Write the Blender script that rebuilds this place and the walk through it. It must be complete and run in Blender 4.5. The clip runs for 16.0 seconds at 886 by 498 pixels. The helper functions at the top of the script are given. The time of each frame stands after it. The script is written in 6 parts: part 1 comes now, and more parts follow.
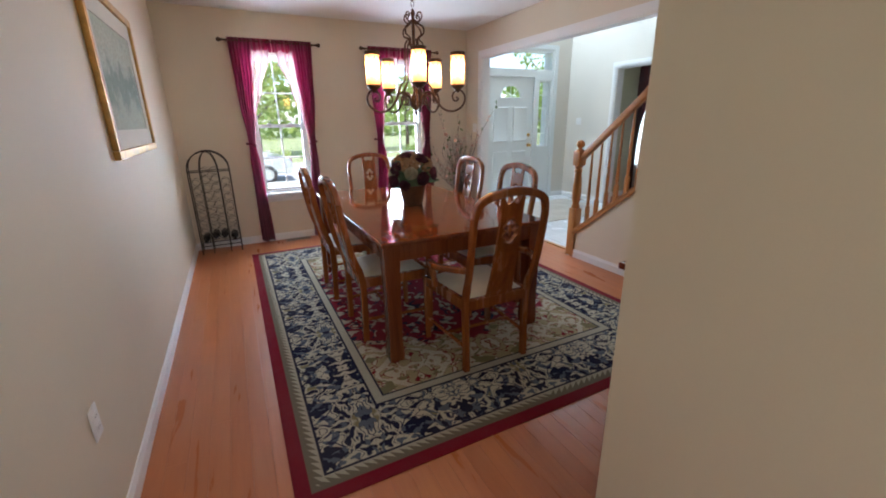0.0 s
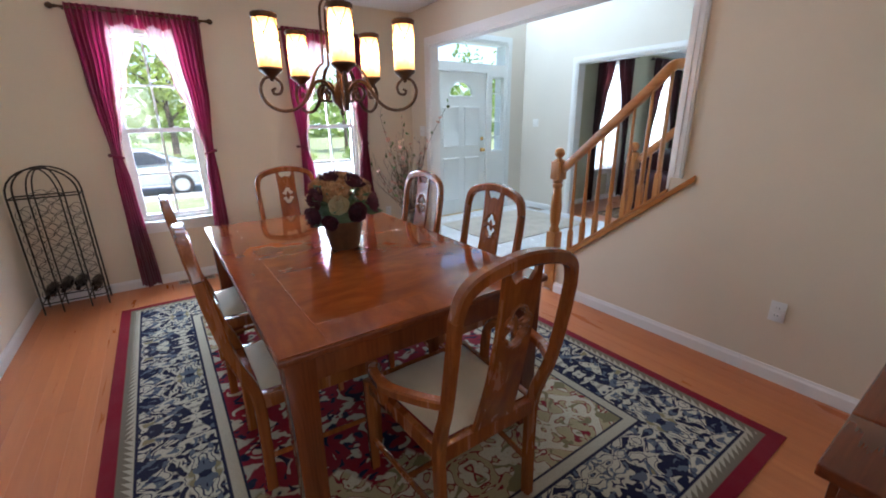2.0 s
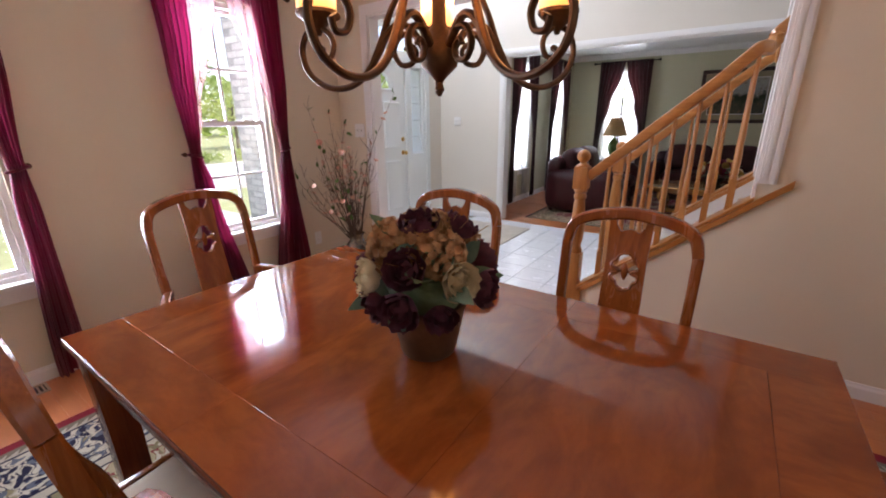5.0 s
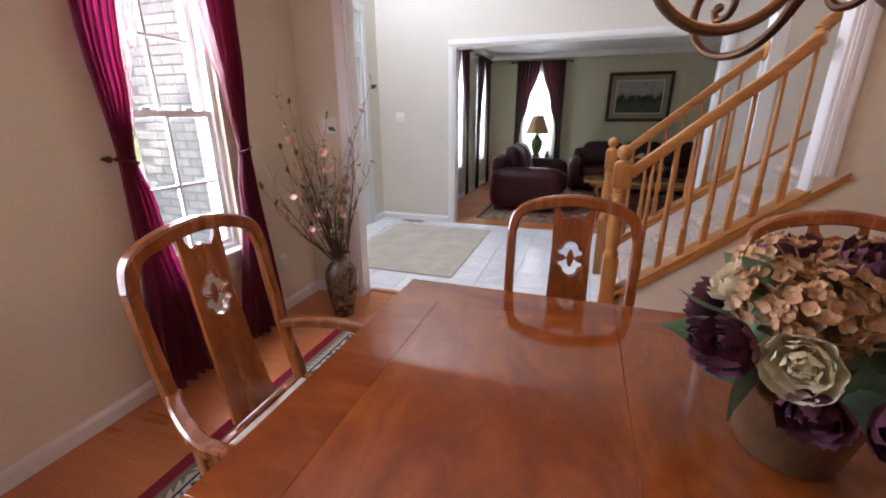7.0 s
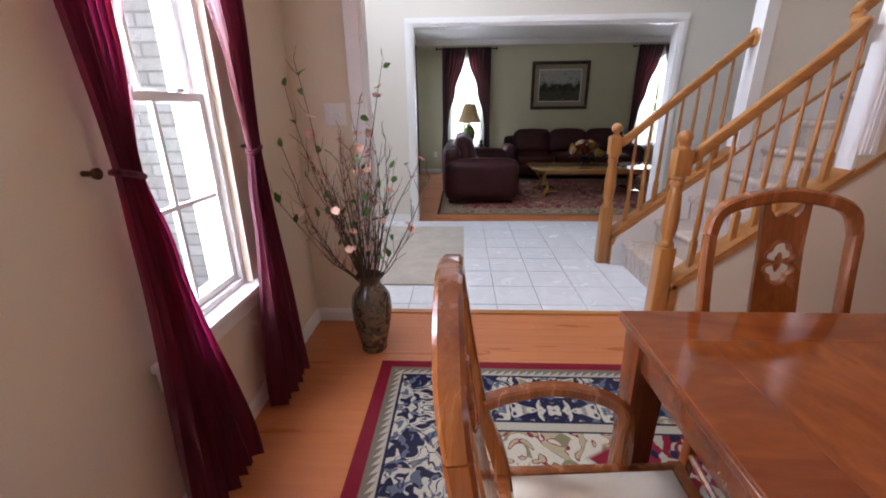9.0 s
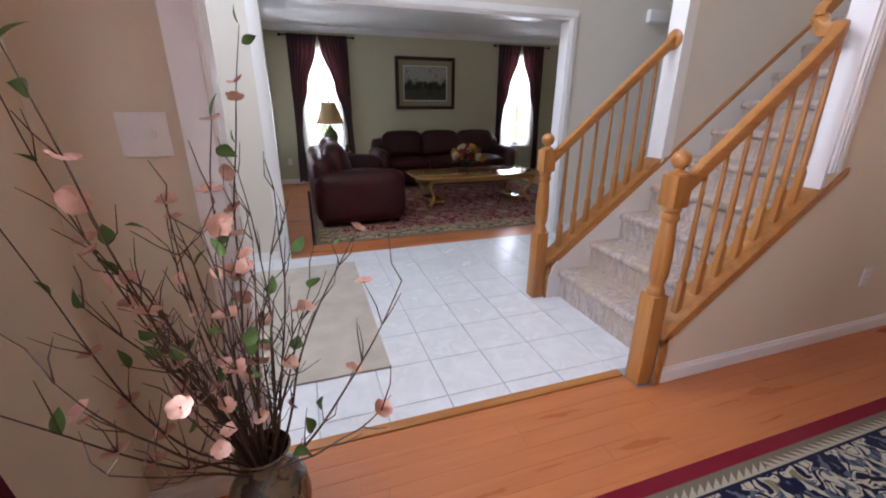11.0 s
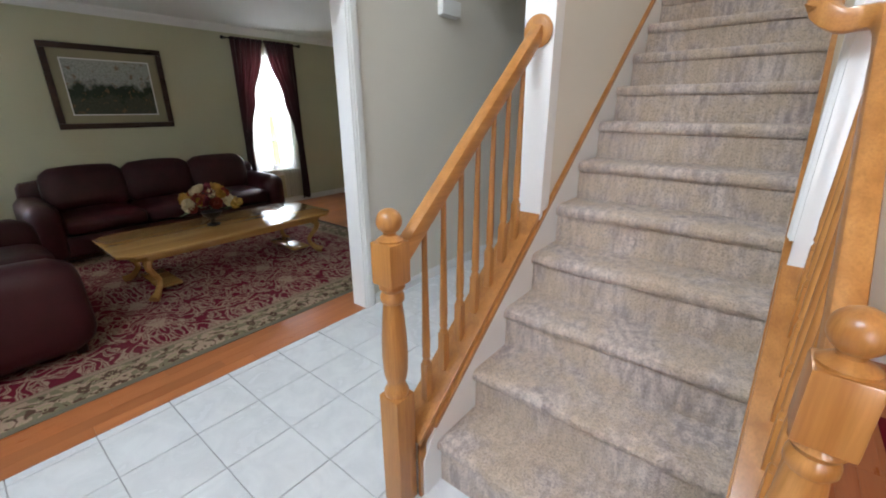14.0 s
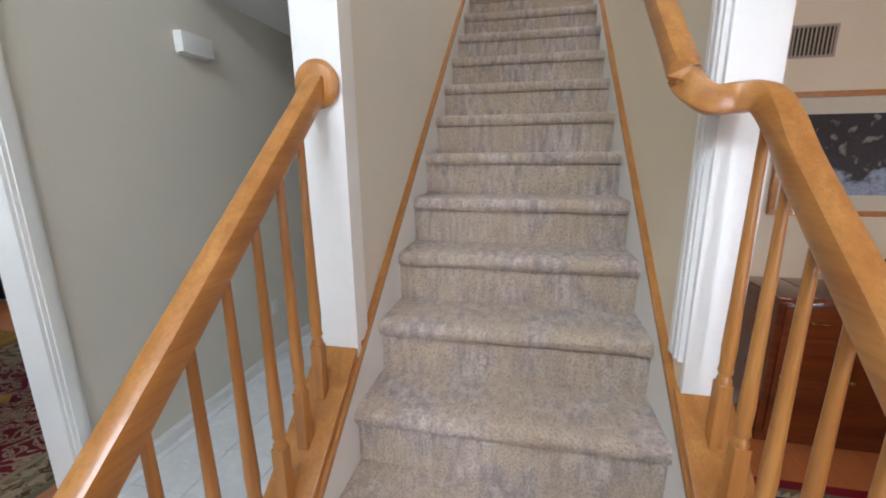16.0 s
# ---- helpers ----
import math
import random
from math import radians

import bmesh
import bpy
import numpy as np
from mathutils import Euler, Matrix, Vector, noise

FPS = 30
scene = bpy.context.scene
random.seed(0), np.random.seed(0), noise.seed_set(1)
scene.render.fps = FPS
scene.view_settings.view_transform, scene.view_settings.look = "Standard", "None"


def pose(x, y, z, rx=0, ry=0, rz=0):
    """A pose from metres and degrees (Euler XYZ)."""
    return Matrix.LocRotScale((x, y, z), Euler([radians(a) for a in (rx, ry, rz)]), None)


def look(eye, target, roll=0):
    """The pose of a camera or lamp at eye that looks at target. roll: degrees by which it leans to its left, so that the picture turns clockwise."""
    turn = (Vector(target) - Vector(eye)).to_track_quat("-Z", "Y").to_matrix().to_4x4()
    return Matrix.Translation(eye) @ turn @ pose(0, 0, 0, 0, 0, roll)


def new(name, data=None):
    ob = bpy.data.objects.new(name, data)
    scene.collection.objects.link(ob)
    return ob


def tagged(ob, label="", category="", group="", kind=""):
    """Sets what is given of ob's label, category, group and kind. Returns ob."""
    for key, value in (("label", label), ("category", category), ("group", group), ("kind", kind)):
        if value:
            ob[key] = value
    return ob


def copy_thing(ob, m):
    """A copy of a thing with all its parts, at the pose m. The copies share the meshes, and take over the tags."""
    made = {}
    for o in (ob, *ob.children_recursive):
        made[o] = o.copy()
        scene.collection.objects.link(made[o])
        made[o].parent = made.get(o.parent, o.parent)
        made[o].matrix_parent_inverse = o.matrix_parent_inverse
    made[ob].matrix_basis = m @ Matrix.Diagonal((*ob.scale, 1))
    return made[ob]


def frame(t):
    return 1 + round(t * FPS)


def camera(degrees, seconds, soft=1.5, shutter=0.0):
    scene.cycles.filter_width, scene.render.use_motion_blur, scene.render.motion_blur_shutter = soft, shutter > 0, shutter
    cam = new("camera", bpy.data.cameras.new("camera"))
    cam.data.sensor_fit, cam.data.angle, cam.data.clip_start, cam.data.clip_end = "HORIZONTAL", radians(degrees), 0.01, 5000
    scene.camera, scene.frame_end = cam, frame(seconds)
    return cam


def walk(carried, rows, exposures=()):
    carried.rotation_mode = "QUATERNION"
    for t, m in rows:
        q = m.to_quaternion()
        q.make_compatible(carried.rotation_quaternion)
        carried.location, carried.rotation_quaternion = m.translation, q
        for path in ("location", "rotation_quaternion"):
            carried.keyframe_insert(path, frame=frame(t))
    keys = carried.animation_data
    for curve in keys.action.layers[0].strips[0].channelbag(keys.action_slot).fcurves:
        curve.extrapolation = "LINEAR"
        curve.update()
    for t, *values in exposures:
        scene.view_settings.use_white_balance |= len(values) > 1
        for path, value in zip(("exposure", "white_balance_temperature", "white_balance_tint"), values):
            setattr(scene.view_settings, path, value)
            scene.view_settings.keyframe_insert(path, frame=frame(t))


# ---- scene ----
cam = camera(95.1, 16.0, 1.9)
PATH = [
    (0, (1.96, 1.956, 1.384), (2.81, 3.662, 0.779), -0.9),
    (0.5, (2.047, 2.196, 1.356), (2.926, 3.889, 0.756), -1.0),
    (1, (2.171, 2.422, 1.38), (3.101, 4.087, 0.779), -0.9),
    (1.5, (2.293, 2.621, 1.378), (3.292, 4.245, 0.773), -0.9),
    (2, (2.414, 2.868, 1.398), (3.493, 4.438, 0.792), -0.9),
    (2.5, (2.512, 3.071, 1.386), (3.675, 4.58, 0.777), -1.0),
    (3, (2.565, 3.274, 1.399), (3.81, 4.716, 0.79), -0.9),
    (3.5, (2.533, 3.504, 1.398), (3.854, 4.877, 0.79), -0.7),
    (4, (2.452, 3.762, 1.399), (3.839, 5.067, 0.787), -0.7),
    (5.25, (2.36, 4.4, 1.362), (3.965, 5.425, 0.752), -0.5),
    (6.5, (2.417, 5.026, 1.327), (4.177, 5.759, 0.722), -0.3),
    (7, (2.403, 5.265, 1.333), (4.207, 5.87, 0.715), -0.1),
    (7.5, (2.382, 5.529, 1.321), (4.213, 6.035, 0.697), -0.7),
    (8, (2.441, 5.762, 1.299), (4.292, 6.167, 0.66), -0.8),
    (9.25, (2.74, 6.37, 1.315), (4.615, 6.36, 0.655), -0.5),
    (10.5, (3.388, 6.535, 1.349), (5.214, 6.087, 0.669), 0.3),
    (11, (3.675, 6.572, 1.363), (5.457, 5.97, 0.685), 0.3),
    (11.5, (3.936, 6.543, 1.356), (5.667, 5.806, 0.679), 0.3),
    (12, (4.176, 6.466, 1.386), (5.842, 5.593, 0.708), 0.3),
    (12.5, (4.481, 6.362, 1.409), (6.07, 5.356, 0.729), 0.3),
    (13, (4.75, 6.235, 1.435), (6.247, 5.097, 0.754), 0.2),
    (13.5, (4.988, 6.041, 1.455), (6.35, 4.745, 0.777), -0.1),
    (14, (5.188, 5.865, 1.467), (6.374, 4.394, 0.81), -0.1),
    (14.5, (5.386, 5.716, 1.496), (6.353, 4.084, 0.862), -0.3),
    (15, (5.444, 5.523, 1.512), (6.208, 3.774, 0.916), -0.5),
    (15.5, (5.444, 5.337, 1.557), (6.023, 3.501, 1.016), -0.5),
    (16, (5.496, 5.207, 1.584), (5.901, 3.303, 1.128), -0.5),
]
walk(cam, [(t, look(eye, target, roll)) for t, eye, target, roll in PATH], [(0.0, 1.32, 5800, 10), (1.5, 1.48, 5450, 9), (3.5, 1.36, 6300, 20), (6.5, 1.27, 6500, 26), (8.2, 1.22, 6350, 26), (11.2, 1.20, 6350, 26), (12.5, 1.18, 6500, 19), (14.0, 1.48, 6550, 16), (16.0, 1.36, 6550, 16)])

# ---------------------------------------------------------------- light
world = bpy.data.worlds.new("sky")
scene.world = world
world.use_nodes = True
wn = world.node_tree.nodes
sky = wn.new("ShaderNodeTexSky")
sky.sky_type, sky.sun_disc = "NISHITA", False
sky.sun_elevation, sky.sun_rotation = radians(56.6), radians(192.5)
world.node_tree.links.new(sky.outputs[0], wn["Background"].inputs[0])
wn["Background"].inputs[1].default_value = 0.15


def lamp(name, kind, m, energy, color=(1, 1, 1), **size):
    data = bpy.data.lights.new(name, kind)
    data.energy, data.color = energy, color
    for key, value in size.items():
        if key == "size":
            data.size = value
        elif key == "size_y":
            data.shape, data.size_y = "RECTANGLE", value
        elif key == "angle":
            data.angle = value
        elif key == "radius":
            data.shadow_soft_size = value
    ob = new(name, data)
    ob.matrix_world = m
    return ob


lamp("sun", "SUN", look((-4, -18, 28), (0, 0, 0)), 5.0, (1, 0.95, 0.88), angle=radians(0.53))
DAY = (0.77, 0.89, 1.0)
for wx in (2.49, 3.99):
    lamp("window_daylight", "AREA", look((wx, 7.46, 1.35), (wx, 5.0, 1.15)), 28, DAY, size=0.54, size_y=1.45)
# added lamp high inside the foyer to brighten it; no window is built there
lamp("foyer_window_daylight", "AREA", look((6.2, 7.74, 4.1), (6.2, 4.5, 0.6)), 95, (0.72, 0.87, 1.0), size=1.9, size_y=1.3)
for wx in (8.82, 10.42):
    lamp("window_daylight", "AREA", look((wx, 7.46, 1.38), (wx, 5.6, 1.2)), 17, DAY, size=0.54, size_y=1.6)
for wy in (6.18, 2.47):
    lamp("window_daylight", "AREA", look((11.56, wy, 1.38), (9.7, wy, 1.2)), 18, DAY, size=0.54, size_y=1.6)
# added lamp behind the camera, brightening passage and dining room from an unseen opening
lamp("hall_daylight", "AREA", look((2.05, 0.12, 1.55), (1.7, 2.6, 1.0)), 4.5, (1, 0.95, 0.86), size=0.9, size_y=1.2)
# added lamp at the stair head to brighten the stairs, no known source
lamp("landing_daylight", "AREA", look((5.6, 0.2, 4.6), (5.6, 3.2, 2.2)), 18, (1, 0.98, 0.94), size=1.0, size_y=0.9)

# ---------------------------------------------------------------- materials


class Nodes:
    """A node material under construction."""

    def __init__(self, name):
        self.m = bpy.data.materials.new(name)
        self.m.use_nodes = True
        self.t = self.m.node_tree
        self.b = self.t.nodes["Principled BSDF"]
        self.out = self.t.nodes["Material Output"]
        self.co = self.add("ShaderNodeTexCoord").outputs["Object"]

    def add(self, kind, operation="", blend=""):
        n = self.t.nodes.new(kind)
        if operation:
            n.operation = operation
        if blend:
            n.data_type, n.blend_type = "RGBA", blend
        return n

    def put(self, socket, value):
        if isinstance(value, bpy.types.NodeSocket):
            self.t.links.new(value, socket)
        elif isinstance(value, (tuple, list)) and len(value) == 3 and socket.type == "RGBA":
            socket.default_value = (*value, 1)
        else:
            socket.default_value = value

    def math(self, op, a, b=0.0, c=0.0):
        n = self.add("ShaderNodeMath", operation=op)
        for i, v in enumerate((a, b, c)):
            self.put(n.inputs[i], v)
        return n.outputs[0]

    def vec(self, scale=(1, 1, 1), shift=(0, 0, 0), source=None):
        n = self.add("ShaderNodeMapping")
        self.put(n.inputs[0], source or self.co)
        n.inputs["Scale"].default_value = scale
        self.put(n.inputs["Location"], shift)
        return n.outputs[0]

    def noise(self, scale, detail=4, vec=None, rough=0.55, distort=0.0):
        n = self.add("ShaderNodeTexNoise")
        self.put(n.inputs["Vector"], vec or self.co)
        n.inputs["Scale"].default_value, n.inputs["Detail"].default_value = scale, detail
        n.inputs["Roughness"].default_value, n.inputs["Distortion"].default_value = rough, distort
        return n.outputs["Fac"]

    def mix(self, fac, a, b, blend="MIX"):
        n = self.add("ShaderNodeMix", blend=blend)
        self.put(n.inputs[0], fac)
        self.put(n.inputs[6], a)
        self.put(n.inputs[7], b)
        return n.outputs[2]

    def ramp(self, fac, lo, hi, a=0.0, b=1.0):
        n = self.add("ShaderNodeMapRange")
        for i, v in enumerate((fac, lo, hi, a, b)):
            self.put(n.inputs[i], v)
        return n.outputs[0]

    def bump(self, height, strength=0.2, dist=0.01):
        n = self.add("ShaderNodeBump")
        n.inputs["Strength"].default_value, n.inputs["Distance"].default_value = strength, dist
        self.put(n.inputs["Height"], height)
        self.put(self.b.inputs["Normal"], n.outputs[0])

    def rnd(self):
        return self.add("ShaderNodeObjectInfo").outputs["Random"]

    def done(self, color=None, rough=None, **more):
        if color is not None:
            self.put(self.b.inputs["Base Color"], color)
        if rough is not None:
            self.put(self.b.inputs["Roughness"], rough)
        for k, v in more.items():
            self.put(self.b.inputs[k.replace("_", " ")], v)
        return self.m


def shade(c, f):
    return tuple(min(1.0, x * f) for x in c)


def mat(name, col, rough=0.5, metal=0.0, var=0.12, big=2.5, fine=60.0, bump=0.06, dist=0.004, **more):
    n = Nodes(name)
    a, f = n.noise(big, 3), n.noise(fine, 5)
    c = n.mix(n.ramp(a, 0.3, 0.7), shade(col, 1 - var), shade(col, 1 + var * 0.7))
    c = n.mix(n.ramp(f, 0.35, 0.7, 0, 0.35), c, shade(col, 1 - var * 1.4))
    if bump:
        n.bump(f, bump, dist)
    return n.done(c, n.ramp(a, 0.3, 0.7, rough * 0.88, min(1, rough * 1.12)), Metallic=metal, **more)


def wood(name, light, dark, rough=0.35, along=2, scale=1.0, rnd=0.25, bump=0.05, coat=0.0, streak=1.0):
    n = Nodes(name)
    r = n.rnd()
    off = n.add("ShaderNodeCombineXYZ")
    for i in range(3):
        n.put(off.inputs[i], n.math("MULTIPLY", r, 17.0 + 5 * i))
    s = [9.0 * scale] * 3
    s[along] = 0.8 * scale
    v = n.vec(tuple(s), off.outputs[0])
    g = n.noise(1.6, 5, v, 0.6, 0.6)
    s2 = [70.0 * scale] * 3
    s2[along] = 2.2 * scale
    p = n.noise(2.0, 3, n.vec(tuple(s2), off.outputs[0]))
    c = n.mix(n.ramp(g, 0.32, 0.68), dark, light)
    c = n.mix(n.ramp(p, 0.45, 0.75, 0, 0.45 * streak), c, shade(dark, 0.7))
    c = n.mix(n.math("MULTIPLY", r, rnd), c, shade(dark, 0.8))
    n.bump(p, bump, 0.002)
    return n.done(c, n.ramp(g, 0.3, 0.7, rough * 0.85, rough * 1.2), Coat_Weight=coat, Coat_Roughness=0.06)


WALL = mat("beige_wall_paint", (0.70, 0.615, 0.475), 0.75, var=0.04, big=1.1, fine=220, bump=0.10, dist=0.0015)
FOYER = mat("pale_wall_paint", (0.685, 0.638, 0.555), 0.72, var=0.04, big=1.0, fine=220, bump=0.10, dist=0.0015)
SAGE = mat("sage_wall_paint", (0.54, 0.525, 0.365), 0.75, var=0.05, big=1.0, fine=220, bump=0.10, dist=0.0015)
CEIL = mat("white_ceiling_paint", (0.80, 0.79, 0.76), 0.85, var=0.03, big=1.5, fine=130, bump=0.12, dist=0.002)
TRIM = mat("white_trim_paint", (0.80, 0.79, 0.77), 0.35, var=0.03, big=3, fine=90, bump=0.03, dist=0.001)
DOORW = mat("white_door_paint", (0.74, 0.77, 0.76), 0.35, var=0.03, big=3, fine=90, bump=0.03, dist=0.001)
PLANK = wood("red_oak_floor", (0.54, 0.190, 0.065), (0.46, 0.145, 0.048), 0.31, 1, 1.0, 0.3, 0.03, 0.12, 0.4)
OAK = wood("honey_oak", (0.53, 0.235, 0.060), (0.35, 0.13, 0.028), 0.34, 2, 1.2, 0.12, 0.05, 0.2)
OAKY = wood("honey_oak_lengthwise", (0.53, 0.235, 0.060), (0.35, 0.13, 0.028), 0.34, 1, 1.2, 0.12, 0.05, 0.2)
CHAIRW = wood("chair_wood", (0.36, 0.115, 0.024), (0.20, 0.050, 0.011), 0.25, 2, 1.1, 0.25, 0.04, 0.35)


def tabletop(name, light, dark, along):
    """Blotchy figured veneer under a hard gloss."""
    n = Nodes(name)
    s = [4.0, 4.0, 4.0]
    s[along] = 1.8
    a, b = n.noise(1.4, 5, n.vec(tuple(s)), 0.62, 1.1), n.noise(5.5, 4, n.vec(tuple(s)), 0.6, 0.6)
    s[along] = 0.35
    g = n.noise(22, 3, n.vec(tuple(s)))
    c = n.mix(n.ramp(a, 0.34, 0.66), dark, light)
    c = n.mix(n.ramp(b, 0.45, 0.72, 0, 0.4), c, shade(dark, 0.75))
    c = n.mix(n.ramp(g, 0.45, 0.75, 0, 0.07), c, shade(dark, 0.6))
    n.bump(b, 0.012, 0.003)
    return n.done(c, n.ramp(a, 0.3, 0.7, 0.06, 0.10), Coat_Weight=0.24, Coat_Roughness=0.03, Specular_IOR_Level=0.38)


TABLEW = tabletop("cherry_tabletop", (0.33, 0.086, 0.017), (0.205, 0.046, 0.010), 0)
TABLEB = tabletop("cherry_banding", (0.32, 0.085, 0.018), (0.20, 0.044, 0.010), 1)
TABLEL = wood("cherry_leg", (0.21, 0.054, 0.014), (0.11, 0.024, 0.007), 0.22, 2, 1.0, 0.1, 0.03, 0.3)
BUFFET = wood("mahogany_sideboard", (0.19, 0.042, 0.012), (0.10, 0.020, 0.006), 0.14, 0, 0.9, 0.1, 0.02, 0.4)
IRON = mat("bronze_iron", (0.11, 0.058, 0.030), 0.45, 0.75, var=0.4, big=14, fine=120, bump=0.3, dist=0.002)
BLACK = mat("black_iron", (0.018, 0.016, 0.016), 0.5, 0.5, var=0.3, big=14, fine=120, bump=0.2, dist=0.001)
BRASS = mat("polished_brass", (0.75, 0.50, 0.18), 0.25, 1.0, var=0.1, big=12, fine=80, bump=0.02)
GOLD = mat("gilt_frame", (0.48, 0.27, 0.07), 0.5, 0.6, var=0.35, big=15, fine=90, bump=0.3, dist=0.003)
CREAM = mat("cream_seat_fabric", (0.60, 0.53, 0.40), 0.9, var=0.08, big=9, fine=420, bump=0.35, dist=0.002, Sheen_Weight=0.2)
LEATHER = mat("burgundy_leather", (0.046, 0.0065, 0.009), 0.40, var=0.3, big=7, fine=130, bump=0.35, dist=0.004, Specular_IOR_Level=0.32)
PLASTIC = mat("white_plastic", (0.78, 0.77, 0.74), 0.35, var=0.02, fine=50, bump=0.01)
DARKWOOD = wood("dark_frame_wood", (0.06, 0.022, 0.012), (0.025, 0.010, 0.007), 0.3, 0, 1.0)
GROUT = mat("grout", (0.42, 0.42, 0.42), 0.9, var=0.15, big=8, fine=140, bump=0.3)
# near-black colour for the shade inside slots and vents
DARK = mat("dark_gap", (0.012, 0.011, 0.010), 0.8, var=0.1)


def tile_material():
    n = Nodes("white_ceramic_tile")
    r = n.rnd()
    off = n.add("ShaderNodeCombineXYZ")
    n.put(off.inputs[0], n.math("MULTIPLY", r, 31.0))
    a = n.noise(7, 5, n.vec((1, 1, 1), off.outputs[0]), 0.6, 0.8)
    c = n.mix(n.ramp(a, 0.35, 0.72), (0.73, 0.74, 0.74), (0.60, 0.61, 0.62))
    c = n.mix(n.math("MULTIPLY", r, 0.22), c, (0.60, 0.61, 0.61))
    n.bump(n.noise(16, 2), 0.05, 0.003)
    return n.done(c, n.ramp(a, 0.3, 0.7, 0.16, 0.30))


def carpet_material():
    n = Nodes("stair_carpet")
    big, mid = n.noise(6, 4), n.noise(24, 4, n.vec((1.5, 0.9, 0.35)), 0.62)
    fine, tuft = n.noise(300, 3), n.noise(110, 3)
    c = n.mix(n.ramp(mid, 0.38, 0.62), (0.43, 0.345, 0.31), (0.78, 0.655, 0.575))
    c = n.mix(n.ramp(big, 0.40, 0.60, 0, 0.7), c, (0.66, 0.50, 0.34))
    c = n.mix(n.ramp(tuft, 0.50, 0.66, 0, 0.5), c, (0.24, 0.175, 0.15))
    c = n.mix(n.ramp(fine, 0.5, 0.7, 0, 0.65), c, (0.20, 0.165, 0.15))
    n.bump(n.math("ADD", n.math("MULTIPLY", fine, 0.7), n.math("ADD", mid, tuft)), 0.9, 0.012)
    return n.done(c, 0.95, Sheen_Weight=0.15)


def cloth_material(name, col, through_col, see=0.25, glow=0.42, streak=1.3):
    """A thin curtain cloth that lets light through."""
    n = Nodes(name)
    f = n.noise(3, 4, n.vec((30, 30, 1.2)))
    c = n.mix(n.ramp(f, 0.35, 0.7), col, shade(col, 0.6))
    n.done(c, 0.7, Sheen_Weight=0.3)
    tl = n.add("ShaderNodeBsdfTranslucent")
    n.put(tl.inputs[0], through_col)
    tp = n.add("ShaderNodeBsdfTransparent")
    n.put(tp.inputs[0], shade(through_col, 1.6))
    m1, m2 = n.add("ShaderNodeMixShader"), n.add("ShaderNodeMixShader")
    n.put(m1.inputs[0], glow)
    n.put(m1.inputs[1], n.b.outputs[0])
    n.put(m1.inputs[2], tl.outputs[0])
    n.put(m2.inputs[0], n.ramp(n.noise(3, 3, n.vec((16, 16, 0.5))), 0.48, 0.72, see * 0.5, min(1.0, see * streak)))
    n.put(m2.inputs[1], m1.outputs[0])
    n.put(m2.inputs[2], tp.outputs[0])
    n.put(n.out.inputs[0], m2.outputs[0])
    return n.m


def glass_material():
    n = Nodes("window_glass")
    tp, gl, mx = n.add("ShaderNodeBsdfTransparent"), n.add("ShaderNodeBsdfGlossy"), n.add("ShaderNodeMixShader")
    gl.inputs["Roughness"].default_value = 0.02
    n.put(mx.inputs[0], 0.05)
    n.put(mx.inputs[1], tp.outputs[0])
    n.put(mx.inputs[2], gl.outputs[0])
    n.put(n.out.inputs[0], mx.outputs[0])
    return n.m


def lamp_glass():
    """Amber mottled glass lit from inside, brightest at the bulb's height."""
    n = Nodes("lit_amber_glass")
    z = n.add("ShaderNodeSeparateXYZ")
    n.put(z.inputs[0], n.co)
    glow = n.math("SUBTRACT", 1.0, n.math("MULTIPLY", n.math("ABSOLUTE", n.math("SUBTRACT", z.outputs[2], 0.110)), 8.5))
    glow = n.math("MAXIMUM", glow, 0.0)
    glow = n.math("ADD", n.math("MULTIPLY", glow, glow), 0.03)
    v = n.noise(24, 4, None, 0.6, 1.0)
    c = n.mix(n.ramp(v, 0.35, 0.7), (1.0, 0.36, 0.07), (1.0, 0.52, 0.17))
    n.done((0.75, 0.50, 0.22), 0.25)
    n.put(n.b.inputs["Emission Color"], c)
    n.put(n.b.inputs["Emission Strength"], n.math("MULTIPLY", glow, 12.0))
    return n.m


TILE, CARPET, GLASS, AMBER = tile_material(), carpet_material(), glass_material(), lamp_glass()
CURTAIN = cloth_material("burgundy_sheer", (0.125, 0.007, 0.028), (0.33, 0.013, 0.075), 0.12, 0.34, 4.0)
LRCURT = cloth_material("dark_wine_drape", (0.040, 0.009, 0.012), (0.10, 0.018, 0.022), 0.02, 0.2)
SHEER = cloth_material("white_sheer", (0.75, 0.75, 0.70), (0.85, 0.85, 0.80), 0.30, 0.6)

# ---------------------------------------------------------------- mesh helpers


def box(bm, x0, x1, y0, y1, z0, z1, m=None):
    v = [bm.verts.new((x, y, z)) for z in (z0, z1) for x, y in ((x0, y0), (x1, y0), (x1, y1), (x0, y1))]
    if m is not None:
        for w in v:
            w.co = m @ w.co
    for f in ((0, 3, 2, 1), (4, 5, 6, 7), (0, 1, 5, 4), (1, 2, 6, 5), (2, 3, 7, 6), (3, 0, 4, 7)):
        bm.faces.new([v[i] for i in f])
    return v


def bevel(bm, width=0.004, seg=2):
    bmesh.ops.bevel(bm, geom=list(bm.edges), offset=width, segments=seg, profile=0.6, affect="EDGES", clamp_overlap=True)
    return bm


def rbox(x0, x1, y0, y1, z0, z1, r=0.004, seg=2, m=None):
    bm = bmesh.new()
    box(bm, x0, x1, y0, y1, z0, z1, m)
    return bevel(bm, r, seg)


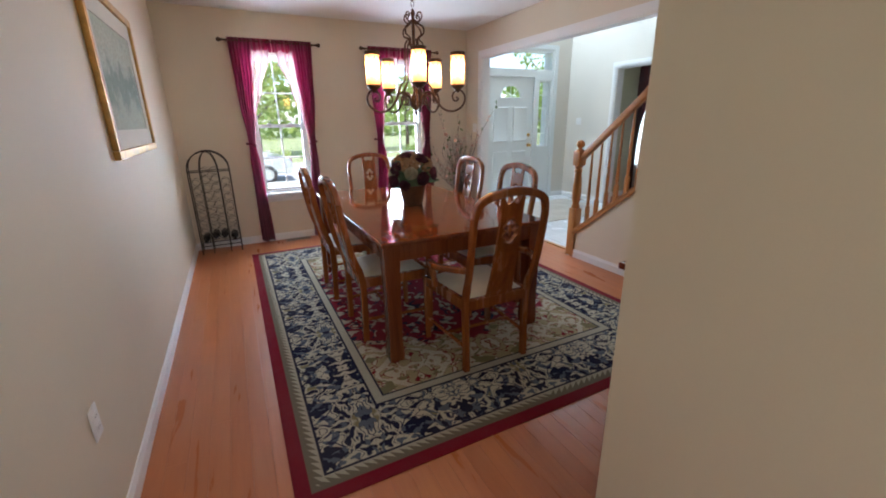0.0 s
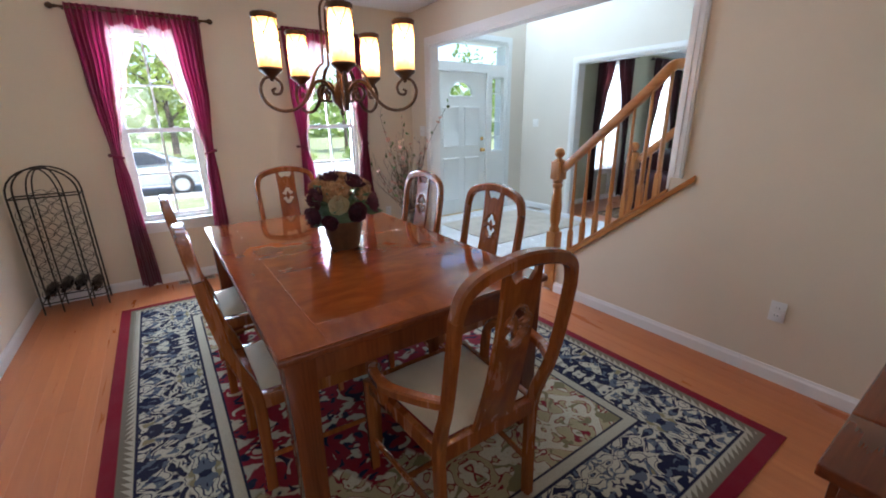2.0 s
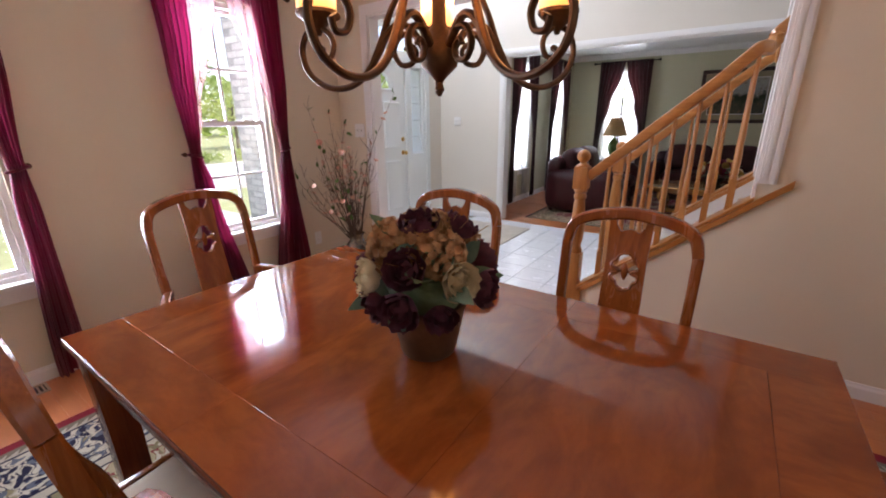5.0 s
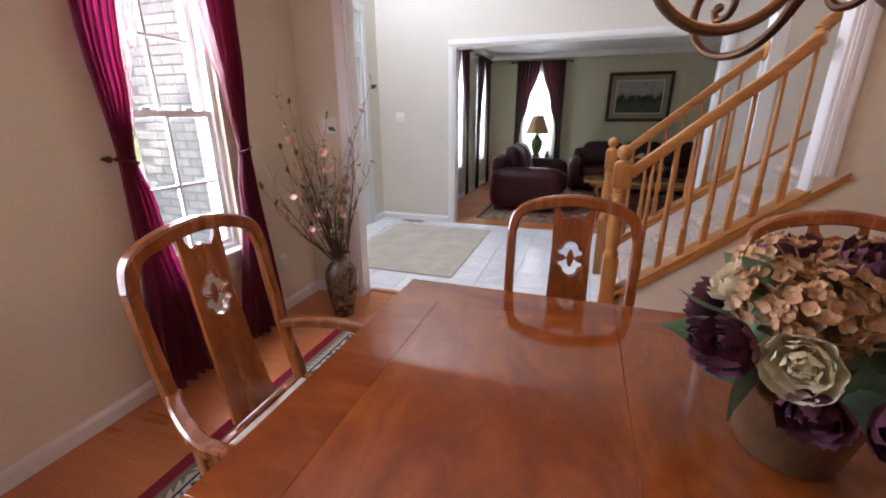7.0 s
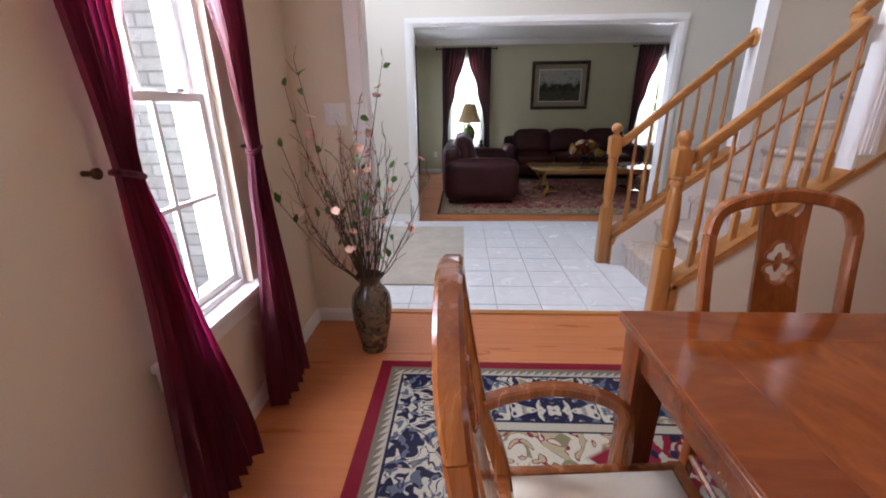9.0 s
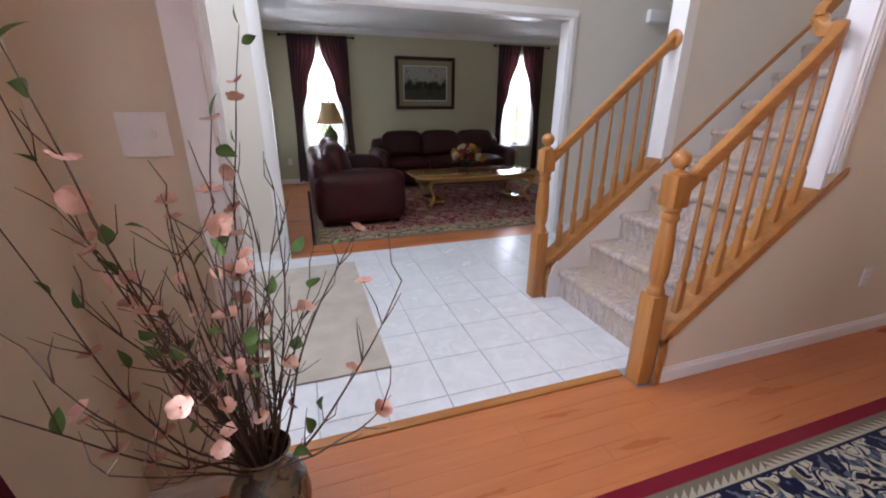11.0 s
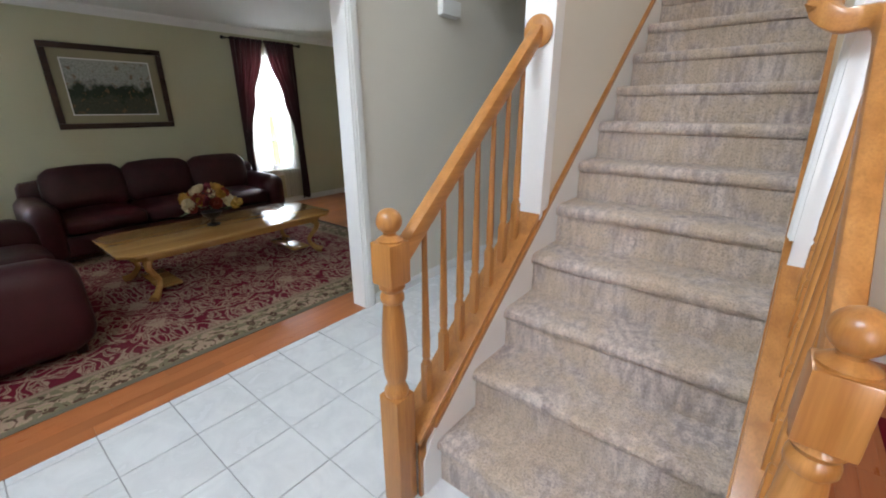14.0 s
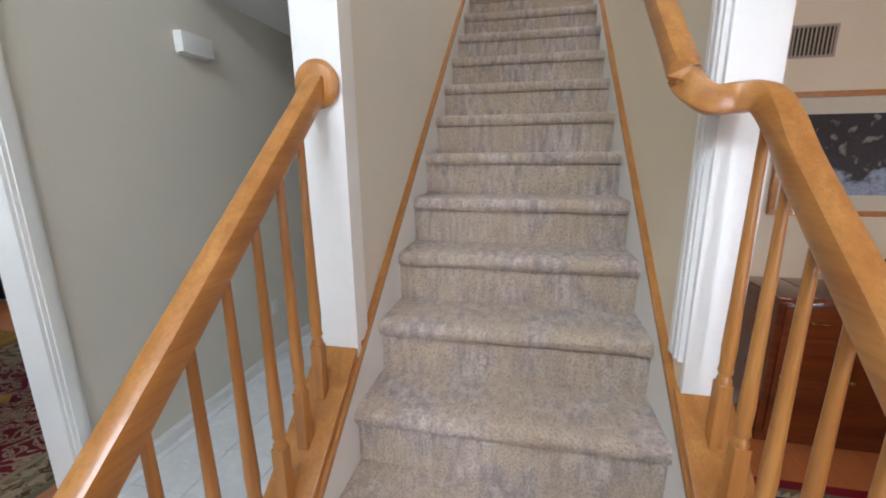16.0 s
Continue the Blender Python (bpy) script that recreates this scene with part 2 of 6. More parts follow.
def lathe(bm, profile, seg=16, m=Matrix()):
    """Turned shape from (radius, height) pairs."""
    rings = []
    for r, z in profile:
        rings.append([bm.verts.new(m @ Vector((r * math.cos(a), r * math.sin(a), z))) for a in (math.tau * i / seg for i in range(seg))])
    for a, b in zip(rings, rings[1:]):
        for i in range(seg):
            bm.faces.new((a[i], a[(i + 1) % seg], b[(i + 1) % seg], b[i]))
    bm.faces.new(rings[0][::-1])
    bm.faces.new(rings[-1])
    return bm


def smooth_path(points, n=6):
    """A Catmull-Rom line through the points."""
    p = [Vector(q) for q in points]
    p = [2 * p[0] - p[1], *p, 2 * p[-1] - p[-2]]
    out = []
    for i in range(1, len(p) - 2):
        for k in range(n):
            t = k / n
            a, b, c, d = p[i - 1], p[i], p[i + 1], p[i + 2]
            out.append(0.5 * (2 * b + (c - a) * t + (2 * a - 5 * b + 4 * c - d) * t * t + (3 * b - a - 3 * c + d) * t ** 3))
    out.append(p[-2])
    return out


def tube(bm, path, radius, seg=8, flat=1.0, up=(0, 0, 1), square=False):
    """A swept bar; radius may be a function of 0..1; flat squeezes it across up."""
    path = [Vector(q) for q in path]
    rings = []
    side = None
    for i, q in enumerate(path):
        d = (path[min(i + 1, len(path) - 1)] - path[max(i - 1, 0)]).normalized()
        s = d.cross(Vector(up))
        if s.length < 0.15:
            s = side if side is not None else d.cross(Vector((1, 0.1, 0)))
        s = (s - d * s.dot(d)).normalized()
        if side is not None and s.dot(side) < 0:
            s = -s
        side = s
        u = s.cross(d)
        r = radius(i / (len(path) - 1)) if callable(radius) else radius
        ring = []
        for k in range(seg):
            a = math.tau * (k + 0.5) / seg
            ca, sa = math.cos(a), math.sin(a)
            if square:
                ca, sa = (abs(ca) ** 0.45) * (1 if ca > 0 else -1), (abs(sa) ** 0.45) * (1 if sa > 0 else -1)
            ring.append(bm.verts.new(q + s * ca * r * flat + u * sa * r))
        rings.append(ring)
    for a, b in zip(rings, rings[1:]):
        for k in range(seg):
            bm.faces.new((a[k], a[(k + 1) % seg], b[(k + 1) % seg], b[k]))
    bm.faces.new(rings[0][::-1])
    bm.faces.new(rings[-1])
    return bm


def prism(bm, outline, a, b, axis="x"):
    """A polygon in the two other axes, extruded from a to b along axis."""
    def at(p, h):
        return {"x": (h, p[0], p[1]), "y": (p[0], h, p[1]), "z": (p[0], p[1], h)}[axis]
    lo, hi = [bm.verts.new(at(p, a)) for p in outline], [bm.verts.new(at(p, b)) for p in outline]
    n = len(outline)
    for i in range(n):
        bm.faces.new((lo[i], lo[(i + 1) % n], hi[(i + 1) % n], hi[i]))
    bm.faces.new(lo[::-1])
    bm.faces.new(hi)
    return bm


def mesh_of(name, bm, material, soft=True, angle=40):
    bmesh.ops.recalc_face_normals(bm, faces=bm.faces)
    me = bpy.data.meshes.new(name)
    bm.to_mesh(me)
    bm.free()
    me.materials.append(material)
    if soft:
        for p in me.polygons:
            p.use_smooth = True
        me.set_sharp_from_angle(angle=radians(angle))
    return me


def part(name, bm, material, parent=None, label="", m=None, soft=True):
    ob = new(name, mesh_of(name, bm, material, soft))
    ob.parent = parent
    if m is not None:
        ob.matrix_basis = m
    return tagged(ob, label)


def again(ob, m, parent=None):
    """The same part once more, elsewhere, on the same mesh."""
    o = new(ob.name.split(".")[0], ob.data)
    o.parent = parent or ob.parent
    o.matrix_basis = m
    return o


def thing(name, m, label, category, group="", kind=""):
    ob = new(name)
    ob.empty_display_size = 0.1
    ob.matrix_basis = m
    return tagged(ob, label, category, group, kind)


def single(name, bm, material, label, category, m=None, group="", kind="", soft=True):
    ob = part(name, bm, material, None, label, m, soft)
    return tagged(ob, "", category, group, kind)


def setting(name, bm, material, label="", soft=False):
    return tagged(part(name, bm, material, None, label, None, soft), kind="structure", category=name.split("_")[0])


def wall_along(axis, a, b, u0, u1, z0, z1, holes=()):
    """A wall a..b thick, u0..u1 long, with openings (u0, u1, z0, z1) through it."""
    bm = bmesh.new()

    def put(p, q, r, s):
        if q - p > 1e-4 and s - r > 1e-4:
            box(bm, a, b, p, q, r, s) if axis == "y" else box(bm, p, q, a, b, r, s)
    at = u0
    for h0, h1, h2, h3 in sorted(holes):
        put(at, h0, z0, z1)
        put(h0, h1, z0, h2)
        put(h0, h1, h3, z1)
        at = h1
    put(at, u1, z0, z1)
    return bm

# ---------------------------------------------------------------- the shell

H1, H2, TOP = 2.52, 2.96, 5.5           # ceiling, upper floor, foyer ceiling
XL, XE, YF, YB = 1.42, 4.98, 7.20, 2.55  # dining room
XS0, XS1, XS2 = 5.08, 6.02, 6.13         # stairs and the wall beyond them
XW, XW2 = 7.43, 7.55                     # wall of the living room
XF, YD = 11.30, 7.82                     # far wall, door wall
WIN = [(2.20, 2.78), (3.70, 4.28)]
WZ0, WZ1 = 0.58, 2.12
LRW_FRONT = [(8.52, 9.12), (10.12, 10.72)]
LRW_FAR = [(5.88, 6.48), (2.16, 2.78)]

setting("wall_west", wall_along("y", XL - 0.15, XL, 0.1, YF + 0.2, 0, H1), WALL, "beige painted wall of the dining room")
setting("wall_front", wall_along("x", YF, YF + 0.2, XL, XE, 0, H1, [(a, b, WZ0, WZ1) for a, b in WIN]), WALL, "beige painted wall with two sash windows")
setting("wall_back", wall_along("x", YB - 0.12, YB, XL, XE, 0, H1, [(XL, 2.722, 0, H1 - 0.001)]), WALL, "beige painted wall behind the sideboard")
# the opening is made up, for the added hall lamp; it stays out of view
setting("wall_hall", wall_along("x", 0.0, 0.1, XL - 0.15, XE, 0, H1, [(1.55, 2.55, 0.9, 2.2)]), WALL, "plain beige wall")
setting("wall_passage", wall_along("y", 2.722, 2.842, 0.1, YB - 0.12, 0, H1 - 0.001), WALL, "beige painted wall of the passage")
bm = wall_along("y", XE, XS0, 0.1, YF + 0.62, 0, H1, [(4.13, 6.80, -0.1, 2.15)])
prism(bm, [(4.13, 0), (4.97, 0), (4.97, 0.272), (4.13, 0.952)], XE, XS0, "x")
setting("wall_stair", bm, WALL, "beige wall with a sloping half wall beside the stairs")
setting("wall_foyer_upper", wall_along("y", XE, XS0, 0.1, YD + 0.2, H1, TOP), FOYER, "pale upper wall of the foyer")
bm = wall_along("y", XS2 - 0.11, XS2, 0.1, 4.09, 0, TOP)
prism(bm, [(4.09, 0), (4.97, 0), (4.97, 0.272), (4.09, 0.985)], XS2 - 0.11, XS2, "x")
setting("wall_stair_inner", bm, FOYER, "pale wall between stairs and hall")
bm = wall_along("y", XW, XW2, 0.1, YF + 0.2, 0, TOP, [(4.03, 6.80, -0.1, 2.12)])
box(bm, XW, XW2, YF + 0.2, YD, 0, TOP)
setting("wall_foyer_east", bm, FOYER, "pale wall with the wide opening to the living room")
DOOR, SIDE, TRANS = (5.74, 6.66), (6.76, 7.00), (5.50, 7.06)
setting("wall_door", wall_along("x", YD, YD + 0.2, XS0, XW2, 0, TOP, [(5.50, 7.06, 0, 2.48)]), FOYER, "pale wall round the front door")
setting("wall_living_front", wall_along("x", YF, YF + 0.2, XW2, XF + 0.2, 0, H1, [(a, b, 0.55, 2.2) for a, b in LRW_FRONT]), SAGE, "sage painted wall with two windows")
setting("wall_living_far", wall_along("y", XF, XF + 0.2, 0.6, YF, 0, H1, [(a, b, 0.55, 2.2) for a, b in LRW_FAR]), SAGE, "sage painted wall with two windows")
setting("wall_living_back", wall_along("x", 0.5, 0.62, XW2, XF, 0, H1), SAGE, "sage painted wall")
bm = bmesh.new()
box(bm, XW2, XW2 + 0.012, 0.62, 4.03 - 0.07, 0, H1)
box(bm, XW2, XW2 + 0.012, 6.87, YF, 0, H1)
box(bm, XW2, XW2 + 0.012, 3.96, 6.87, 2.19, H1)
setting("wall_living_near", bm, SAGE, "sage painted wall beside the opening")
# made-up opening high up beside the added landing lamp, never in view
setting("wall_rear", wall_along("x", 0.0, 0.1, XE, XW2, 0, TOP, [(5.1, 6.1, 4.1, 5.1)]), FOYER, "plain pale wall")

# unseen slabs, added to keep direct sun out of the two rear openings
bm = bmesh.new()
box(bm, XL - 0.3, XE, -1.5, -0.002, H1 + 0.02, H1 + 0.14)
box(bm, XE, XW2 + 0.3, -1.5, -0.002, TOP + 0.02, TOP + 0.14)
setting("eaves_rear", bm, FOYER, "unseen slabs added behind the house to block the sun")


def slab(name, x0, x1, y0, y1, z0, z1, material, label=""):
    bm = bmesh.new()
    box(bm, x0, x1, y0, y1, z0, z1)
    return setting(name, bm, material, label)


slab("ceiling_dining", XL - 0.15, XE, 0.0, YF + 0.2, H1, H1 + 0.2, CEIL, "white ceiling")
slab("ceiling_living", XW2, XF + 0.2, 0.5, YF + 0.2, H1, H1 + 0.2, CEIL, "white ceiling")
slab("ceiling_foyer", XE, XW2, 0.0, YD + 0.2, TOP, TOP + 0.2, CEIL, "white ceiling")
slab("ceiling_hall", XS2, XW, 0.1, 3.0, H1, H2, CEIL, "white ceiling of the hall")
slab("floor", XL - 0.15, XE + 0.10, 0.0, YF + 0.2, -0.25, -0.012, GROUT, "subfloor of the dining room")
slab("floor_foyer", XE + 0.10, XW, 0.0, YD + 0.2, -0.25, -0.008, GROUT, "grey grout between the tiles")
slab("floor_living", XW, XF + 0.2, 0.5, YF + 0.2, -0.25, -0.012, GROUT, "subfloor of the living room")
slab("floor_landing", XE, XS2, 0.1, 1.52, H2 - 0.25, H2, CARPET, "carpeted landing at the stair head")

# trim: baseboards, casings


def baseboard(name, axis, at, side, u0, u1, h=0.085):
    """A moulded board on the wall face at `at`, standing out towards side (+1 or -1)."""
    bm = bmesh.new()
    t = 0.014 * side
    prof = [(at, 0), (at + t, 0), (at + t, h * 0.72), (at + t * 0.55, h * 0.86), (at + t * 0.4, h), (at, h)]
    if axis == "y":
        vs = [[bm.verts.new((p, u, z)) for p, z in prof] for u in (u0, u1)]
    else:
        vs = [[bm.verts.new((u, p, z)) for p, z in prof] for u in (u0, u1)]
    n = len(prof)
    for i in range(n):
        bm.faces.new((vs[0][i], vs[0][(i + 1) % n], vs[1][(i + 1) % n], vs[1][i]))
    bm.faces.new(vs[0])
    bm.faces.new(vs[1][::-1])
    return setting(name, bm, TRIM, "white moulded baseboard")


baseboard("baseboard_west", "y", XL, 1, 0.1, YF)
baseboard("baseboard_front", "x", YF, -1, XL + 0.014, XE - 0.014)
baseboard("baseboard_back", "x", YB, 1, 2.73, XE - 0.014)
baseboard("baseboard_stair", "y", XE, -1, YB + 0.014, 4.97)
baseboard("baseboard_pier", "y", XE, -1, 6.88, YF)
baseboard("baseboard_foyer_pier", "y", XS0, 1, 6.88, YD)
baseboard("baseboard_foyer_east", "y", XW, -1, 6.88, YD)
baseboard("baseboard_hall_east", "y", XW, -1, 0.1, 3.95)
baseboard("baseboard_hall_west", "y", XS2, 1, 0.1, 4.97)
baseboard("baseboard_door", "x", YD, -1, 7.12, XW - 0.014)
baseboard("baseboard_living_far", "y", XF, -1, 0.62, YF)
baseboard("baseboard_living_front", "x", YF, -1, XW2 + 0.03, XF - 0.014)
baseboard("baseboard_living_back", "x", 0.62, 1, XW2 + 0.03, XF - 0.014)


def casing(name, axis, at, side, u0, u1, top, label, w=0.075, z0=0.0):
    """Moulded boards round an opening, on the wall face at `at`."""
    bm = bmesh.new()

    def board(p, q, r, s):
        for d, i in ((0.013, 0.0), (0.02, 0.016)):
            a, b = sorted((at, at + d * side))
            if q - p < s - r:
                pp, qq, rr, ss = p + i, q - i, r, s - 0.002 * (i > 0)
            else:
                pp, qq, rr, ss = p, q, r + i, s - i
            box(bm, a, b, pp, qq, rr, ss) if axis == "y" else box(bm, pp, qq, a, b, rr, ss)
    board(u0 - w, u0, z0, top)
    board(u1, u1 + w, z0, top)
    board(u0 - w, u1 + w, top, top + w)
    return setting(name, bm, TRIM, label)


casing("trim_living_opening", "y", XW, -1, 4.03, 6.80, 2.12, "white casing round the living room opening")
casing("trim_living_opening_inner", "y", XW2 + 0.012, 1, 4.03, 6.80, 2.12, "white casing round the living room opening")
bm = bmesh.new()
box(bm, XW - 0.004, XW2 + 0.016, 4.03, 4.045, 0, 2.105)
box(bm, XW - 0.004, XW2 + 0.016, 6.785, 6.80, 0, 2.105)
box(bm, XW - 0.004, XW2 + 0.016, 4.03, 6.80, 2.105, 2.12)
setting("trim_living_jamb", bm, TRIM, "white jamb lining of the living room opening")
# the opening between dining room and foyer
bm = bmesh.new()
for xa, xb in ((XE - 0.016, XE), (XS0, XS0 + 0.016)):
    box(bm, xa, xb, 6.80, 6.875, 0, 2.15)
    box(bm, xa, xb, 4.055, 4.13, 1.045, 2.15)
    box(bm, xa, xb, 4.055, 6.875, 2.15, 2.225)
    a, b = (xa - 0.006, xa) if xa < XE else (xb, xb + 0.006)
    box(bm, a, b, 4.068, 4.088, 1.05, 2.16)
    box(bm, a, b, 4.10, 4.118, 1.05, 2.16)
box(bm, XE - 0.004, XS0 + 0.004, 6.785, 6.80, 0, 2.135)
box(bm, XE - 0.004, XS0 + 0.004, 4.13, 4.145, 0.96, 2.135)
box(bm, XE - 0.004, XS0 + 0.004, 4.13, 6.80, 2.135, 2.15)
setting("trim_dining_opening", bm, TRIM, "white casing round the dining room opening")
bm = bmesh.new()
box(bm, XS2 - 0.125, XS2 + 0.015, 4.09, 4.115, 0.96, TOP)
box(bm, XS2 - 0.125, XS2 - 0.11, 4.03, 4.09, 1.0, TOP)
box(bm, XS2, XS2 + 0.015, 4.03, 4.09, 1.0, TOP)
setting("trim_stair_wall_end", bm, TRIM, "white casing on the end of the stair wall")
# crown moulding in the living room
for nm, args in (("far", ("y", XF, -1, 0.62, YF)), ("front", ("x", YF, -1, XW2 + 0.012, XF))):
    bm = bmesh.new()
    axis, at, side, u0, u1 = args
    prof = [(at, H1 - 0.09), (at + 0.012 * side, H1 - 0.09), (at + 0.03 * side, H1 - 0.06), (at + 0.065 * side, H1 - 0.02), (at + 0.07 * side, H1), (at, H1)]
    vs = [[bm.verts.new((p, u, z) if axis == "y" else (u, p, z)) for p, z in prof] for u in (u0, u1)]
    for i in range(6):
        bm.faces.new((vs[0][i], vs[0][(i + 1) % 6], vs[1][(i + 1) % 6], vs[1][i]))
    setting("trim_crown_" + nm, bm, TRIM, "white crown moulding")

# ---------------------------------------------------------------- windows and front door


def sash_window(name, m, w, z0, z1, label):
    """A double-hung window in local x (width), y outwards, with muntins."""
    win = thing(name, m, label, "window", kind="structure")
    d0, d1 = 0.03, 0.10
    bm = bmesh.new()
    f = 0.028
    box(bm, 0, f, d0, d1 + 0.06, z0, z1)
    box(bm, w - f, w, d0, d1 + 0.06, z0, z1)
    box(bm, f, w - f, d0, d1 + 0.06, z1 - f, z1)
    box(bm, f, w - f, d0, d1 + 0.06, z0, z0 + f)
    part("window_frame", bm, TRIM, win, soft=False)
    part("window_sill", rbox(-0.06, w + 0.06, -0.045, 0.03, z0 - 0.022, z0 + 0.002, 0.005), TRIM, win)
    part("apron", rbox(-0.045, w + 0.045, -0.013, 0.0, z0 - 0.10, z0 - 0.022, 0.003), TRIM, win)
    mid = (z0 + z1) / 2
    for nm, za, zb, yy in (("lower_sash", z0 + f, mid + 0.018, 0.05), ("upper_sash", mid - 0.018, z1 - f, 0.085)):
        bm = bmesh.new()
        s = 0.030
        box(bm, f, f + s, yy, yy + 0.03, za, zb)
        box(bm, w - f - s, w - f, yy, yy + 0.03, za, zb)
        box(bm, f + s, w - f - s, yy, yy + 0.03, za, za + s)
        box(bm, f + s, w - f - s, yy, yy + 0.03, zb - s, zb)
        sash = part(nm, bm, TRIM, win, soft=False)
        bm = bmesh.new()
        zc = (za + zb) / 2
        box(bm, w / 2 - 0.008, w / 2 + 0.008, yy + 0.006, yy + 0.024, za + s, zb - s)
        box(bm, f + s, w / 2 - 0.008, yy + 0.006, yy + 0.024, zc - 0.008, zc + 0.008)
        box(bm, w / 2 + 0.008, w - f - s, yy + 0.006, yy + 0.024, zc - 0.008, zc + 0.008)
        part("muntin", bm, TRIM, sash, soft=False)
        for xa, xb in ((f + s, w / 2 - 0.008), (w / 2 + 0.008, w - f - s)):
            for ya, yb in ((za + s, zc - 0.008), (zc + 0.008, zb - s)):
                bm = bmesh.new()
                box(bm, xa, xb, yy + 0.013, yy + 0.017, ya, yb)
                p = part("pane", bm, GLASS, sash, soft=False)
                p.visible_shadow = False
    for lx in (0.3, 0.7):
        part("sash_lock", rbox(w * lx - 0.022, w * lx + 0.022, 0.035, 0.055, mid + 0.018, mid + 0.032, 0.004), TRIM, win)
    return win


for i, (a, b) in enumerate(WIN):
    sash_window("window_%d" % (i + 1), pose(a, YF, 0), b - a, WZ0, WZ1, "white double-hung sash window with muntins")
for i, (a, b) in enumerate(LRW_FRONT):
    sash_window("window_%d" % (i + 3), pose(a, YF, 0), b - a, 0.55, 2.2, "white living room sash window with muntins")
for i, (a, b) in enumerate(LRW_FAR):
    sash_window("window_%d" % (i + 5), pose(XF, b, 0, 0, 0, -90), b - a, 0.55, 2.2, "white living room sash window with muntins")


def front_door():
    y = YD
    st = thing("door_1", pose(0, y, 0), "white panelled front door with fanlight, sidelight and transom", "door", kind="structure")
    # frame: posts, mullion and transom bar fill the rough opening
    bm = bmesh.new()
    box(bm, 5.50, DOOR[0], 0.0, 0.2, 0, 2.13)
    box(bm, DOOR[1], SIDE[0], 0.0, 0.2, 0, 2.13)
    box(bm, SIDE[1], 7.06, 0.0, 0.2, 0, 2.13)
    box(bm, *SIDE, 0.0, 0.2, 0, 0.92)
    box(bm, *SIDE, 0.0, 0.2, 2.0, 2.13)
    box(bm, *DOOR, 0.0, 0.2, 2.05, 2.13)
    box(bm, 5.50, 7.06, 0.0, 0.2, 2.13, 2.17)
    box(bm, 5.50, 5.55, 0.0, 0.2, 2.17, 2.48)
    box(bm, 7.01, 7.06, 0.0, 0.2, 2.17, 2.48)
    box(bm, 5.55, 7.01, 0.0, 0.2, 2.44, 2.48)
    part("door_frame", bm, DOORW, st, soft=False)
    bm = bmesh.new()
    for a, b, c, d in ((5.425, 5.50, 0, 2.48), (7.06, 7.135, 0, 2.48), (5.425, 7.135, 2.48, 2.555)):
        box(bm, a, b, -0.016, 0, c, d)
    part("door_casing", bm, DOORW, st, soft=False)
    # slab with a fanlight cut out
    cx, cz, r = 6.20, 1.72, 0.215
    slabm = bmesh.new()
    arc = [(cx + r * math.cos(a), cz + r * 0.92 * math.sin(a)) for a in (math.pi * i / 16 for i in range(17))]
    x0, x1 = DOOR[0] + 0.004, DOOR[1] - 0.004
    lower = [(x0, 0.012), (x1, 0.012), (x1, cz), (x0, cz)]
    prism(slabm, lower, 0.03, 0.075, "y")
    right = [(x1, cz), (x1, 2.046)] + [(cx, 2.046)] + [q for q in arc[8::-1]]
    left = [(x0, cz)] + [q for q in arc[16:7:-1]] + [(cx, 2.046), (x0, 2.046)]
    prism(slabm, right, 0.03, 0.075, "y")
    prism(slabm, left, 0.03, 0.075, "y")
    slab_ob = part("door_slab", slabm, DOORW, st, soft=False)
    pan = bmesh.new()
    prism(pan, arc, 0.050, 0.056, "y")
    p = part("fanlight_pane", pan, GLASS, slab_ob, soft=False)
    p.visible_shadow = False
    bars = bmesh.new()
    for a in (45, 90, 135):
        q = Vector((cx + r * math.cos(radians(a)), 0.04, cz + r * 0.92 * math.sin(radians(a))))
        tube(bars, [(cx, 0.04, cz), q], 0.006, 6)
    tube(bars, [(x, 0.03, z) for x, z in arc], 0.012, 6)
    tube(bars, [(cx - r, 0.03, cz), (cx + r, 0.03, cz)], 0.012, 6)
    part("fanlight_bars", bars, DOORW, slab_ob)
    for a, b, c, d in ((5.86, 6.15, 1.02, 1.58), (6.25, 6.54, 1.02, 1.58), (5.86, 6.15, 0.22, 0.86), (6.25, 6.54, 0.22, 0.86)):
        bm = bmesh.new()
        o, i_ = [(a, c), (b, c), (b, d), (a, d)], [(a + 0.03, c + 0.03), (b - 0.03, c + 0.03), (b - 0.03, d - 0.03), (a + 0.03, d - 0.03)]
        vo = [bm.verts.new((x, 0.0295, z)) for x, z in o]
        vm = [bm.verts.new(((x * 1.4 + u * 0.6) / 2, 0.018, (z * 1.4 + w * 0.6) / 2)) for (x, z), (u, w) in zip(o, i_)]
        vi = [bm.verts.new((x, 0.027, z)) for x, z in i_]
        for k in range(4):
            bm.faces.new((vo[k], vo[(k + 1) % 4], vm[(k + 1) % 4], vm[k]))
            bm.faces.new((vm[k], vm[(k + 1) % 4], vi[(k + 1) % 4], vi[k]))
        bm.faces.new(vi)
        part("raised_panel", bm, DOORW, slab_ob)
    kn = bmesh.new()
    k = pose(6.59, 0.03, 0.95, 90)
    lathe(kn, [(0.030, 0), (0.030, 0.006), (0.012, 0.010), (0.012, 0.035), (0.026, 0.045), (0.028, 0.058), (0.018, 0.068)], 14, k)
    part("doorknob", kn, BRASS, slab_ob, "brass doorknob")
    kn = bmesh.new()
    lathe(kn, [(0.028, 0), (0.028, 0.012), (0.012, 0.018)], 14, pose(6.59, 0.03, 1.12, 90))
    part("deadbolt", kn, BRASS, slab_ob, "brass deadbolt")
    # sidelight and transom glass
    n = 5
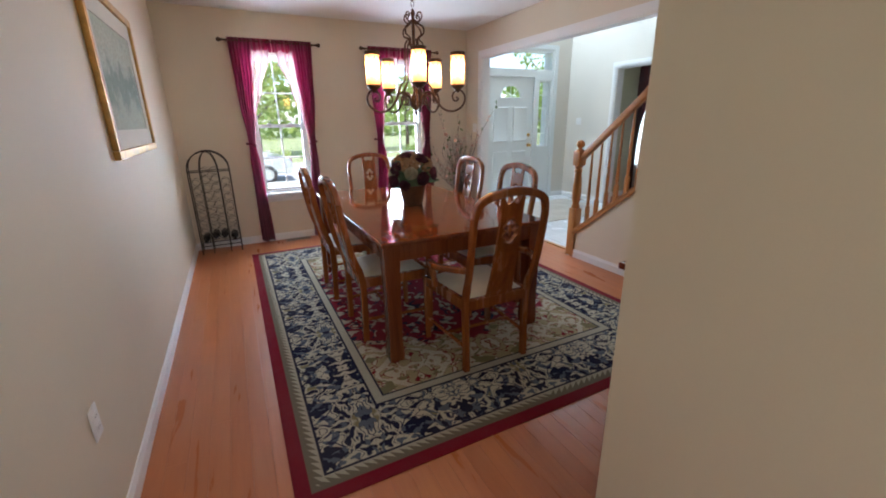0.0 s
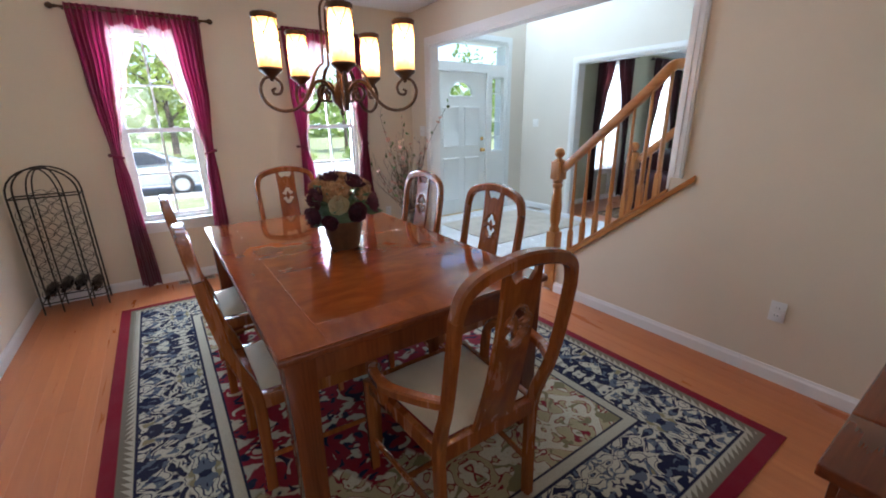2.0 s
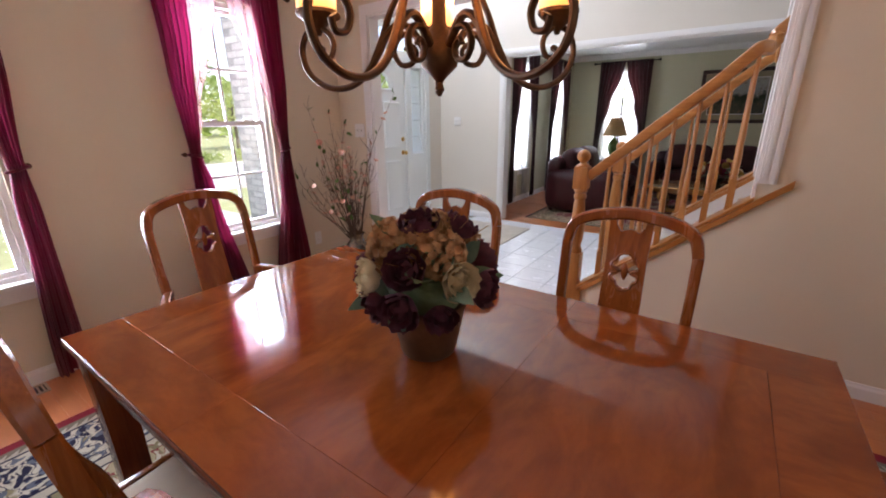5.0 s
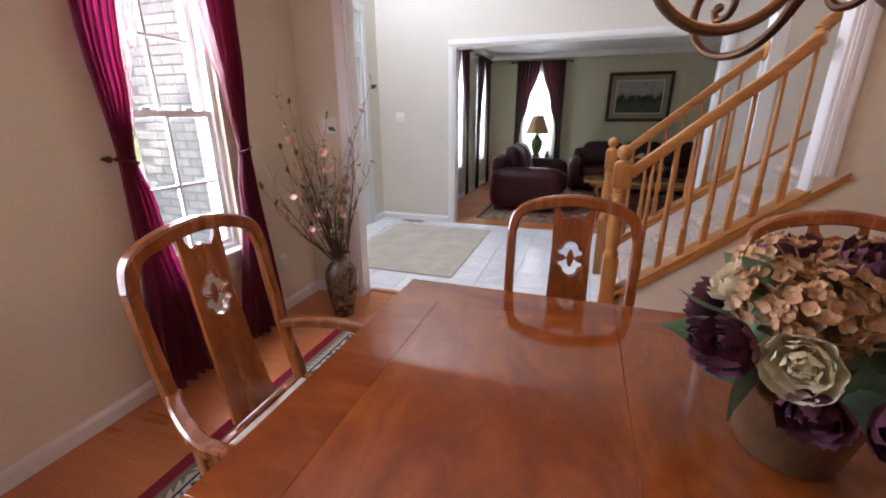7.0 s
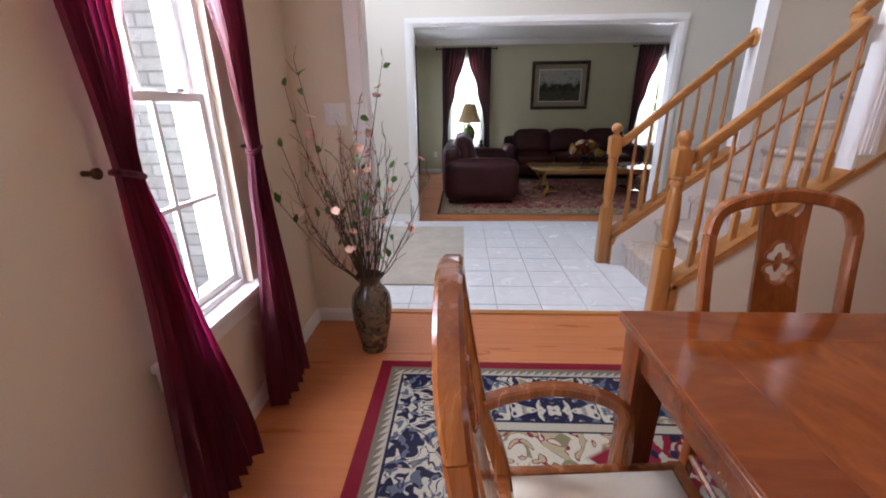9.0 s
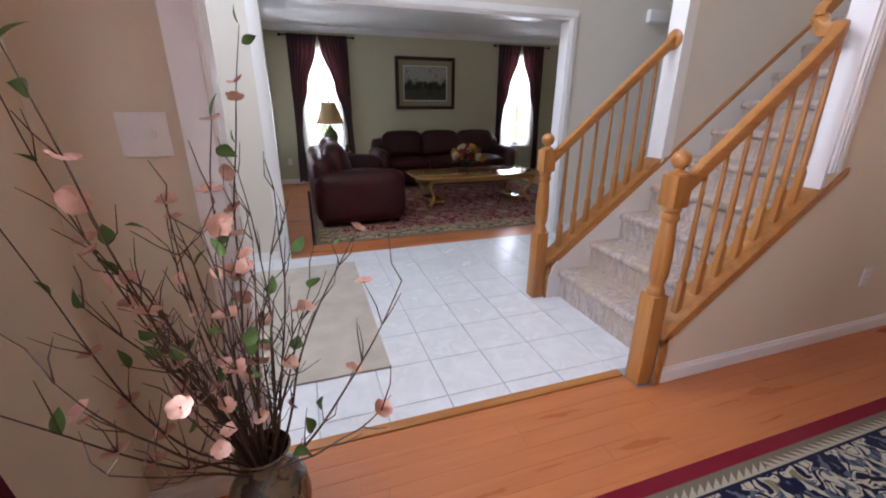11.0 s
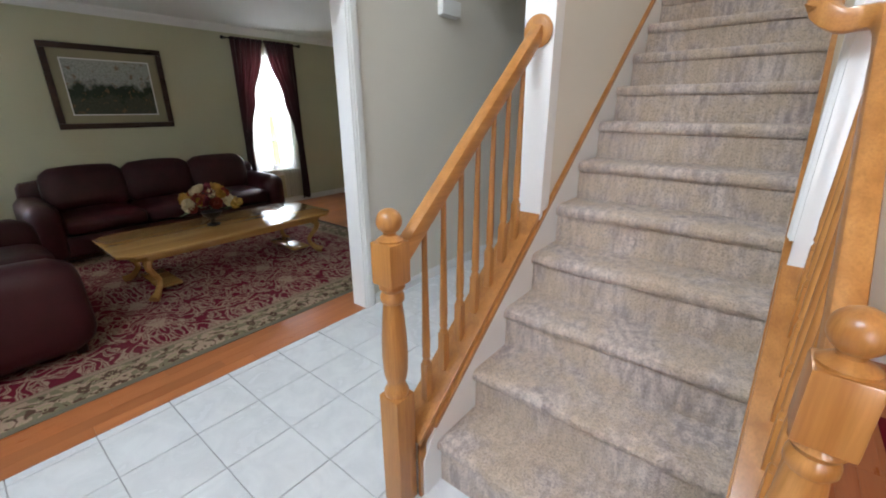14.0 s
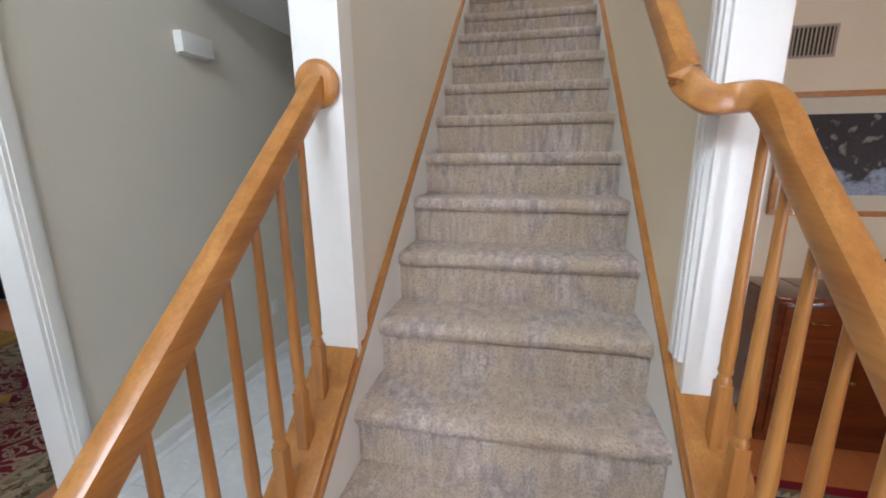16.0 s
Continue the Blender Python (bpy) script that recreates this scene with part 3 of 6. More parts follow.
    for i in range(n):
        z0 = 0.94 + i * (1.05 / n)
        bm = bmesh.new()
        box(bm, SIDE[0] + 0.03, SIDE[1] - 0.03, 0.05, 0.055, z0, z0 + 1.05 / n - 0.012)
        part("sidelight_pane", bm, GLASS, st, soft=False).visible_shadow = False
    bm = bmesh.new()
    box(bm, SIDE[0], SIDE[0] + 0.03, 0.03, 0.08, 0.92, 2.0)
    box(bm, SIDE[1] - 0.03, SIDE[1], 0.03, 0.08, 0.92, 2.0)
    for i in range(n + 1):
        z0 = 0.928 + i * (1.05 / n)
        box(bm, SIDE[0] + 0.03, SIDE[1] - 0.03, 0.04, 0.07, z0, z0 + 0.012)
    part("sidelight_frame", bm, DOORW, st, soft=False)
    bm = bmesh.new()
    box(bm, 5.55, 7.01, 0.05, 0.055, 2.17, 2.44)
    part("transom_pane", bm, GLASS, st, soft=False).visible_shadow = False
    bm = bmesh.new()
    box(bm, DOOR[0], DOOR[1], 0.0, 0.16, 0.0, 0.012)
    part("threshold", bm, BRASS, st, "metal threshold", soft=False)


front_door()

# ---------------------------------------------------------------- stairs
RISE, RUN, Y1 = 0.196, 0.24, 4.893
SLOPE = RISE / RUN


def staircase():
    st = thing("staircase", pose(0, 0, 0), "carpeted staircase with oak capped half walls", "staircase", kind="structure")
    xa, xb = XS0 + 0.004, XS1 - 0.014
    for n in range(1, 15):
        y, z = Y1 - RUN * (n - 1), 0.02 + RISE * n
        zlow = z - RISE - 0.02
        bm = bmesh.new()
        # tread with a rounded carpeted nosing, and the riser below it
        prof = [(y - RUN - 0.03, zlow), (y - 0.028, zlow), (y - 0.026, z - 0.055), (y - 0.012, z - 0.052), (y - 0.002, z - 0.038),
                (y, z - 0.022), (y - 0.006, z - 0.008), (y - 0.020, z - 0.001), (y - 0.05, z), (y - RUN - 0.03, z)]
        cols = 14
        rows_ = []
        for c in range(cols + 1):
            x = xa + (xb - xa) * c / cols
            rows_.append([bm.verts.new((x, py + 0.003 * noise.noise((x * 9, n * 3.1, k)), pz + 0.003 * noise.noise((x * 8, n, k + 9.0)) * (0 < k < 9))) for k, (py, pz) in enumerate(prof)])
        for p, q in zip(rows_, rows_[1:]):
            for k in range(len(prof) - 1):
                bm.faces.new((p[k], p[k + 1], q[k + 1], q[k]))
        bm.faces.new(rows_[0][::-1])
        bm.faces.new(rows_[-1])
        part("step", bm, CARPET, st)
    # white skirts along both sides
    for x0, x1 in ((XS0, XS0 + 0.012), (XS1 - 0.016, XS1)):
        bm = bmesh.new()
        prism(bm, [(4.97, 0.0), (4.97, 0.17), (4.90, 0.29), (1.60, 0.29 + 3.30 * SLOPE), (1.60, 2.4), (4.6, 0.0)], x0, x1, "x")
        part("skirt_board", bm, TRIM, st, "white skirt board", soft=False)
        bm = bmesh.new()
        a = XS0 if x0 == XS0 else XS1 - 0.022
        prism(bm, [(4.90, 0.29), (4.90, 0.315), (1.60, 0.315 + 3.30 * SLOPE), (1.60, 0.29 + 3.30 * SLOPE)], a, a + 0.022, "x")
        part("skirt_moulding", bm, OAKY, st, "oak moulding on the skirt", soft=False)
    return st


staircase()


def cap_height(y):
    return 0.963 + (4.12 - y) * 0.81


NEWEL = [(0.036, 0.0), (0.040, 0.01), (0.044, 0.03), (0.036, 0.045), (0.031, 0.06), (0.037, 0.075), (0.042, 0.10), (0.045, 0.16), (0.043, 0.22), (0.036, 0.30),
         (0.032, 0.335), (0.040, 0.345), (0.040, 0.36), (0.033, 0.372), (0.043, 0.385), (0.036, 0.40), (0.036, 0.41)]


DROP = 0.042


def half_wall(name, xc, y_end, label):
    """Oak cap, newel, balusters and handrail on a sloping half wall."""
    rail = thing(name, pose(xc, 5.03, 0), label, "railing", group="stair railings")
    o = Vector((xc, 5.03, 0))
    y0 = 4.985

    def at(y, z):
        return (y - o.y, z)
    # cap board with moulded edges, and its plumb end
    bm = bmesh.new()
    h = cap_height
    prism(bm, [at(y0, h(y0)), at(y0, h(y0) + 0.022), at(y_end, h(y_end) + 0.022), at(y_end, h(y_end))], -0.068, 0.068, "x")
    part("cap", bevel(bm, 0.006), OAKY, rail)
    for s in (-1, 1):
        bm = bmesh.new()
        a, b = sorted((s * 0.0505, s * 0.0655))
        ye = y_end - 0.145 if s == -1 and xc < 5.5 else y_end
        prism(bm, [at(y0, h(y0) - DROP), at(y0, h(y0) - 0.002), at(ye, h(ye) - 0.002), at(ye, h(ye) - DROP)], a, b, "x")
        prism(bm, [at(y0 - 0.035, 0.0), at(y0, 0.0), at(y0, h(y0) - 0.002), at(y0 - 0.035, h(y0) + 0.026)], a, b, "x")
        part("cap_moulding", bevel(bm, 0.003), OAKY, rail)
    # newel: square foot, turned middle, square block, ball
    nw = part("newel_post", rbox(-0.045, 0.045, -0.045, 0.045, 0.0, 0.50, 0.006), OAK, rail)
    bm = bmesh.new()
    lathe(bm, [(r, z * 1.125) for r, z in NEWEL], 20, pose(0, 0, 0.485))
    part("newel_turning", bm, OAK, nw)
    bm = rbox(-0.045, 0.045, -0.045, 0.045, 0.932, 1.075, 0.008)
    part("newel_block", bm, OAK, nw)
    bm = bmesh.new()
    ball = [(0.040, 0.0), (0.042, 0.008), (0.030, 0.016), (0.020, 0.022), (0.020, 0.030)]
    ball += [(0.041 * math.sin(a), 0.066 - 0.041 * math.cos(a)) for a in (math.pi * i / 10 for i in range(1, 11))][1:]
    lathe(bm, [(max(r, 0.001), z) for r, z in ball], 20, pose(0, 0, 1.073))
    part("newel_ball", bm, OAK, nw)
    # balusters
    count = 7

    def rail_z(y):
        return 1.015 + (4.985 - y) * 0.875
    for i in range(count):
        y = 4.868 - i * 0.106
        zb, zt = h(y) + 0.012, rail_z(y) - 0.01
        bm = bmesh.new()
        d = zt - zb
        box(bm, -0.0165, 0.0165, -0.0165, 0.0165, 0.0, 0.17)
        bevel(bm, 0.002, 1)
        lathe(bm, [(0.0165, 0.168), (0.017, 0.178), (0.012, 0.19), (0.017, 0.20), (0.0145, 0.215), (0.0165, 0.26), (0.0135, 0.38), (0.0105, d * 0.8), (0.0095, d)], 10)
        part("baluster", bm, OAK, rail, m=pose(0, y - o.y, zb))
    return rail, rail_z, o


railA, zA, oA = half_wall("stair_railing", 5.03, 4.13, "honey oak railing with turned balusters and ball-topped newel")
pts = [(0, 4.985), (0, 4.6), (0, 4.38), (0.0, 4.29), (0.012, 4.235), (0.05, 4.205), (0.10, 4.20), (0.14, 4.175), (0.155, 4.10), (0.155, 3.4), (0.155, 1.7)]
zs = [zA(4.985), zA(4.6), zA(4.38), zA(4.29) + 0.012, zA(4.23) + 0.012, zA(4.21), zA(4.21), zA(4.17) + 0.01, zA(4.08) + 0.03, zA(3.4) + 0.03, zA(1.7) + 0.03]
bm = bmesh.new()
tube(bm, smooth_path([(x, y - oA.y, z) for (x, y), z in zip(pts, zs)], 8), 0.031, 12, 0.86, square=True)
part("handrail", bm, OAKY, railA)
for y in (3.5, 2.3):
    bm = bmesh.new()
    tube(bm, smooth_path([(0.06, y - oA.y, zA(y) - 0.06), (0.12, y - oA.y, zA(y) - 0.06), (0.165, y - oA.y, zA(y))], 5), 0.008, 8)
    part("rail_bracket", bm, BRASS, railA)
railB, zB, oB = half_wall("stair_railing", 6.075, 4.10, "honey oak railing ending in a round rosette at the wall")
bm = bmesh.new()
tube(bm, smooth_path([(0, 4.985 - oB.y, zB(4.985)), (0, 4.5 - oB.y, zB(4.5)), (0, 4.12 - oB.y, zB(4.12))], 6), 0.031, 12, 0.86, square=True)
part("handrail", bm, OAKY, railB)
bm = bmesh.new()
lathe(bm, [(0.064, 0.0), (0.066, 0.008), (0.056, 0.016), (0.050, 0.018)], 24, pose(0, 4.117 - oB.y, zB(4.12), -90))
part("rosette", bm, OAK, railB)

# oak strip between the wooden floor and the tiles
setting("trim_threshold_foyer", rbox(5.077, 5.127, 5.08, 6.785, -0.01, 0.010, 0.004), OAKY, "oak threshold strip")

# ---------------------------------------------------------------- rugs


def rug_material(name, w, h, navy, crimson, ivory, field, medallion, accent=(0.16, 0.20, 0.27), k=1.0, scrolls=False):
    """Oriental pattern: plain edge, zigzag guard, dark floral border, guard, flowered field with a medallion."""
    n = Nodes(name)
    s = n.add("ShaderNodeSeparateXYZ")
    n.put(s.inputs[0], n.co)
    x, y = s.outputs[0], s.outputs[1]
    ax, ay = n.math("ABSOLUTE", x), n.math("ABSOLUTE", y)
    ex, ey = n.math("SUBTRACT", w / 2, ax), n.math("SUBTRACT", h / 2, ay)
    e = n.math("MINIMUM", ex, ey)

    def mirrored(period):
        c = n.add("ShaderNodeCombineXYZ")
        n.put(c.inputs[0], n.math("PINGPONG", n.math("ADD", ax, 0.03), period))
        n.put(c.inputs[1], n.math("PINGPONG", n.math("ADD", ay, 0.05), period))
        return c.outputs[0]

    def above(v, t, soft=0.012):
        return n.ramp(v, t - soft, t + soft)
    m1, m2 = mirrored(0.47), mirrored(0.56)
    arab = n.noise(12.5, 1.2, m1, 0.4, 1.1)
    flow = n.noise(8, 1.5, m2, 0.4, 2.2)
    vor = n.add("ShaderNodeTexVoronoi")
    n.put(vor.inputs["Vector"], m1)
    vor.inputs["Scale"].default_value = 9.5
    dots = above(n.math("SUBTRACT", 0.30, vor.outputs["Distance"]), 0.0, 0.05)
    # dark border with ivory and blue flowers
    bord = n.mix(above(arab, 0.462), navy, ivory)
    bord = n.mix(above(n.noise(19, 1, m1, 0.4, 1.0), 0.58), bord, accent)
    bord = n.mix(above(n.math("SUBTRACT", 1.0, n.math("MULTIPLY", n.math("ABSOLUTE", n.math("SUBTRACT", arab, 0.58)), 30)), 0.4, 0.2), bord, shade(navy, 1.6))
    bord = n.mix(n.math("MULTIPLY", dots, above(arab, 0.55)), bord, (0.24, 0.20, 0.10))
    # field
    fl = n.mix(above(flow, 0.50), field, shade(ivory, 1.05))
    fl = n.mix(above(n.math("SUBTRACT", 1.0, n.math("MULTIPLY", n.math("ABSOLUTE", n.math("SUBTRACT", flow, 0.47)), 34)), 0.3, 0.2), fl, crimson)
    fl = n.mix(above(n.noise(10, 1, m1, 0.4, 1.4), 0.60), fl, (0.20, 0.17, 0.085))
    if scrolls:
        def stroke(v, at, thin):
            return above(n.math("SUBTRACT", 1.0, n.math("MULTIPLY", n.math("ABSOLUTE", n.math("SUBTRACT", v, at)), thin)), 0.3, 0.25)
        swirl = n.noise(5.2, 0.5, m2, 0.3, 3.6)
        fl = n.mix(stroke(swirl, 0.46, 15), field, ivory)
        fl = n.mix(stroke(swirl, 0.58, 20), fl, shade(ivory, 0.85))
    med = n.math("ADD", n.math("MULTIPLY", ax, 0.25), n.math("ADD", ay, n.math("MULTIPLY", n.math("PINGPONG", n.math("SUBTRACT", ax, n.math("MULTIPLY", ay, 0.4)), 0.16), 0.9)))
    inside = above(n.math("SUBTRACT", medallion, med), 0.0)
    mcol = n.mix(above(arab, 0.56), crimson, shade(ivory, 0.8))
    mcol = n.mix(above(flow, 0.60), mcol, navy)
    fl = n.mix(inside, fl, mcol)
    # bands
    zig = n.math("PINGPONG", n.math("ADD", ax, ay), 0.020)
    guard = n.mix(above(n.math("SUBTRACT", zig, n.math("MULTIPLY", n.math("SUBTRACT", e, 0.082), 0.55)), 0.0, 0.002), shade(ivory, 0.85), (0.17, 0.14, 0.095))
    col = fl
    for edge, band in ((0.505, navy), (0.495, guard), (0.450, navy), (0.437, bord), (0.135, navy), (0.123, guard), (0.062, crimson)):
        col = n.mix(above(n.math("SUBTRACT", edge * k, e), 0.0, 0.002), col, band)
    fine = n.noise(260, 3)
    worn = n.noise(2.2, 4)
    col = n.mix(n.ramp(fine, 0.45, 0.75, 0, 0.32), col, (0.05, 0.045, 0.05))
    col = n.mix(n.ramp(worn, 0.4, 0.75, 0, 0.06), col, (0.32, 0.29, 0.24))
    n.bump(n.math("ADD", fine, n.math("MULTIPLY", arab, 0.6)), 0.6, 0.006)
    return n.done(col, 0.97, Specular_IOR_Level=0.1)


def rug(name, x0, x1, y0, y1, material, label):
    w, h = x1 - x0, y1 - y0
    bm = bmesh.new()
    nx, ny = 30, 40
    g = [[bm.verts.new((w * (i / nx - 0.5), h * (j / ny - 0.5), 0.010 + 0.0012 * noise.noise((i * 0.6, j * 0.6, 1.0)) - 0.006 * (i in (0, nx) or j in (0, ny)))) for j in range(ny + 1)] for i in range(nx + 1)]
    for i in range(nx):
        for j in range(ny):
            bm.faces.new((g[i][j], g[i + 1][j], g[i + 1][j + 1], g[i][j + 1]))
    rim = [e for e in bm.edges if e.is_boundary]
    ret = bmesh.ops.extrude_edge_only(bm, edges=rim)
    for v in ret["geom"]:
        if isinstance(v, bmesh.types.BMVert):
            v.co.z = 0.0012
    return single(name, bm, material, label, "rug", pose((x0 + x1) / 2, (y0 + y1) / 2, 0))


RUG = rug_material("dining_rug_wool", 2.56, 3.48, (0.009, 0.010, 0.034), (0.20, 0.008, 0.020), (0.50, 0.45, 0.335), (0.38, 0.32, 0.18), 0.98, (0.10, 0.12, 0.15))
rug("area_rug", 1.97, 4.53, 3.215, 6.695, RUG, "oriental wool rug with navy floral border under the dining table")
RUG2 = rug_material("living_rug_wool", 2.9, 3.9, (0.20, 0.165, 0.095), (0.030, 0.006, 0.010), (0.40, 0.27, 0.19), (0.170, 0.009, 0.022), -1.0, (0.10, 0.05, 0.03), 0.68, True)
rug("area_rug", 7.75, 10.55, 2.70, 6.58, RUG2, "wine red scrollwork rug with a beige border")
MATC = mat("beige_woven_mat", (0.47, 0.42, 0.345), 0.95, var=0.16, big=5, fine=230, bump=0.7, dist=0.004)
single("door_mat", rbox(5.53, 7.16, 6.24, 7.45, 0.001, 0.012, 0.004), MATC, "beige woven mat on the tiles before the front door", "mat")

# ---------------------------------------------------------------- dining table and chairs


def dining_table():
    x0, x1, y0, y1, z = 2.585, 3.70, 3.945, 5.82, 0.762
    cx, cy = (x0 + x1) / 2, (y0 + y1) / 2
    w, l = (x1 - x0) / 2, (y1 - y0) / 2
    t = thing("dining_table", pose(cx, cy, 0), "glossy cherry dining table with banded top on the rug", "table")
    b = 0.155
    # moulded edge board under the top
    bm = rbox(-w, w, -l, l, z - 0.030, z - 0.006, 0.007, 3)
    part("edge_board", bm, TABLEL, t)
    seams = [-l + b, -0.26, 0.24, l - b]
    for ya, yb in zip(seams, seams[1:]):
        part("top_panel", rbox(-w + b, w - b, ya + 0.0002, yb - 0.0002, z - 0.0055, z, 0.0005, 1), TABLEW, t)
    for s in (-1, 1):
        a, c = sorted((s * (w - b), s * (w - 0.004)))
        for ya, yb in zip([-l + 0.004] + seams[1:3], seams[1:3] + [l - 0.004]):
            part("banding", rbox(a + 0.0002, c - 0.0002, ya + 0.0002, yb - 0.0002, z - 0.0055, z, 0.0005, 1), TABLEB, t)
        a, c = sorted((s * (l - b), s * (l - 0.004)))
        part("end_banding", rbox(-w + b, w - b, a + 0.0002, c - 0.0002, z - 0.0055, z, 0.0005, 1), TABLEB, t)
    for s in (-1, 1):
        xa, xb = sorted((s * (w - 0.055), s * (w - 0.030)))
        part("apron", rbox(xa, xb, -l + 0.11, l - 0.11, z - 0.125, z - 0.03, 0.004), TABLEL, t)
        ya, yb = sorted((s * (l - 0.055), s * (l - 0.030)))
        part("apron", rbox(-w + 0.11, w - 0.11, ya, yb, z - 0.125, z - 0.03, 0.004), TABLEL, t)
    for sx in (-1, 1):
        for sy in (-1, 1):
            bm = bmesh.new()
            tube(bm, [(0, 0, 0.012), (0, 0, 0.06), (0.0, 0.0, 0.16), (0, 0, 0.45), (0, 0, z - 0.03)], lambda u: (0.047, 0.050, 0.045, 0.046, 0.052)[round(u * 4)], 4, square=False, up=(0, 1, 0))
            bmesh.ops.scale(bm, vec=(1.30, 1.30, 1), verts=bm.verts)
            bevel(bm, 0.006)
            part("leg", bm, TABLEL, t, m=pose(sx * (w - 0.065), sy * (l - 0.065), 0))


dining_table()


def back_curve(z):
    """How far a chair's back stands behind the rear feet, at height z."""
    u = max(0.0, (z - 0.40) / 0.66)
    return -0.125 * u - 0.014 * math.sin(u * math.pi)


def dining_chair(arms):
    """Local origin between the rear feet, facing +y."""
    c = thing("dining_chair", pose(0, 0, -5), "", "chair", group="dining chairs")
    hw, top, depth = 0.20, 1.045, 0.45
    # rear posts flow into a bowed crest
    half = [(hw, 0, 0.012), (hw, 0.005, 0.25), (hw + 0.004, 0, 0.45), (hw + 0.014, back_curve(0.62), 0.62), (hw + 0.018, back_curve(0.80), 0.80),
            (hw + 0.018, back_curve(0.92), 0.925), (hw - 0.002, back_curve(0.99), 0.990), (hw - 0.060, back_curve(1.02), 1.025), (0.04, back_curve(top), top)]
    for s in (-1, 1):
        bm = bmesh.new()
        tube(bm, smooth_path([(s * x, y, z) for x, y, z in half[:6]], 5), lambda u: 0.021 if u < 0.5 else 0.019, 8, 0.9, up=(0, 1, 0), square=True)
        part("rear_post", bm, CHAIRW, c)
    crest = [(-x, y, z) for x, y, z in half[5:]] + [(x, y, z) for x, y, z in half[:4:-1]]
    bm = bmesh.new()
    tube(bm, smooth_path(crest, 5), lambda u: 0.018 + 0.004 * math.sin(math.pi * u), 8, 1.0, up=(0, 1, 0), square=True)
    part("crest_rail", bm, CHAIRW, c)
    # splat with a quatrefoil opening and an ogee top between two ears
    bm = bmesh.new()
    z0, z1 = 0.452, 1.06
    out = [(-0.085, z0), (0.085, z0), (0.072, 0.66), (0.068, 0.88), (0.072, 1.015), (0.075, 1.032), (0.052, 1.034), (0.047, 1.003), (0.030, 0.980), (0.012, 0.988)]
    out += [(0, 0.992)] + [(-x, z) for x, z in out[:1:-1]]
    zc = 0.838
    hole = []
    lobes = [(0, 0, 0.020)] + [(x, z * s, q) for s in (-1, 1) for x, z, q in ((0, 0.036, 0.027), (0.026, 0.019, 0.016), (-0.026, 0.019, 0.016))]
    for i in range(60):
        a = math.tau * i / 60
        r = 0.0
        for x, z, q in lobes:
            along = x * math.cos(a) + z * math.sin(a)
            off = x * math.sin(a) - z * math.cos(a)
            if abs(off) < q:
                r = max(r, along + math.sqrt(q * q - off * off))
        hole.append((r * math.cos(a), zc + r * math.sin(a)))

    def loop(pts):
        dense = []
        for (a, b), (p, q) in zip(pts, pts[1:] + pts[:1]):
            k = max(1, int(math.hypot(p - a, q - b) / 0.06))
            dense += [(a + (p - a) * i / k, b + (q - b) * i / k) for i in range(k)]
        vs = [bm.verts.new((x, 0, z)) for x, z in dense]
        return [bm.edges.new((vs[i], vs[(i + 1) % len(vs)])) for i in range(len(vs))]
    edges = loop(out) + loop(hole)
    bmesh.ops.triangle_fill(bm, edges=edges, use_beauty=True)
    faces = list(bm.faces)
    ext = bmesh.ops.extrude_face_region(bm, geom=faces)
    for v in ext["geom"]:
        if isinstance(v, bmesh.types.BMVert):
            v.co.y += 0.013
    for v in bm.verts:
        v.co.y += back_curve(v.co.z) - 0.006
    splat = part("splat", bm, CHAIRW, c)
    for yo in (0.008, -0.008):
        bm = bmesh.new()
        tube(bm, [(x * 1.12, back_curve(z) + yo, zc + (z - zc) * 1.09) for x, z in hole + hole[:1]], 0.0055, 6, up=(0, 1, 0))
        part("carved_ring", bm, CHAIRW, splat)
    bm = bmesh.new()
    spindle = [(0.001, -0.034), (0.006, -0.028), (0.009, -0.020), (0.012, -0.012), (0.010, 0.0), (0.012, 0.012), (0.009, 0.020), (0.006, 0.028), (0.001, 0.034)]
    lathe(bm, spindle, 10, pose(0, back_curve(zc), zc) @ Matrix.Diagonal((1.0, 0.55, 1.0, 1.0)))
    tube(bm, [(-0.036, back_curve(zc), zc), (-0.02, back_curve(zc), zc), (0.02, back_curve(zc), zc), (0.036, back_curve(zc), zc)], 0.0055, 6)
    part("carved_boss", bm, CHAIRW, splat)
    # seat frame and cushion
    fw = 0.232
    for xa, xb, ya, yb in ((-hw, hw, -0.012, 0.018), (-fw, fw, depth - 0.02, depth + 0.012)):
        part("seat_rail", rbox(xa, xb, ya, yb, 0.385, 0.445, 0.005), CHAIRW, c)
    for s in (-1, 1):
        bm = bmesh.new()
        prism(bm, [(s * (hw - 0.012), 0.0), (s * (hw + 0.014), 0.0), (s * (fw + 0.010), depth), (s * (fw - 0.016), depth)], 0.385, 0.445, "z")
        part("seat_rail", bevel(bm, 0.004), CHAIRW, c)
        bm = bmesh.new()
        tube(bm, [(s * fw, depth, 0.012), (s * fw, depth, 0.2), (s * (fw - 0.002), depth, 0.44)], lambda u: 0.020 + 0.005 * u, 4, up=(0, 1, 0))
        bmesh.ops.scale(bm, vec=(1.2, 1.0, 1), verts=bm.verts, space=Matrix.Translation((-s * fw, -depth, 0)))
        part("front_leg", bevel(bm, 0.004), CHAIRW, c)
        bm = bmesh.new()
        tube(bm, [(s * hw, 0.0, 0.16), (s * fw, depth, 0.16)], 0.011, 6)
        part("stretcher", bm, CHAIRW, c)
        bm = bmesh.new()
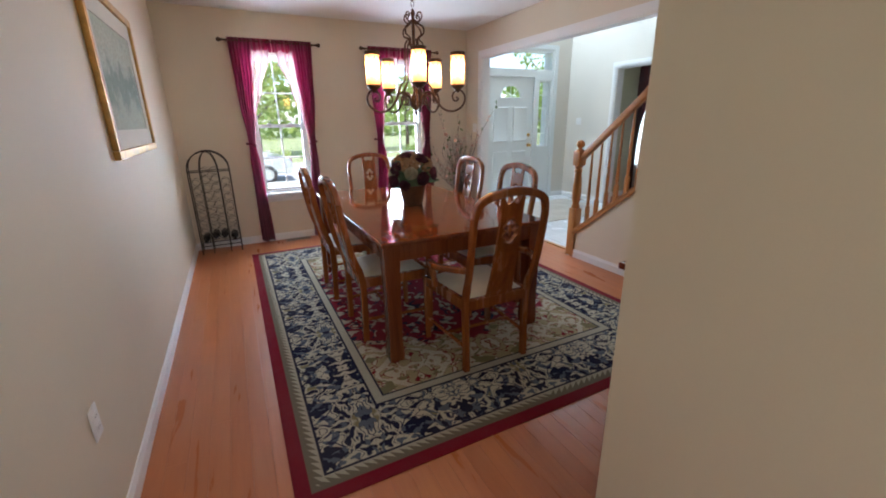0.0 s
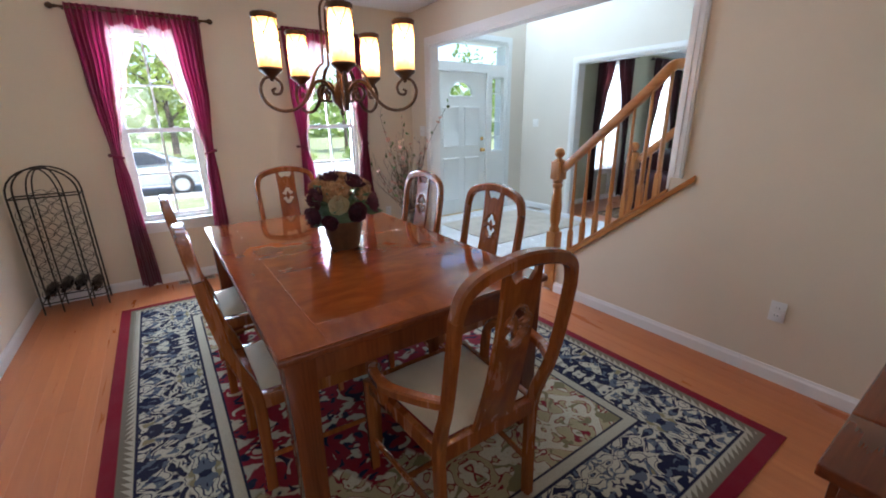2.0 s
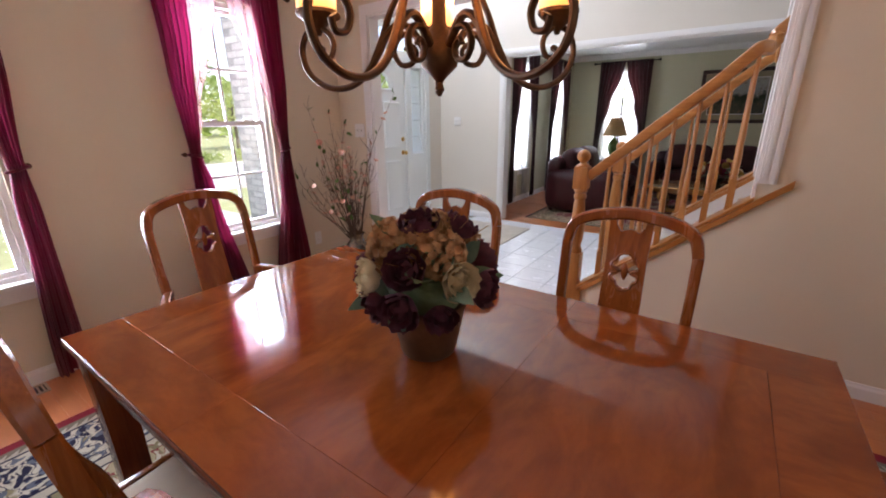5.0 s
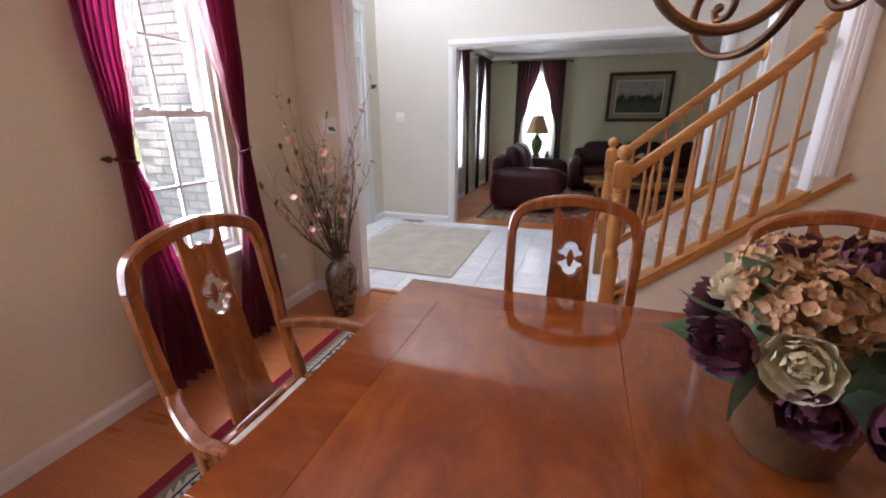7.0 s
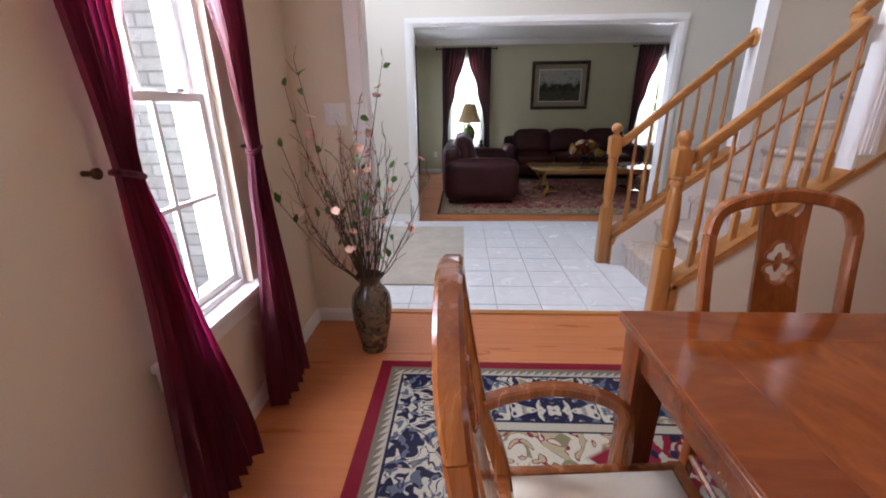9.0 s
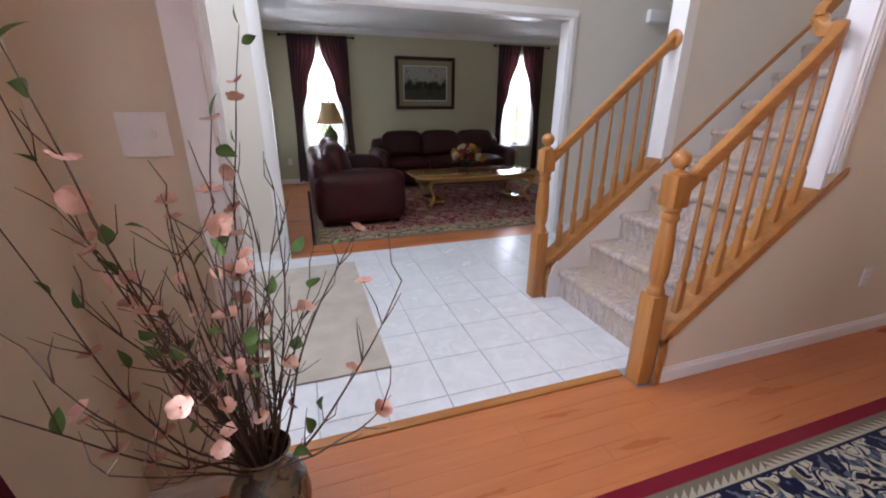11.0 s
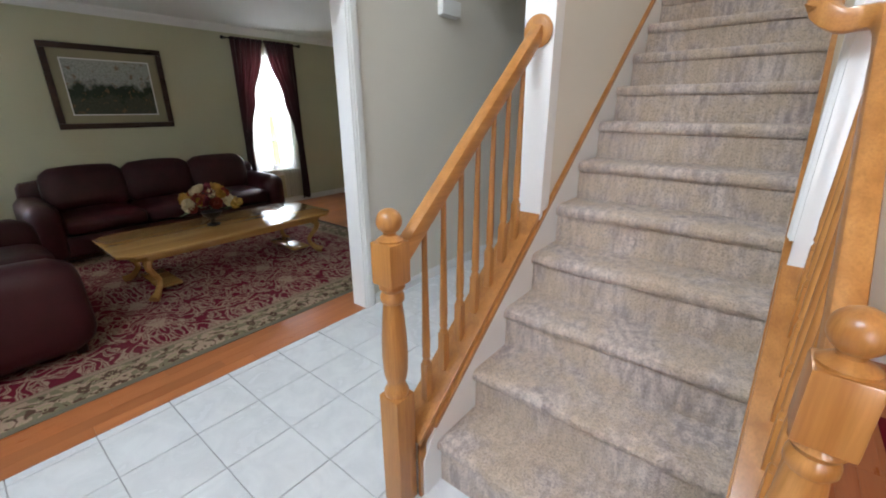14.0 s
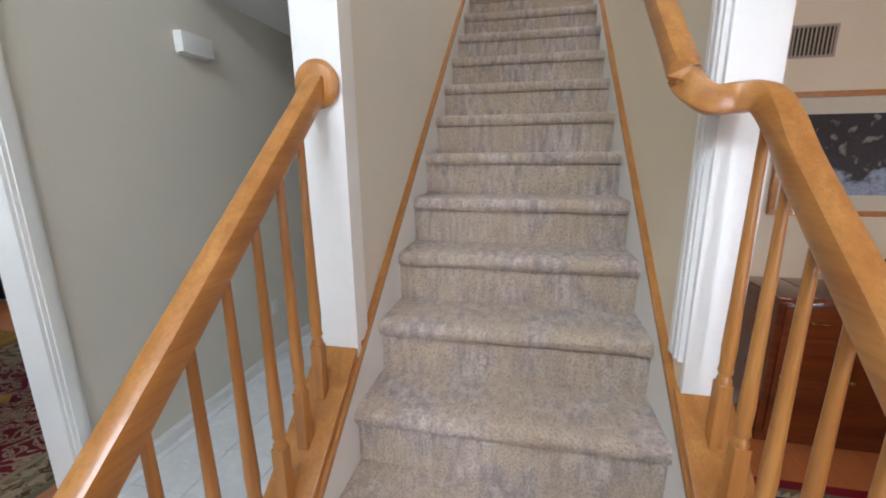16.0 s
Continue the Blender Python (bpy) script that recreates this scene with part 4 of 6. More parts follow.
        tube(bm, smooth_path([(s * (fw - 0.012), depth - 0.03, 0.385), (s * (fw - 0.03), depth, 0.36), (s * (fw - 0.09), depth + 0.002, 0.375), (s * 0.05, depth + 0.002, 0.386)], 4), 0.008, 6)
        part("bracket", bm, CHAIRW, c)
    bm = bmesh.new()
    tube(bm, [(-hw - 0.015, depth * 0.45, 0.16), (hw + 0.015, depth * 0.45, 0.16)], 0.011, 6)
    part("stretcher", bm, CHAIRW, c)
    bm = bmesh.new()
    nn = 12
    g = []
    for i in range(nn + 1):
        u = i / nn * 2 - 1
        row = []
        for j in range(nn + 1):
            v = j / nn
            wx = (hw - 0.018) + (fw - hw) * v
            crown = (1 - abs(u) ** 4) * (1 - abs(2 * v - 1) ** 4)
            row.append(bm.verts.new((u * wx, 0.022 + v * (depth - 0.045), 0.446 + 0.042 * crown ** 0.55)))
        g.append(row)
    for i in range(nn):
        for j in range(nn):
            bm.faces.new((g[i][j], g[i + 1][j], g[i + 1][j + 1], g[i][j + 1]))
    part("seat", bm, CREAM, c, "cream upholstered seat")
    if arms:
        for s in (-1, 1):
            bm = bmesh.new()
            tube(bm, smooth_path([(s * (hw + 0.008), back_curve(0.64), 0.64), (s * (hw + 0.055), 0.02, 0.632), (s * (fw + 0.068), 0.14, 0.618), (s * (fw + 0.058), 0.25, 0.605),
                                  (s * (fw + 0.030), 0.305, 0.585), (s * (fw + 0.016), 0.315, 0.52), (s * (fw + 0.004), 0.31, 0.43)], 6), lambda u: 0.0165, 8, 1.15, square=True)
            part("arm", bm, CHAIRW, c)
    return c


side_chair = tagged(dining_chair(False), "carved wooden side chair with pierced splat and cream seat")
arm_chair = tagged(dining_chair(True), "carved wooden armchair with pierced splat and cream seat")
for x, y, turn in ((2.555, 4.50, -90), (2.53, 5.255, -90), (3.775, 4.514, 90), (3.795, 5.27, 90)):
    if (x, y) == (2.555, 4.50):
        side_chair.matrix_basis = pose(x, y, 0.0, 0, 0, turn)
    else:
        copy_thing(side_chair, pose(x, y, 0.0, 0, 0, turn))
arm_chair.matrix_basis = pose(3.165, 3.70, 0.0)
copy_thing(arm_chair, pose(3.235, 6.165, 0.0, 0, 0, 180))

# ---------------------------------------------------------------- curtains


def cloth(bm, left, right, z0, z1, folds, depth, phase=0.0, rows=34, cols=40, y=0.0, swell=0.0):
    """A pleated cloth between two edge lines given as functions of height."""
    g = []
    for j in range(rows + 1):
        z = z0 + (z1 - z0) * j / rows
        a, b = left(z), right(z)
        row = []
        for i in range(cols + 1):
            u = i / cols
            wob = math.sin(math.tau * folds * u + phase + 0.7 * math.sin(2.1 * z + phase)) + 0.4 * math.sin(math.tau * folds * 2.3 * u + 1.7 * phase + z)
            row.append(bm.verts.new((a + (b - a) * u, y - depth * (1.2 + wob) * (1 + swell * max(0.0, 1 - z / 1.1)), z + 0.012 * math.sin(9 * u + phase) * (j == 0))))
        g.append(row)
    for p, q in zip(g, g[1:]):
        for i in range(cols):
            bm.faces.new((p[i], p[i + 1], q[i + 1], q[i]))
    return bm


def lines(points):
    """Smooth interpolation through (height, place) pairs, falling heights first."""
    pts = sorted(points)

    def f(z):
        if z <= pts[0][0]:
            return pts[0][1]
        for (a, p), (b, q) in zip(pts, pts[1:]):
            if z <= b:
                t = (z - a) / (b - a)
                t = t * t * (3 - 2 * t)
                return p + (q - p) * t
        return pts[-1][1]
    return f


def rod(parent, x0, x1, z, y, material):
    bm = bmesh.new()
    tube(bm, [(x0, y, z), (x1, y, z)], 0.009, 10)
    r = part("curtain_rod", bm, material, parent)
    for s, x in ((-1, x0), (1, x1)):
        bm = bmesh.new()
        lathe(bm, [(0.010, 0.0), (0.015, 0.006), (0.010, 0.012), (0.020, 0.022), (0.023, 0.034), (0.016, 0.048), (0.004, 0.056)], 12, pose(x, y, z, 0, 90 * s, 0))
        part("finial", bm, material, r)
        bm = bmesh.new()
        tube(bm, [(x + 0.03 * -s, y, z), (x + 0.03 * -s, 0.0, z)], 0.007, 8)
        part("rod_bracket", bm, material, r)


def dining_curtains(cx):
    c = thing("curtains", pose(cx, YF, 0), "burgundy sheer curtains tied back on a dark rod", "curtain", group="dining room curtains")
    rod(c, -0.47, 0.47, 2.215, -0.075, IRON)
    for s in (-1, 1):
        outer = lines([(2.25, 0.425 * s), (1.7, 0.405 * s), (1.16, 0.365 * s), (0.95, 0.375 * s), (0.03, (0.38 if cx < 3 else 0.45) * s)])
        inner = lines([(2.25, 0.20 * s), (1.95, 0.225 * s), (1.5, 0.265 * s), (1.16, 0.300 * s), (0.95, (0.275 if cx < 3 else 0.255) * s), (0.03, (0.235 if cx < 3 else 0.11) * s)])
        bm = bmesh.new()
        cloth(bm, outer, inner, 0.03, 2.245, 6, 0.013, s * 1.3 + cx, y=-0.062, swell=0.6 if cx < 3 else 1.9)
        part("curtain_panel", bm, CURTAIN, c)
        # thin inner part of the panel, swept from the middle of the rod to the tie
        edge = lines([(2.25, 0.005 * s), (2.05, 0.045 * s), (1.75, 0.15 * s), (1.45, 0.245 * s), (1.16, 0.295 * s)])
        bm = bmesh.new()
        cloth(bm, lines([(2.25, 0.21 * s), (1.16, 0.302 * s)]), edge, 1.16, 2.245, 2, 0.006, cx + s, y=-0.070, cols=24)
        part("sheer_edge", bm, THIN, c)
        bm = bmesh.new()
        cloth(bm, lambda z: 0.21 * s, lambda z: 0.004 * s, 2.125, 2.245, 4, 0.008, cx, rows=4, y=-0.066)
        part("curtain_header", bm, CURTAIN, c)
        bm = bmesh.new()
        ring = [(0.333 * s + 0.042 * math.cos(a), -0.078 + 0.022 * math.sin(a), 1.155 + 0.012 * math.cos(a) * s) for a in (math.tau * i / 18 for i in range(19))]
        tube(bm, ring, 0.009, 6)
        part("tieback", bm, CURTAIN, c)
        bm = bmesh.new()
        lathe(bm, [(0.007, 0), (0.007, 0.03), (0.014, 0.032), (0.015, 0.040), (0.004, 0.044)], 10, pose(0.380 * s, -0.002, 1.165, 90))
        part("holdback_knob", bm, IRON, c)


THIN = cloth_material("burgundy_sheer_single_layer", (0.22, 0.06, 0.07), (0.55, 0.33, 0.34), 0.60, 0.45, 1.5)
for cx in (2.49, 3.99):
    dining_curtains(cx)


def living_curtains(m, label="dark wine drapes parted over white sheers"):
    c = thing("curtains", m, label, "curtain", group="living room curtains")
    rod(c, -0.54, 0.54, 2.36, -0.08, BLACK)
    for s in (-1, 1):
        outer = lines([(2.37, 0.47 * s), (1.1, 0.47 * s), (0.05, 0.50 * s)])
        inner = lines([(2.37, 0.005 * s), (2.2, 0.04 * s), (1.6, 0.22 * s), (1.15, 0.34 * s), (0.9, 0.37 * s), (0.05, 0.36 * s)])
        bm = bmesh.new()
        cloth(bm, outer, inner, 0.05, 2.385, 6, 0.013, 2.0 * s, y=-0.066)
        part("curtain_panel", bm, LRCURT, c)
        bm = bmesh.new()
        cloth(bm, lambda z: 0.40 * s, lines([(2.3, 0.01 * s), (1.5, 0.02 * s), (0.9, 0.06 * s), (0.1, 0.10 * s)]), 0.10, 2.30, 7, 0.006, s, y=-0.022)
        part("sheer", bm, SHEER, c)


for a, b in LRW_FRONT:
    living_curtains(pose((a + b) / 2, YF, 0))
for a, b in LRW_FAR:
    living_curtains(pose(XF, (a + b) / 2, 0, 0, 0, -90))

# ---------------------------------------------------------------- chandelier


def chandelier():
    c = thing("chandelier", pose(3.20, 4.855, H1 - 0.012), "bronze scroll chandelier with five lit amber glass cylinders", "chandelier")

    def P(r, z, a):
        return (r * math.cos(a), r * math.sin(a), z - H1)
    bm = bmesh.new()
    lathe(bm, [(0.004, 1.435 - H1), (0.012, 1.45 - H1), (0.007, 1.465 - H1), (0.020, 1.48 - H1), (0.042, 1.50 - H1), (0.046, 1.53 - H1), (0.030, 1.56 - H1), (0.016, 1.59 - H1), (0.014, 1.86 - H1),
               (0.020, 1.88 - H1), (0.012, 1.90 - H1), (0.010, 2.08 - H1), (0.018, 2.10 - H1), (0.006, 2.13 - H1)], 16)
    part("column", bm, IRON, c)
    arm = [(0.026, 1.520), (0.050, 1.560), (0.085, 1.592), (0.122, 1.580), (0.152, 1.535), (0.190, 1.488), (0.238, 1.462), (0.295, 1.463), (0.345, 1.495), (0.362, 1.548), (0.340, 1.592),
           (0.300, 1.598), (0.272, 1.568), (0.280, 1.535), (0.306, 1.530), (0.314, 1.550)]
    inner = [(0.062, 1.574), (0.096, 1.568), (0.112, 1.538), (0.096, 1.508), (0.066, 1.510), (0.056, 1.534), (0.072, 1.550), (0.084, 1.538)]
    riser = [(0.168, 1.512), (0.142, 1.562), (0.122, 1.612), (0.100, 1.648), (0.076, 1.668), (0.072, 1.69)]
    lyre = [(0.010, 1.885), (0.035, 1.905), (0.040, 1.945), (0.085, 1.965), (0.085, 2.005), (0.045, 2.03), (0.012, 2.045)]
    curl = [(0.010, 2.06), (0.045, 2.045), (0.075, 2.065), (0.070, 2.095), (0.045, 2.10), (0.038, 2.082), (0.052, 2.075)]
    for k in range(5):
        a = radians(252 + 72 * k)
        bm = bmesh.new()
        tube(bm, smooth_path([P(r, z, a) for r, z in arm], 5), lambda u: 0.0115 - 0.004 * u, 8, 0.8, up=(-math.sin(a), math.cos(a), 0))
        ar = part("arm", bm, IRON, c)
        bm = bmesh.new()
        tube(bm, smooth_path([P(r, z, a) for r, z in inner], 5), lambda u: 0.0095 - 0.003 * u, 8, 0.8, up=(-math.sin(a), math.cos(a), 0))
        part("scroll", bm, IRON, ar)
        bm = bmesh.new()
        tube(bm, smooth_path([P(r, z, a) for r, z in riser], 5), lambda u: 0.0125 - 0.006 * u, 8, 0.7, up=(-math.sin(a), math.cos(a), 0))
        part("acanthus_leaf", bm, IRON, ar)
        bm = bmesh.new()
        tube(bm, smooth_path([P(0.076, 1.665, a), P(0.070, 1.78, a), P(0.066, 1.90, a), P(0.030, 1.945, a)], 4), 0.0058, 8)
        part("upright_rod", bm, IRON, ar)
        bm = bmesh.new()
        tube(bm, [P(0.302 + 0.002 * q, 1.546 + 0.003 * q, a) for q in range(4)], lambda u: 0.011 - 0.006 * abs(u - 0.5), 8)
        part("scroll_tip", bm, IRON, ar)
        bm = bmesh.new()
        base = pose(*P(0.310, 1.592, a))
        lathe(bm, [(0.006, -0.01), (0.010, 0.0), (0.022, 0.012), (0.044, 0.030), (0.050, 0.036), (0.050, 0.044)], 16, base)
        part("cup", bm, IRON, ar)
        bm = bmesh.new()
        lathe(bm, [(0.046, 0.0), (0.0475, 0.02), (0.0475, 0.195), (0.046, 0.202)], 24)
        sh = part("shade", bm, AMBER, c, "lit amber glass cylinder", pose(*P(0.310, 1.630, a)))
        bm = bmesh.new()
        lathe(bm, [(0.049, 0.194), (0.053, 0.198), (0.053, 0.214), (0.048, 0.218), (0.040, 0.218)], 24)
        part("shade_rim", bm, IRON, sh)
        for q in range(4):
            bm = bmesh.new()
            t0 = math.tau * q / 4 + 0.4
            pts = [(0.050 * math.cos(t0 + s * 1.35), 0.050 * math.sin(t0 + s * 1.35), 0.195 - 0.10 * math.sin(math.pi * (s + 1) / 2)) for s in (i / 6 - 1 for i in range(13))]
            tube(bm, pts, 0.0022, 5)
            part("wire_ornament", bm, IRON, sh)
    for k in range(4):
        a = radians(30 + 90 * k)
        bm = bmesh.new()
        tube(bm, smooth_path([P(r, z, a) for r, z in lyre], 3), 0.006, 6)
        part("lyre_bar", bm, IRON, c)
        bm = bmesh.new()
        tube(bm, smooth_path([P(r, z, a) for r, z in curl], 4), 0.005, 6)
        part("top_scroll", bm, IRON, c)
    z, k = 2.14, 0
    while z < 2.47:
        bm = bmesh.new()
        turn = Matrix.Rotation(radians(90 * (k % 2)), 4, "Z")
        tube(bm, [turn @ Vector((0.011 * math.cos(q), 0, z + 0.02 - H1 + 0.021 * math.sin(q))) for q in (math.tau * i / 14 for i in range(15))], 0.0028, 6, up=(0.3, 1, 0.2))
        part("chain_link", bm, IRON, c)
        z, k = z + 0.034, k + 1
    bm = bmesh.new()
    lathe(bm, [(0.008, -0.045), (0.020, -0.035), (0.055, -0.012), (0.062, 0.011)], 20)
    part("canopy", bm, IRON, c)


chandelier()

# ---------------------------------------------------------------- flowers
rnd = random.Random(7)


def petal(bm, m, w, l, curl, cup):
    g = []
    for j in range(5):
        v = j / 4
        row = []
        for i in range(5):
            u = i / 4 * 2 - 1
            half = w * math.sin(math.pi * min(0.97, 0.12 + 0.68 * v)) * (1 - 0.25 * (v > 0.9))
            row.append(bm.verts.new(m @ Vector((u * half, cup * u * u * w - curl * v * v * l, v * l))))
        g.append(row)
    for p, q in zip(g, g[1:]):
        for i in range(4):
            bm.faces.new((p[i], p[i + 1], q[i + 1], q[i]))


def rose(bm, m, size):
    """Petals wound round a tight heart, opening ring by ring."""
    for ring, (count, lean, r) in enumerate(((3, -6, 0.02), (4, 4, 0.07), (5, 16, 0.14), (6, 33, 0.22), (7, 52, 0.30), (7, 70, 0.36))):
        for k in range(count):
            a = 360 * k / count + 37 * ring + rnd.uniform(-9, 9)
            mm = m @ pose(0, 0, 0, 0, 0, a) @ pose(0, r * size * 0.55, size * (0.10 - 0.02 * ring), -lean - rnd.uniform(-5, 5), 0, rnd.uniform(-8, 8))
            petal(bm, mm, size * (0.16 + 0.036 * ring), size * (0.44 + 0.022 * ring), 0.05 + 0.09 * ring, -0.5)
    return bm


def floret_ball(bm, m, r, count, size):
    for k in range(count):
        z = rnd.uniform(-0.4, 1)
        a = rnd.uniform(0, math.tau)
        h = math.sqrt(max(0, 1 - z * z))
        d = Vector((h * math.cos(a), h * math.sin(a), z))
        q = d.to_track_quat("Z", "Y").to_matrix().to_4x4()
        mm = m @ Matrix.Translation(d * r * rnd.uniform(0.85, 1.05)) @ q @ pose(0, 0, 0, rnd.uniform(-25, 25), rnd.uniform(-25, 25), rnd.uniform(0, 90))
        for p in range(4):
            petal(bm, mm @ pose(0, 0, 0, 0, 0, 90 * p) @ pose(0, 0, 0, -68, 0, 0), size * 0.5, size, 0.15, -0.2)
    return bm


def leaf(bm, m, l, w):
    g = []
    for j in range(7):
        v = j / 6
        half = w * math.sin(math.pi * v ** 0.8) * 0.5
        g.append([bm.verts.new(m @ Vector((s * half, 0.06 * l * math.sin(3 * v) + 0.25 * abs(s) * half, v * l))) for s in (-1, 0, 1)])
    for p, q in zip(g, g[1:]):
        for i in range(2):
            bm.faces.new((p[i], p[i + 1], q[i + 1], q[i]))


def petal_mat(name, a, b):
    n = Nodes(name)
    f = n.noise(28, 3)
    isl = n.add("ShaderNodeNewGeometry").outputs["Random Per Island"]
    c = n.mix(n.ramp(f, 0.35, 0.7), a, b)
    c = n.mix(n.math("MULTIPLY", isl, 0.35), c, shade(a, 0.6))
    n.bump(f, 0.3, 0.003)
    return n.done(c, 0.75)


PCREAM = petal_mat("cream_petals", (0.78, 0.71, 0.50), (0.70, 0.58, 0.35))
PPLUM = petal_mat("plum_petals", (0.13, 0.028, 0.050), (0.07, 0.018, 0.036))
PTAN = petal_mat("dried_tan_petals", (0.40, 0.20, 0.085), (0.62, 0.42, 0.23))
PGREEN = petal_mat("fabric_leaves", (0.10, 0.17, 0.075), (0.16, 0.24, 0.14))
PTEAL = petal_mat("pale_teal_leaves", (0.16, 0.30, 0.22), (0.24, 0.36, 0.28))
PINK = petal_mat("pink_blossom", (0.60, 0.31, 0.22), (0.72, 0.46, 0.35))
TWIG = mat("brown_twigs", (0.085, 0.045, 0.025), 0.8, var=0.4, big=20, fine=150, bump=0.4)
POT = mat("bronze_planter", (0.13, 0.065, 0.032), 0.42, 0.2, var=0.4, big=12, fine=60, bump=0.2)


def centrepiece():
    c = thing("flower_arrangement", pose(3.155, 4.87, 0.762), "faux roses and dried hydrangeas in a bronze pot on the table", "flowers")
    bm = bmesh.new()
    lathe(bm, [(0.001, 0.002), (0.072, 0.002), (0.076, 0.010), (0.088, 0.07), (0.100, 0.13), (0.106, 0.145), (0.106, 0.152), (0.098, 0.152), (0.090, 0.12), (0.001, 0.115)], 28)
    part("pot", bm, POT, c, "bronze coloured pot")

    bm = bmesh.new()
    bmesh.ops.create_icosphere(bm, subdivisions=4, radius=1.0, matrix=pose(0, 0, 0.195) @ Matrix.Diagonal((0.105, 0.105, 0.085, 1)))
    for v in bm.verts:
        v.co += v.co.normalized() * 0.022 * noise.noise(v.co * 55)
    part("moss_filling", bm, PGREEN, c)

    def spot(az, el, r=0.15):
        az, el = radians(az), radians(el)
        d = Vector((math.cos(az) * math.cos(el), math.sin(az) * math.cos(el), math.sin(el)))
        return Matrix.Translation(Vector((0, 0, 0.215)) + d * r * 0.97) @ d.to_track_quat("Z", "Y").to_matrix().to_4x4()
    for az, el, s in ((150, 10, 0.084), (60, 30, 0.07), (20, 15, 0.075), (246, 14, 0.082), (85, 35, 0.07)):
        bm = bmesh.new()
        rose(bm, spot(az, el, 0.135), s)
        part("cream_rose", bm, PCREAM, c, "cream fabric rose")
    for az, el, s in ((194, -8, 0.088), (275, 0, 0.085), (330, 8, 0.09), (118, 4, 0.085), (60, 5, 0.085), (200, 70, 0.085), (10, 48, 0.08), (300, 58, 0.08), (198, 26, 0.085), (228, -16, 0.07), (160, -14, 0.075), (95, -6, 0.075)):
        bm = bmesh.new()
        rose(bm, spot(az, el, 0.14), s)
        part("plum_rose", bm, PPLUM, c, "dark plum fabric rose")
    for az, el, r in ((236, 44, 0.058), (165, 54, 0.056), (112, 45, 0.058), (50, 55, 0.06), (340, 40, 0.058), (270, 78, 0.052), (150, 42, 0.058), (215, 48, 0.055)):
        bm = bmesh.new()
        floret_ball(bm, spot(az, el, 0.13), r, 105, 0.0125)
        part("hydrangea_head", bm, PTAN, c, "dried tan hydrangea head")
    for k in range(22):
        bm = bmesh.new()
        az, el = rnd.uniform(0, 360), rnd.uniform(-25, 60)
        leaf(bm, spot(az, el, 0.10) @ pose(0, 0, 0, rnd.uniform(-20, 20), 0, rnd.uniform(0, 360)), rnd.uniform(0.09, 0.14), 0.055)
        part("leaf", bm, PTEAL if k % 3 == 0 else PGREEN, c)
    for k in range(14):
        az, el = rnd.uniform(0, math.tau), rnd.uniform(0.5, 1.3)
        d = Vector((math.cos(az) * math.cos(el), math.sin(az) * math.cos(el), math.sin(el)))
        bm = bmesh.new()
        p0 = Vector((0, 0, 0.2)) + d * 0.08
        tube(bm, smooth_path([p0, p0 + d * 0.07, p0 + d * 0.13 + Vector((0.02 * math.cos(k), 0.02 * math.sin(k), -0.005))], 3), lambda u: 0.0035 * (1 - 0.8 * u), 5)
        part("grass_sprig", bm, PTAN, c)


centrepiece()


def vase_material():
    n = Nodes("mosaic_vase_glaze")
    w = n.noise(14, 2, None, 0.5, 1.2)
    c = n.mix(n.ramp(w, 0.44, 0.47), (0.045, 0.024, 0.016), (0.14, 0.095, 0.055))
    c = n.mix(n.ramp(n.noise(19, 2, None, 0.5, 1.5), 0.55, 0.62), c, (0.06, 0.065, 0.045))
    c = n.mix(n.ramp(n.noise(23, 2), 0.60, 0.68), c, (0.22, 0.17, 0.10))
    n.bump(w, 0.2, 0.003)
    return n.done(c, 0.25, Coat_Weight=0.3)


# the ends of the long stems, from the vase, and how they bow
STEMS = [((-0.06, -0.03, 1.33), (-0.05, 0.02, 0)), ((0.50, -0.05, 1.58), (-0.06, 0.02, 0.02)), ((-0.22, 0.18, 1.44), (0.03, 0.04, -0.03)),
         ((0.03, 0.40, 1.13), (-0.03, 0.03, -0.12)), ((0.16, 0.40, 1.42), (0.0, 0.02, -0.08)), ((-0.30, 0.30, 0.92), (0.0, 0.0, -0.06))]


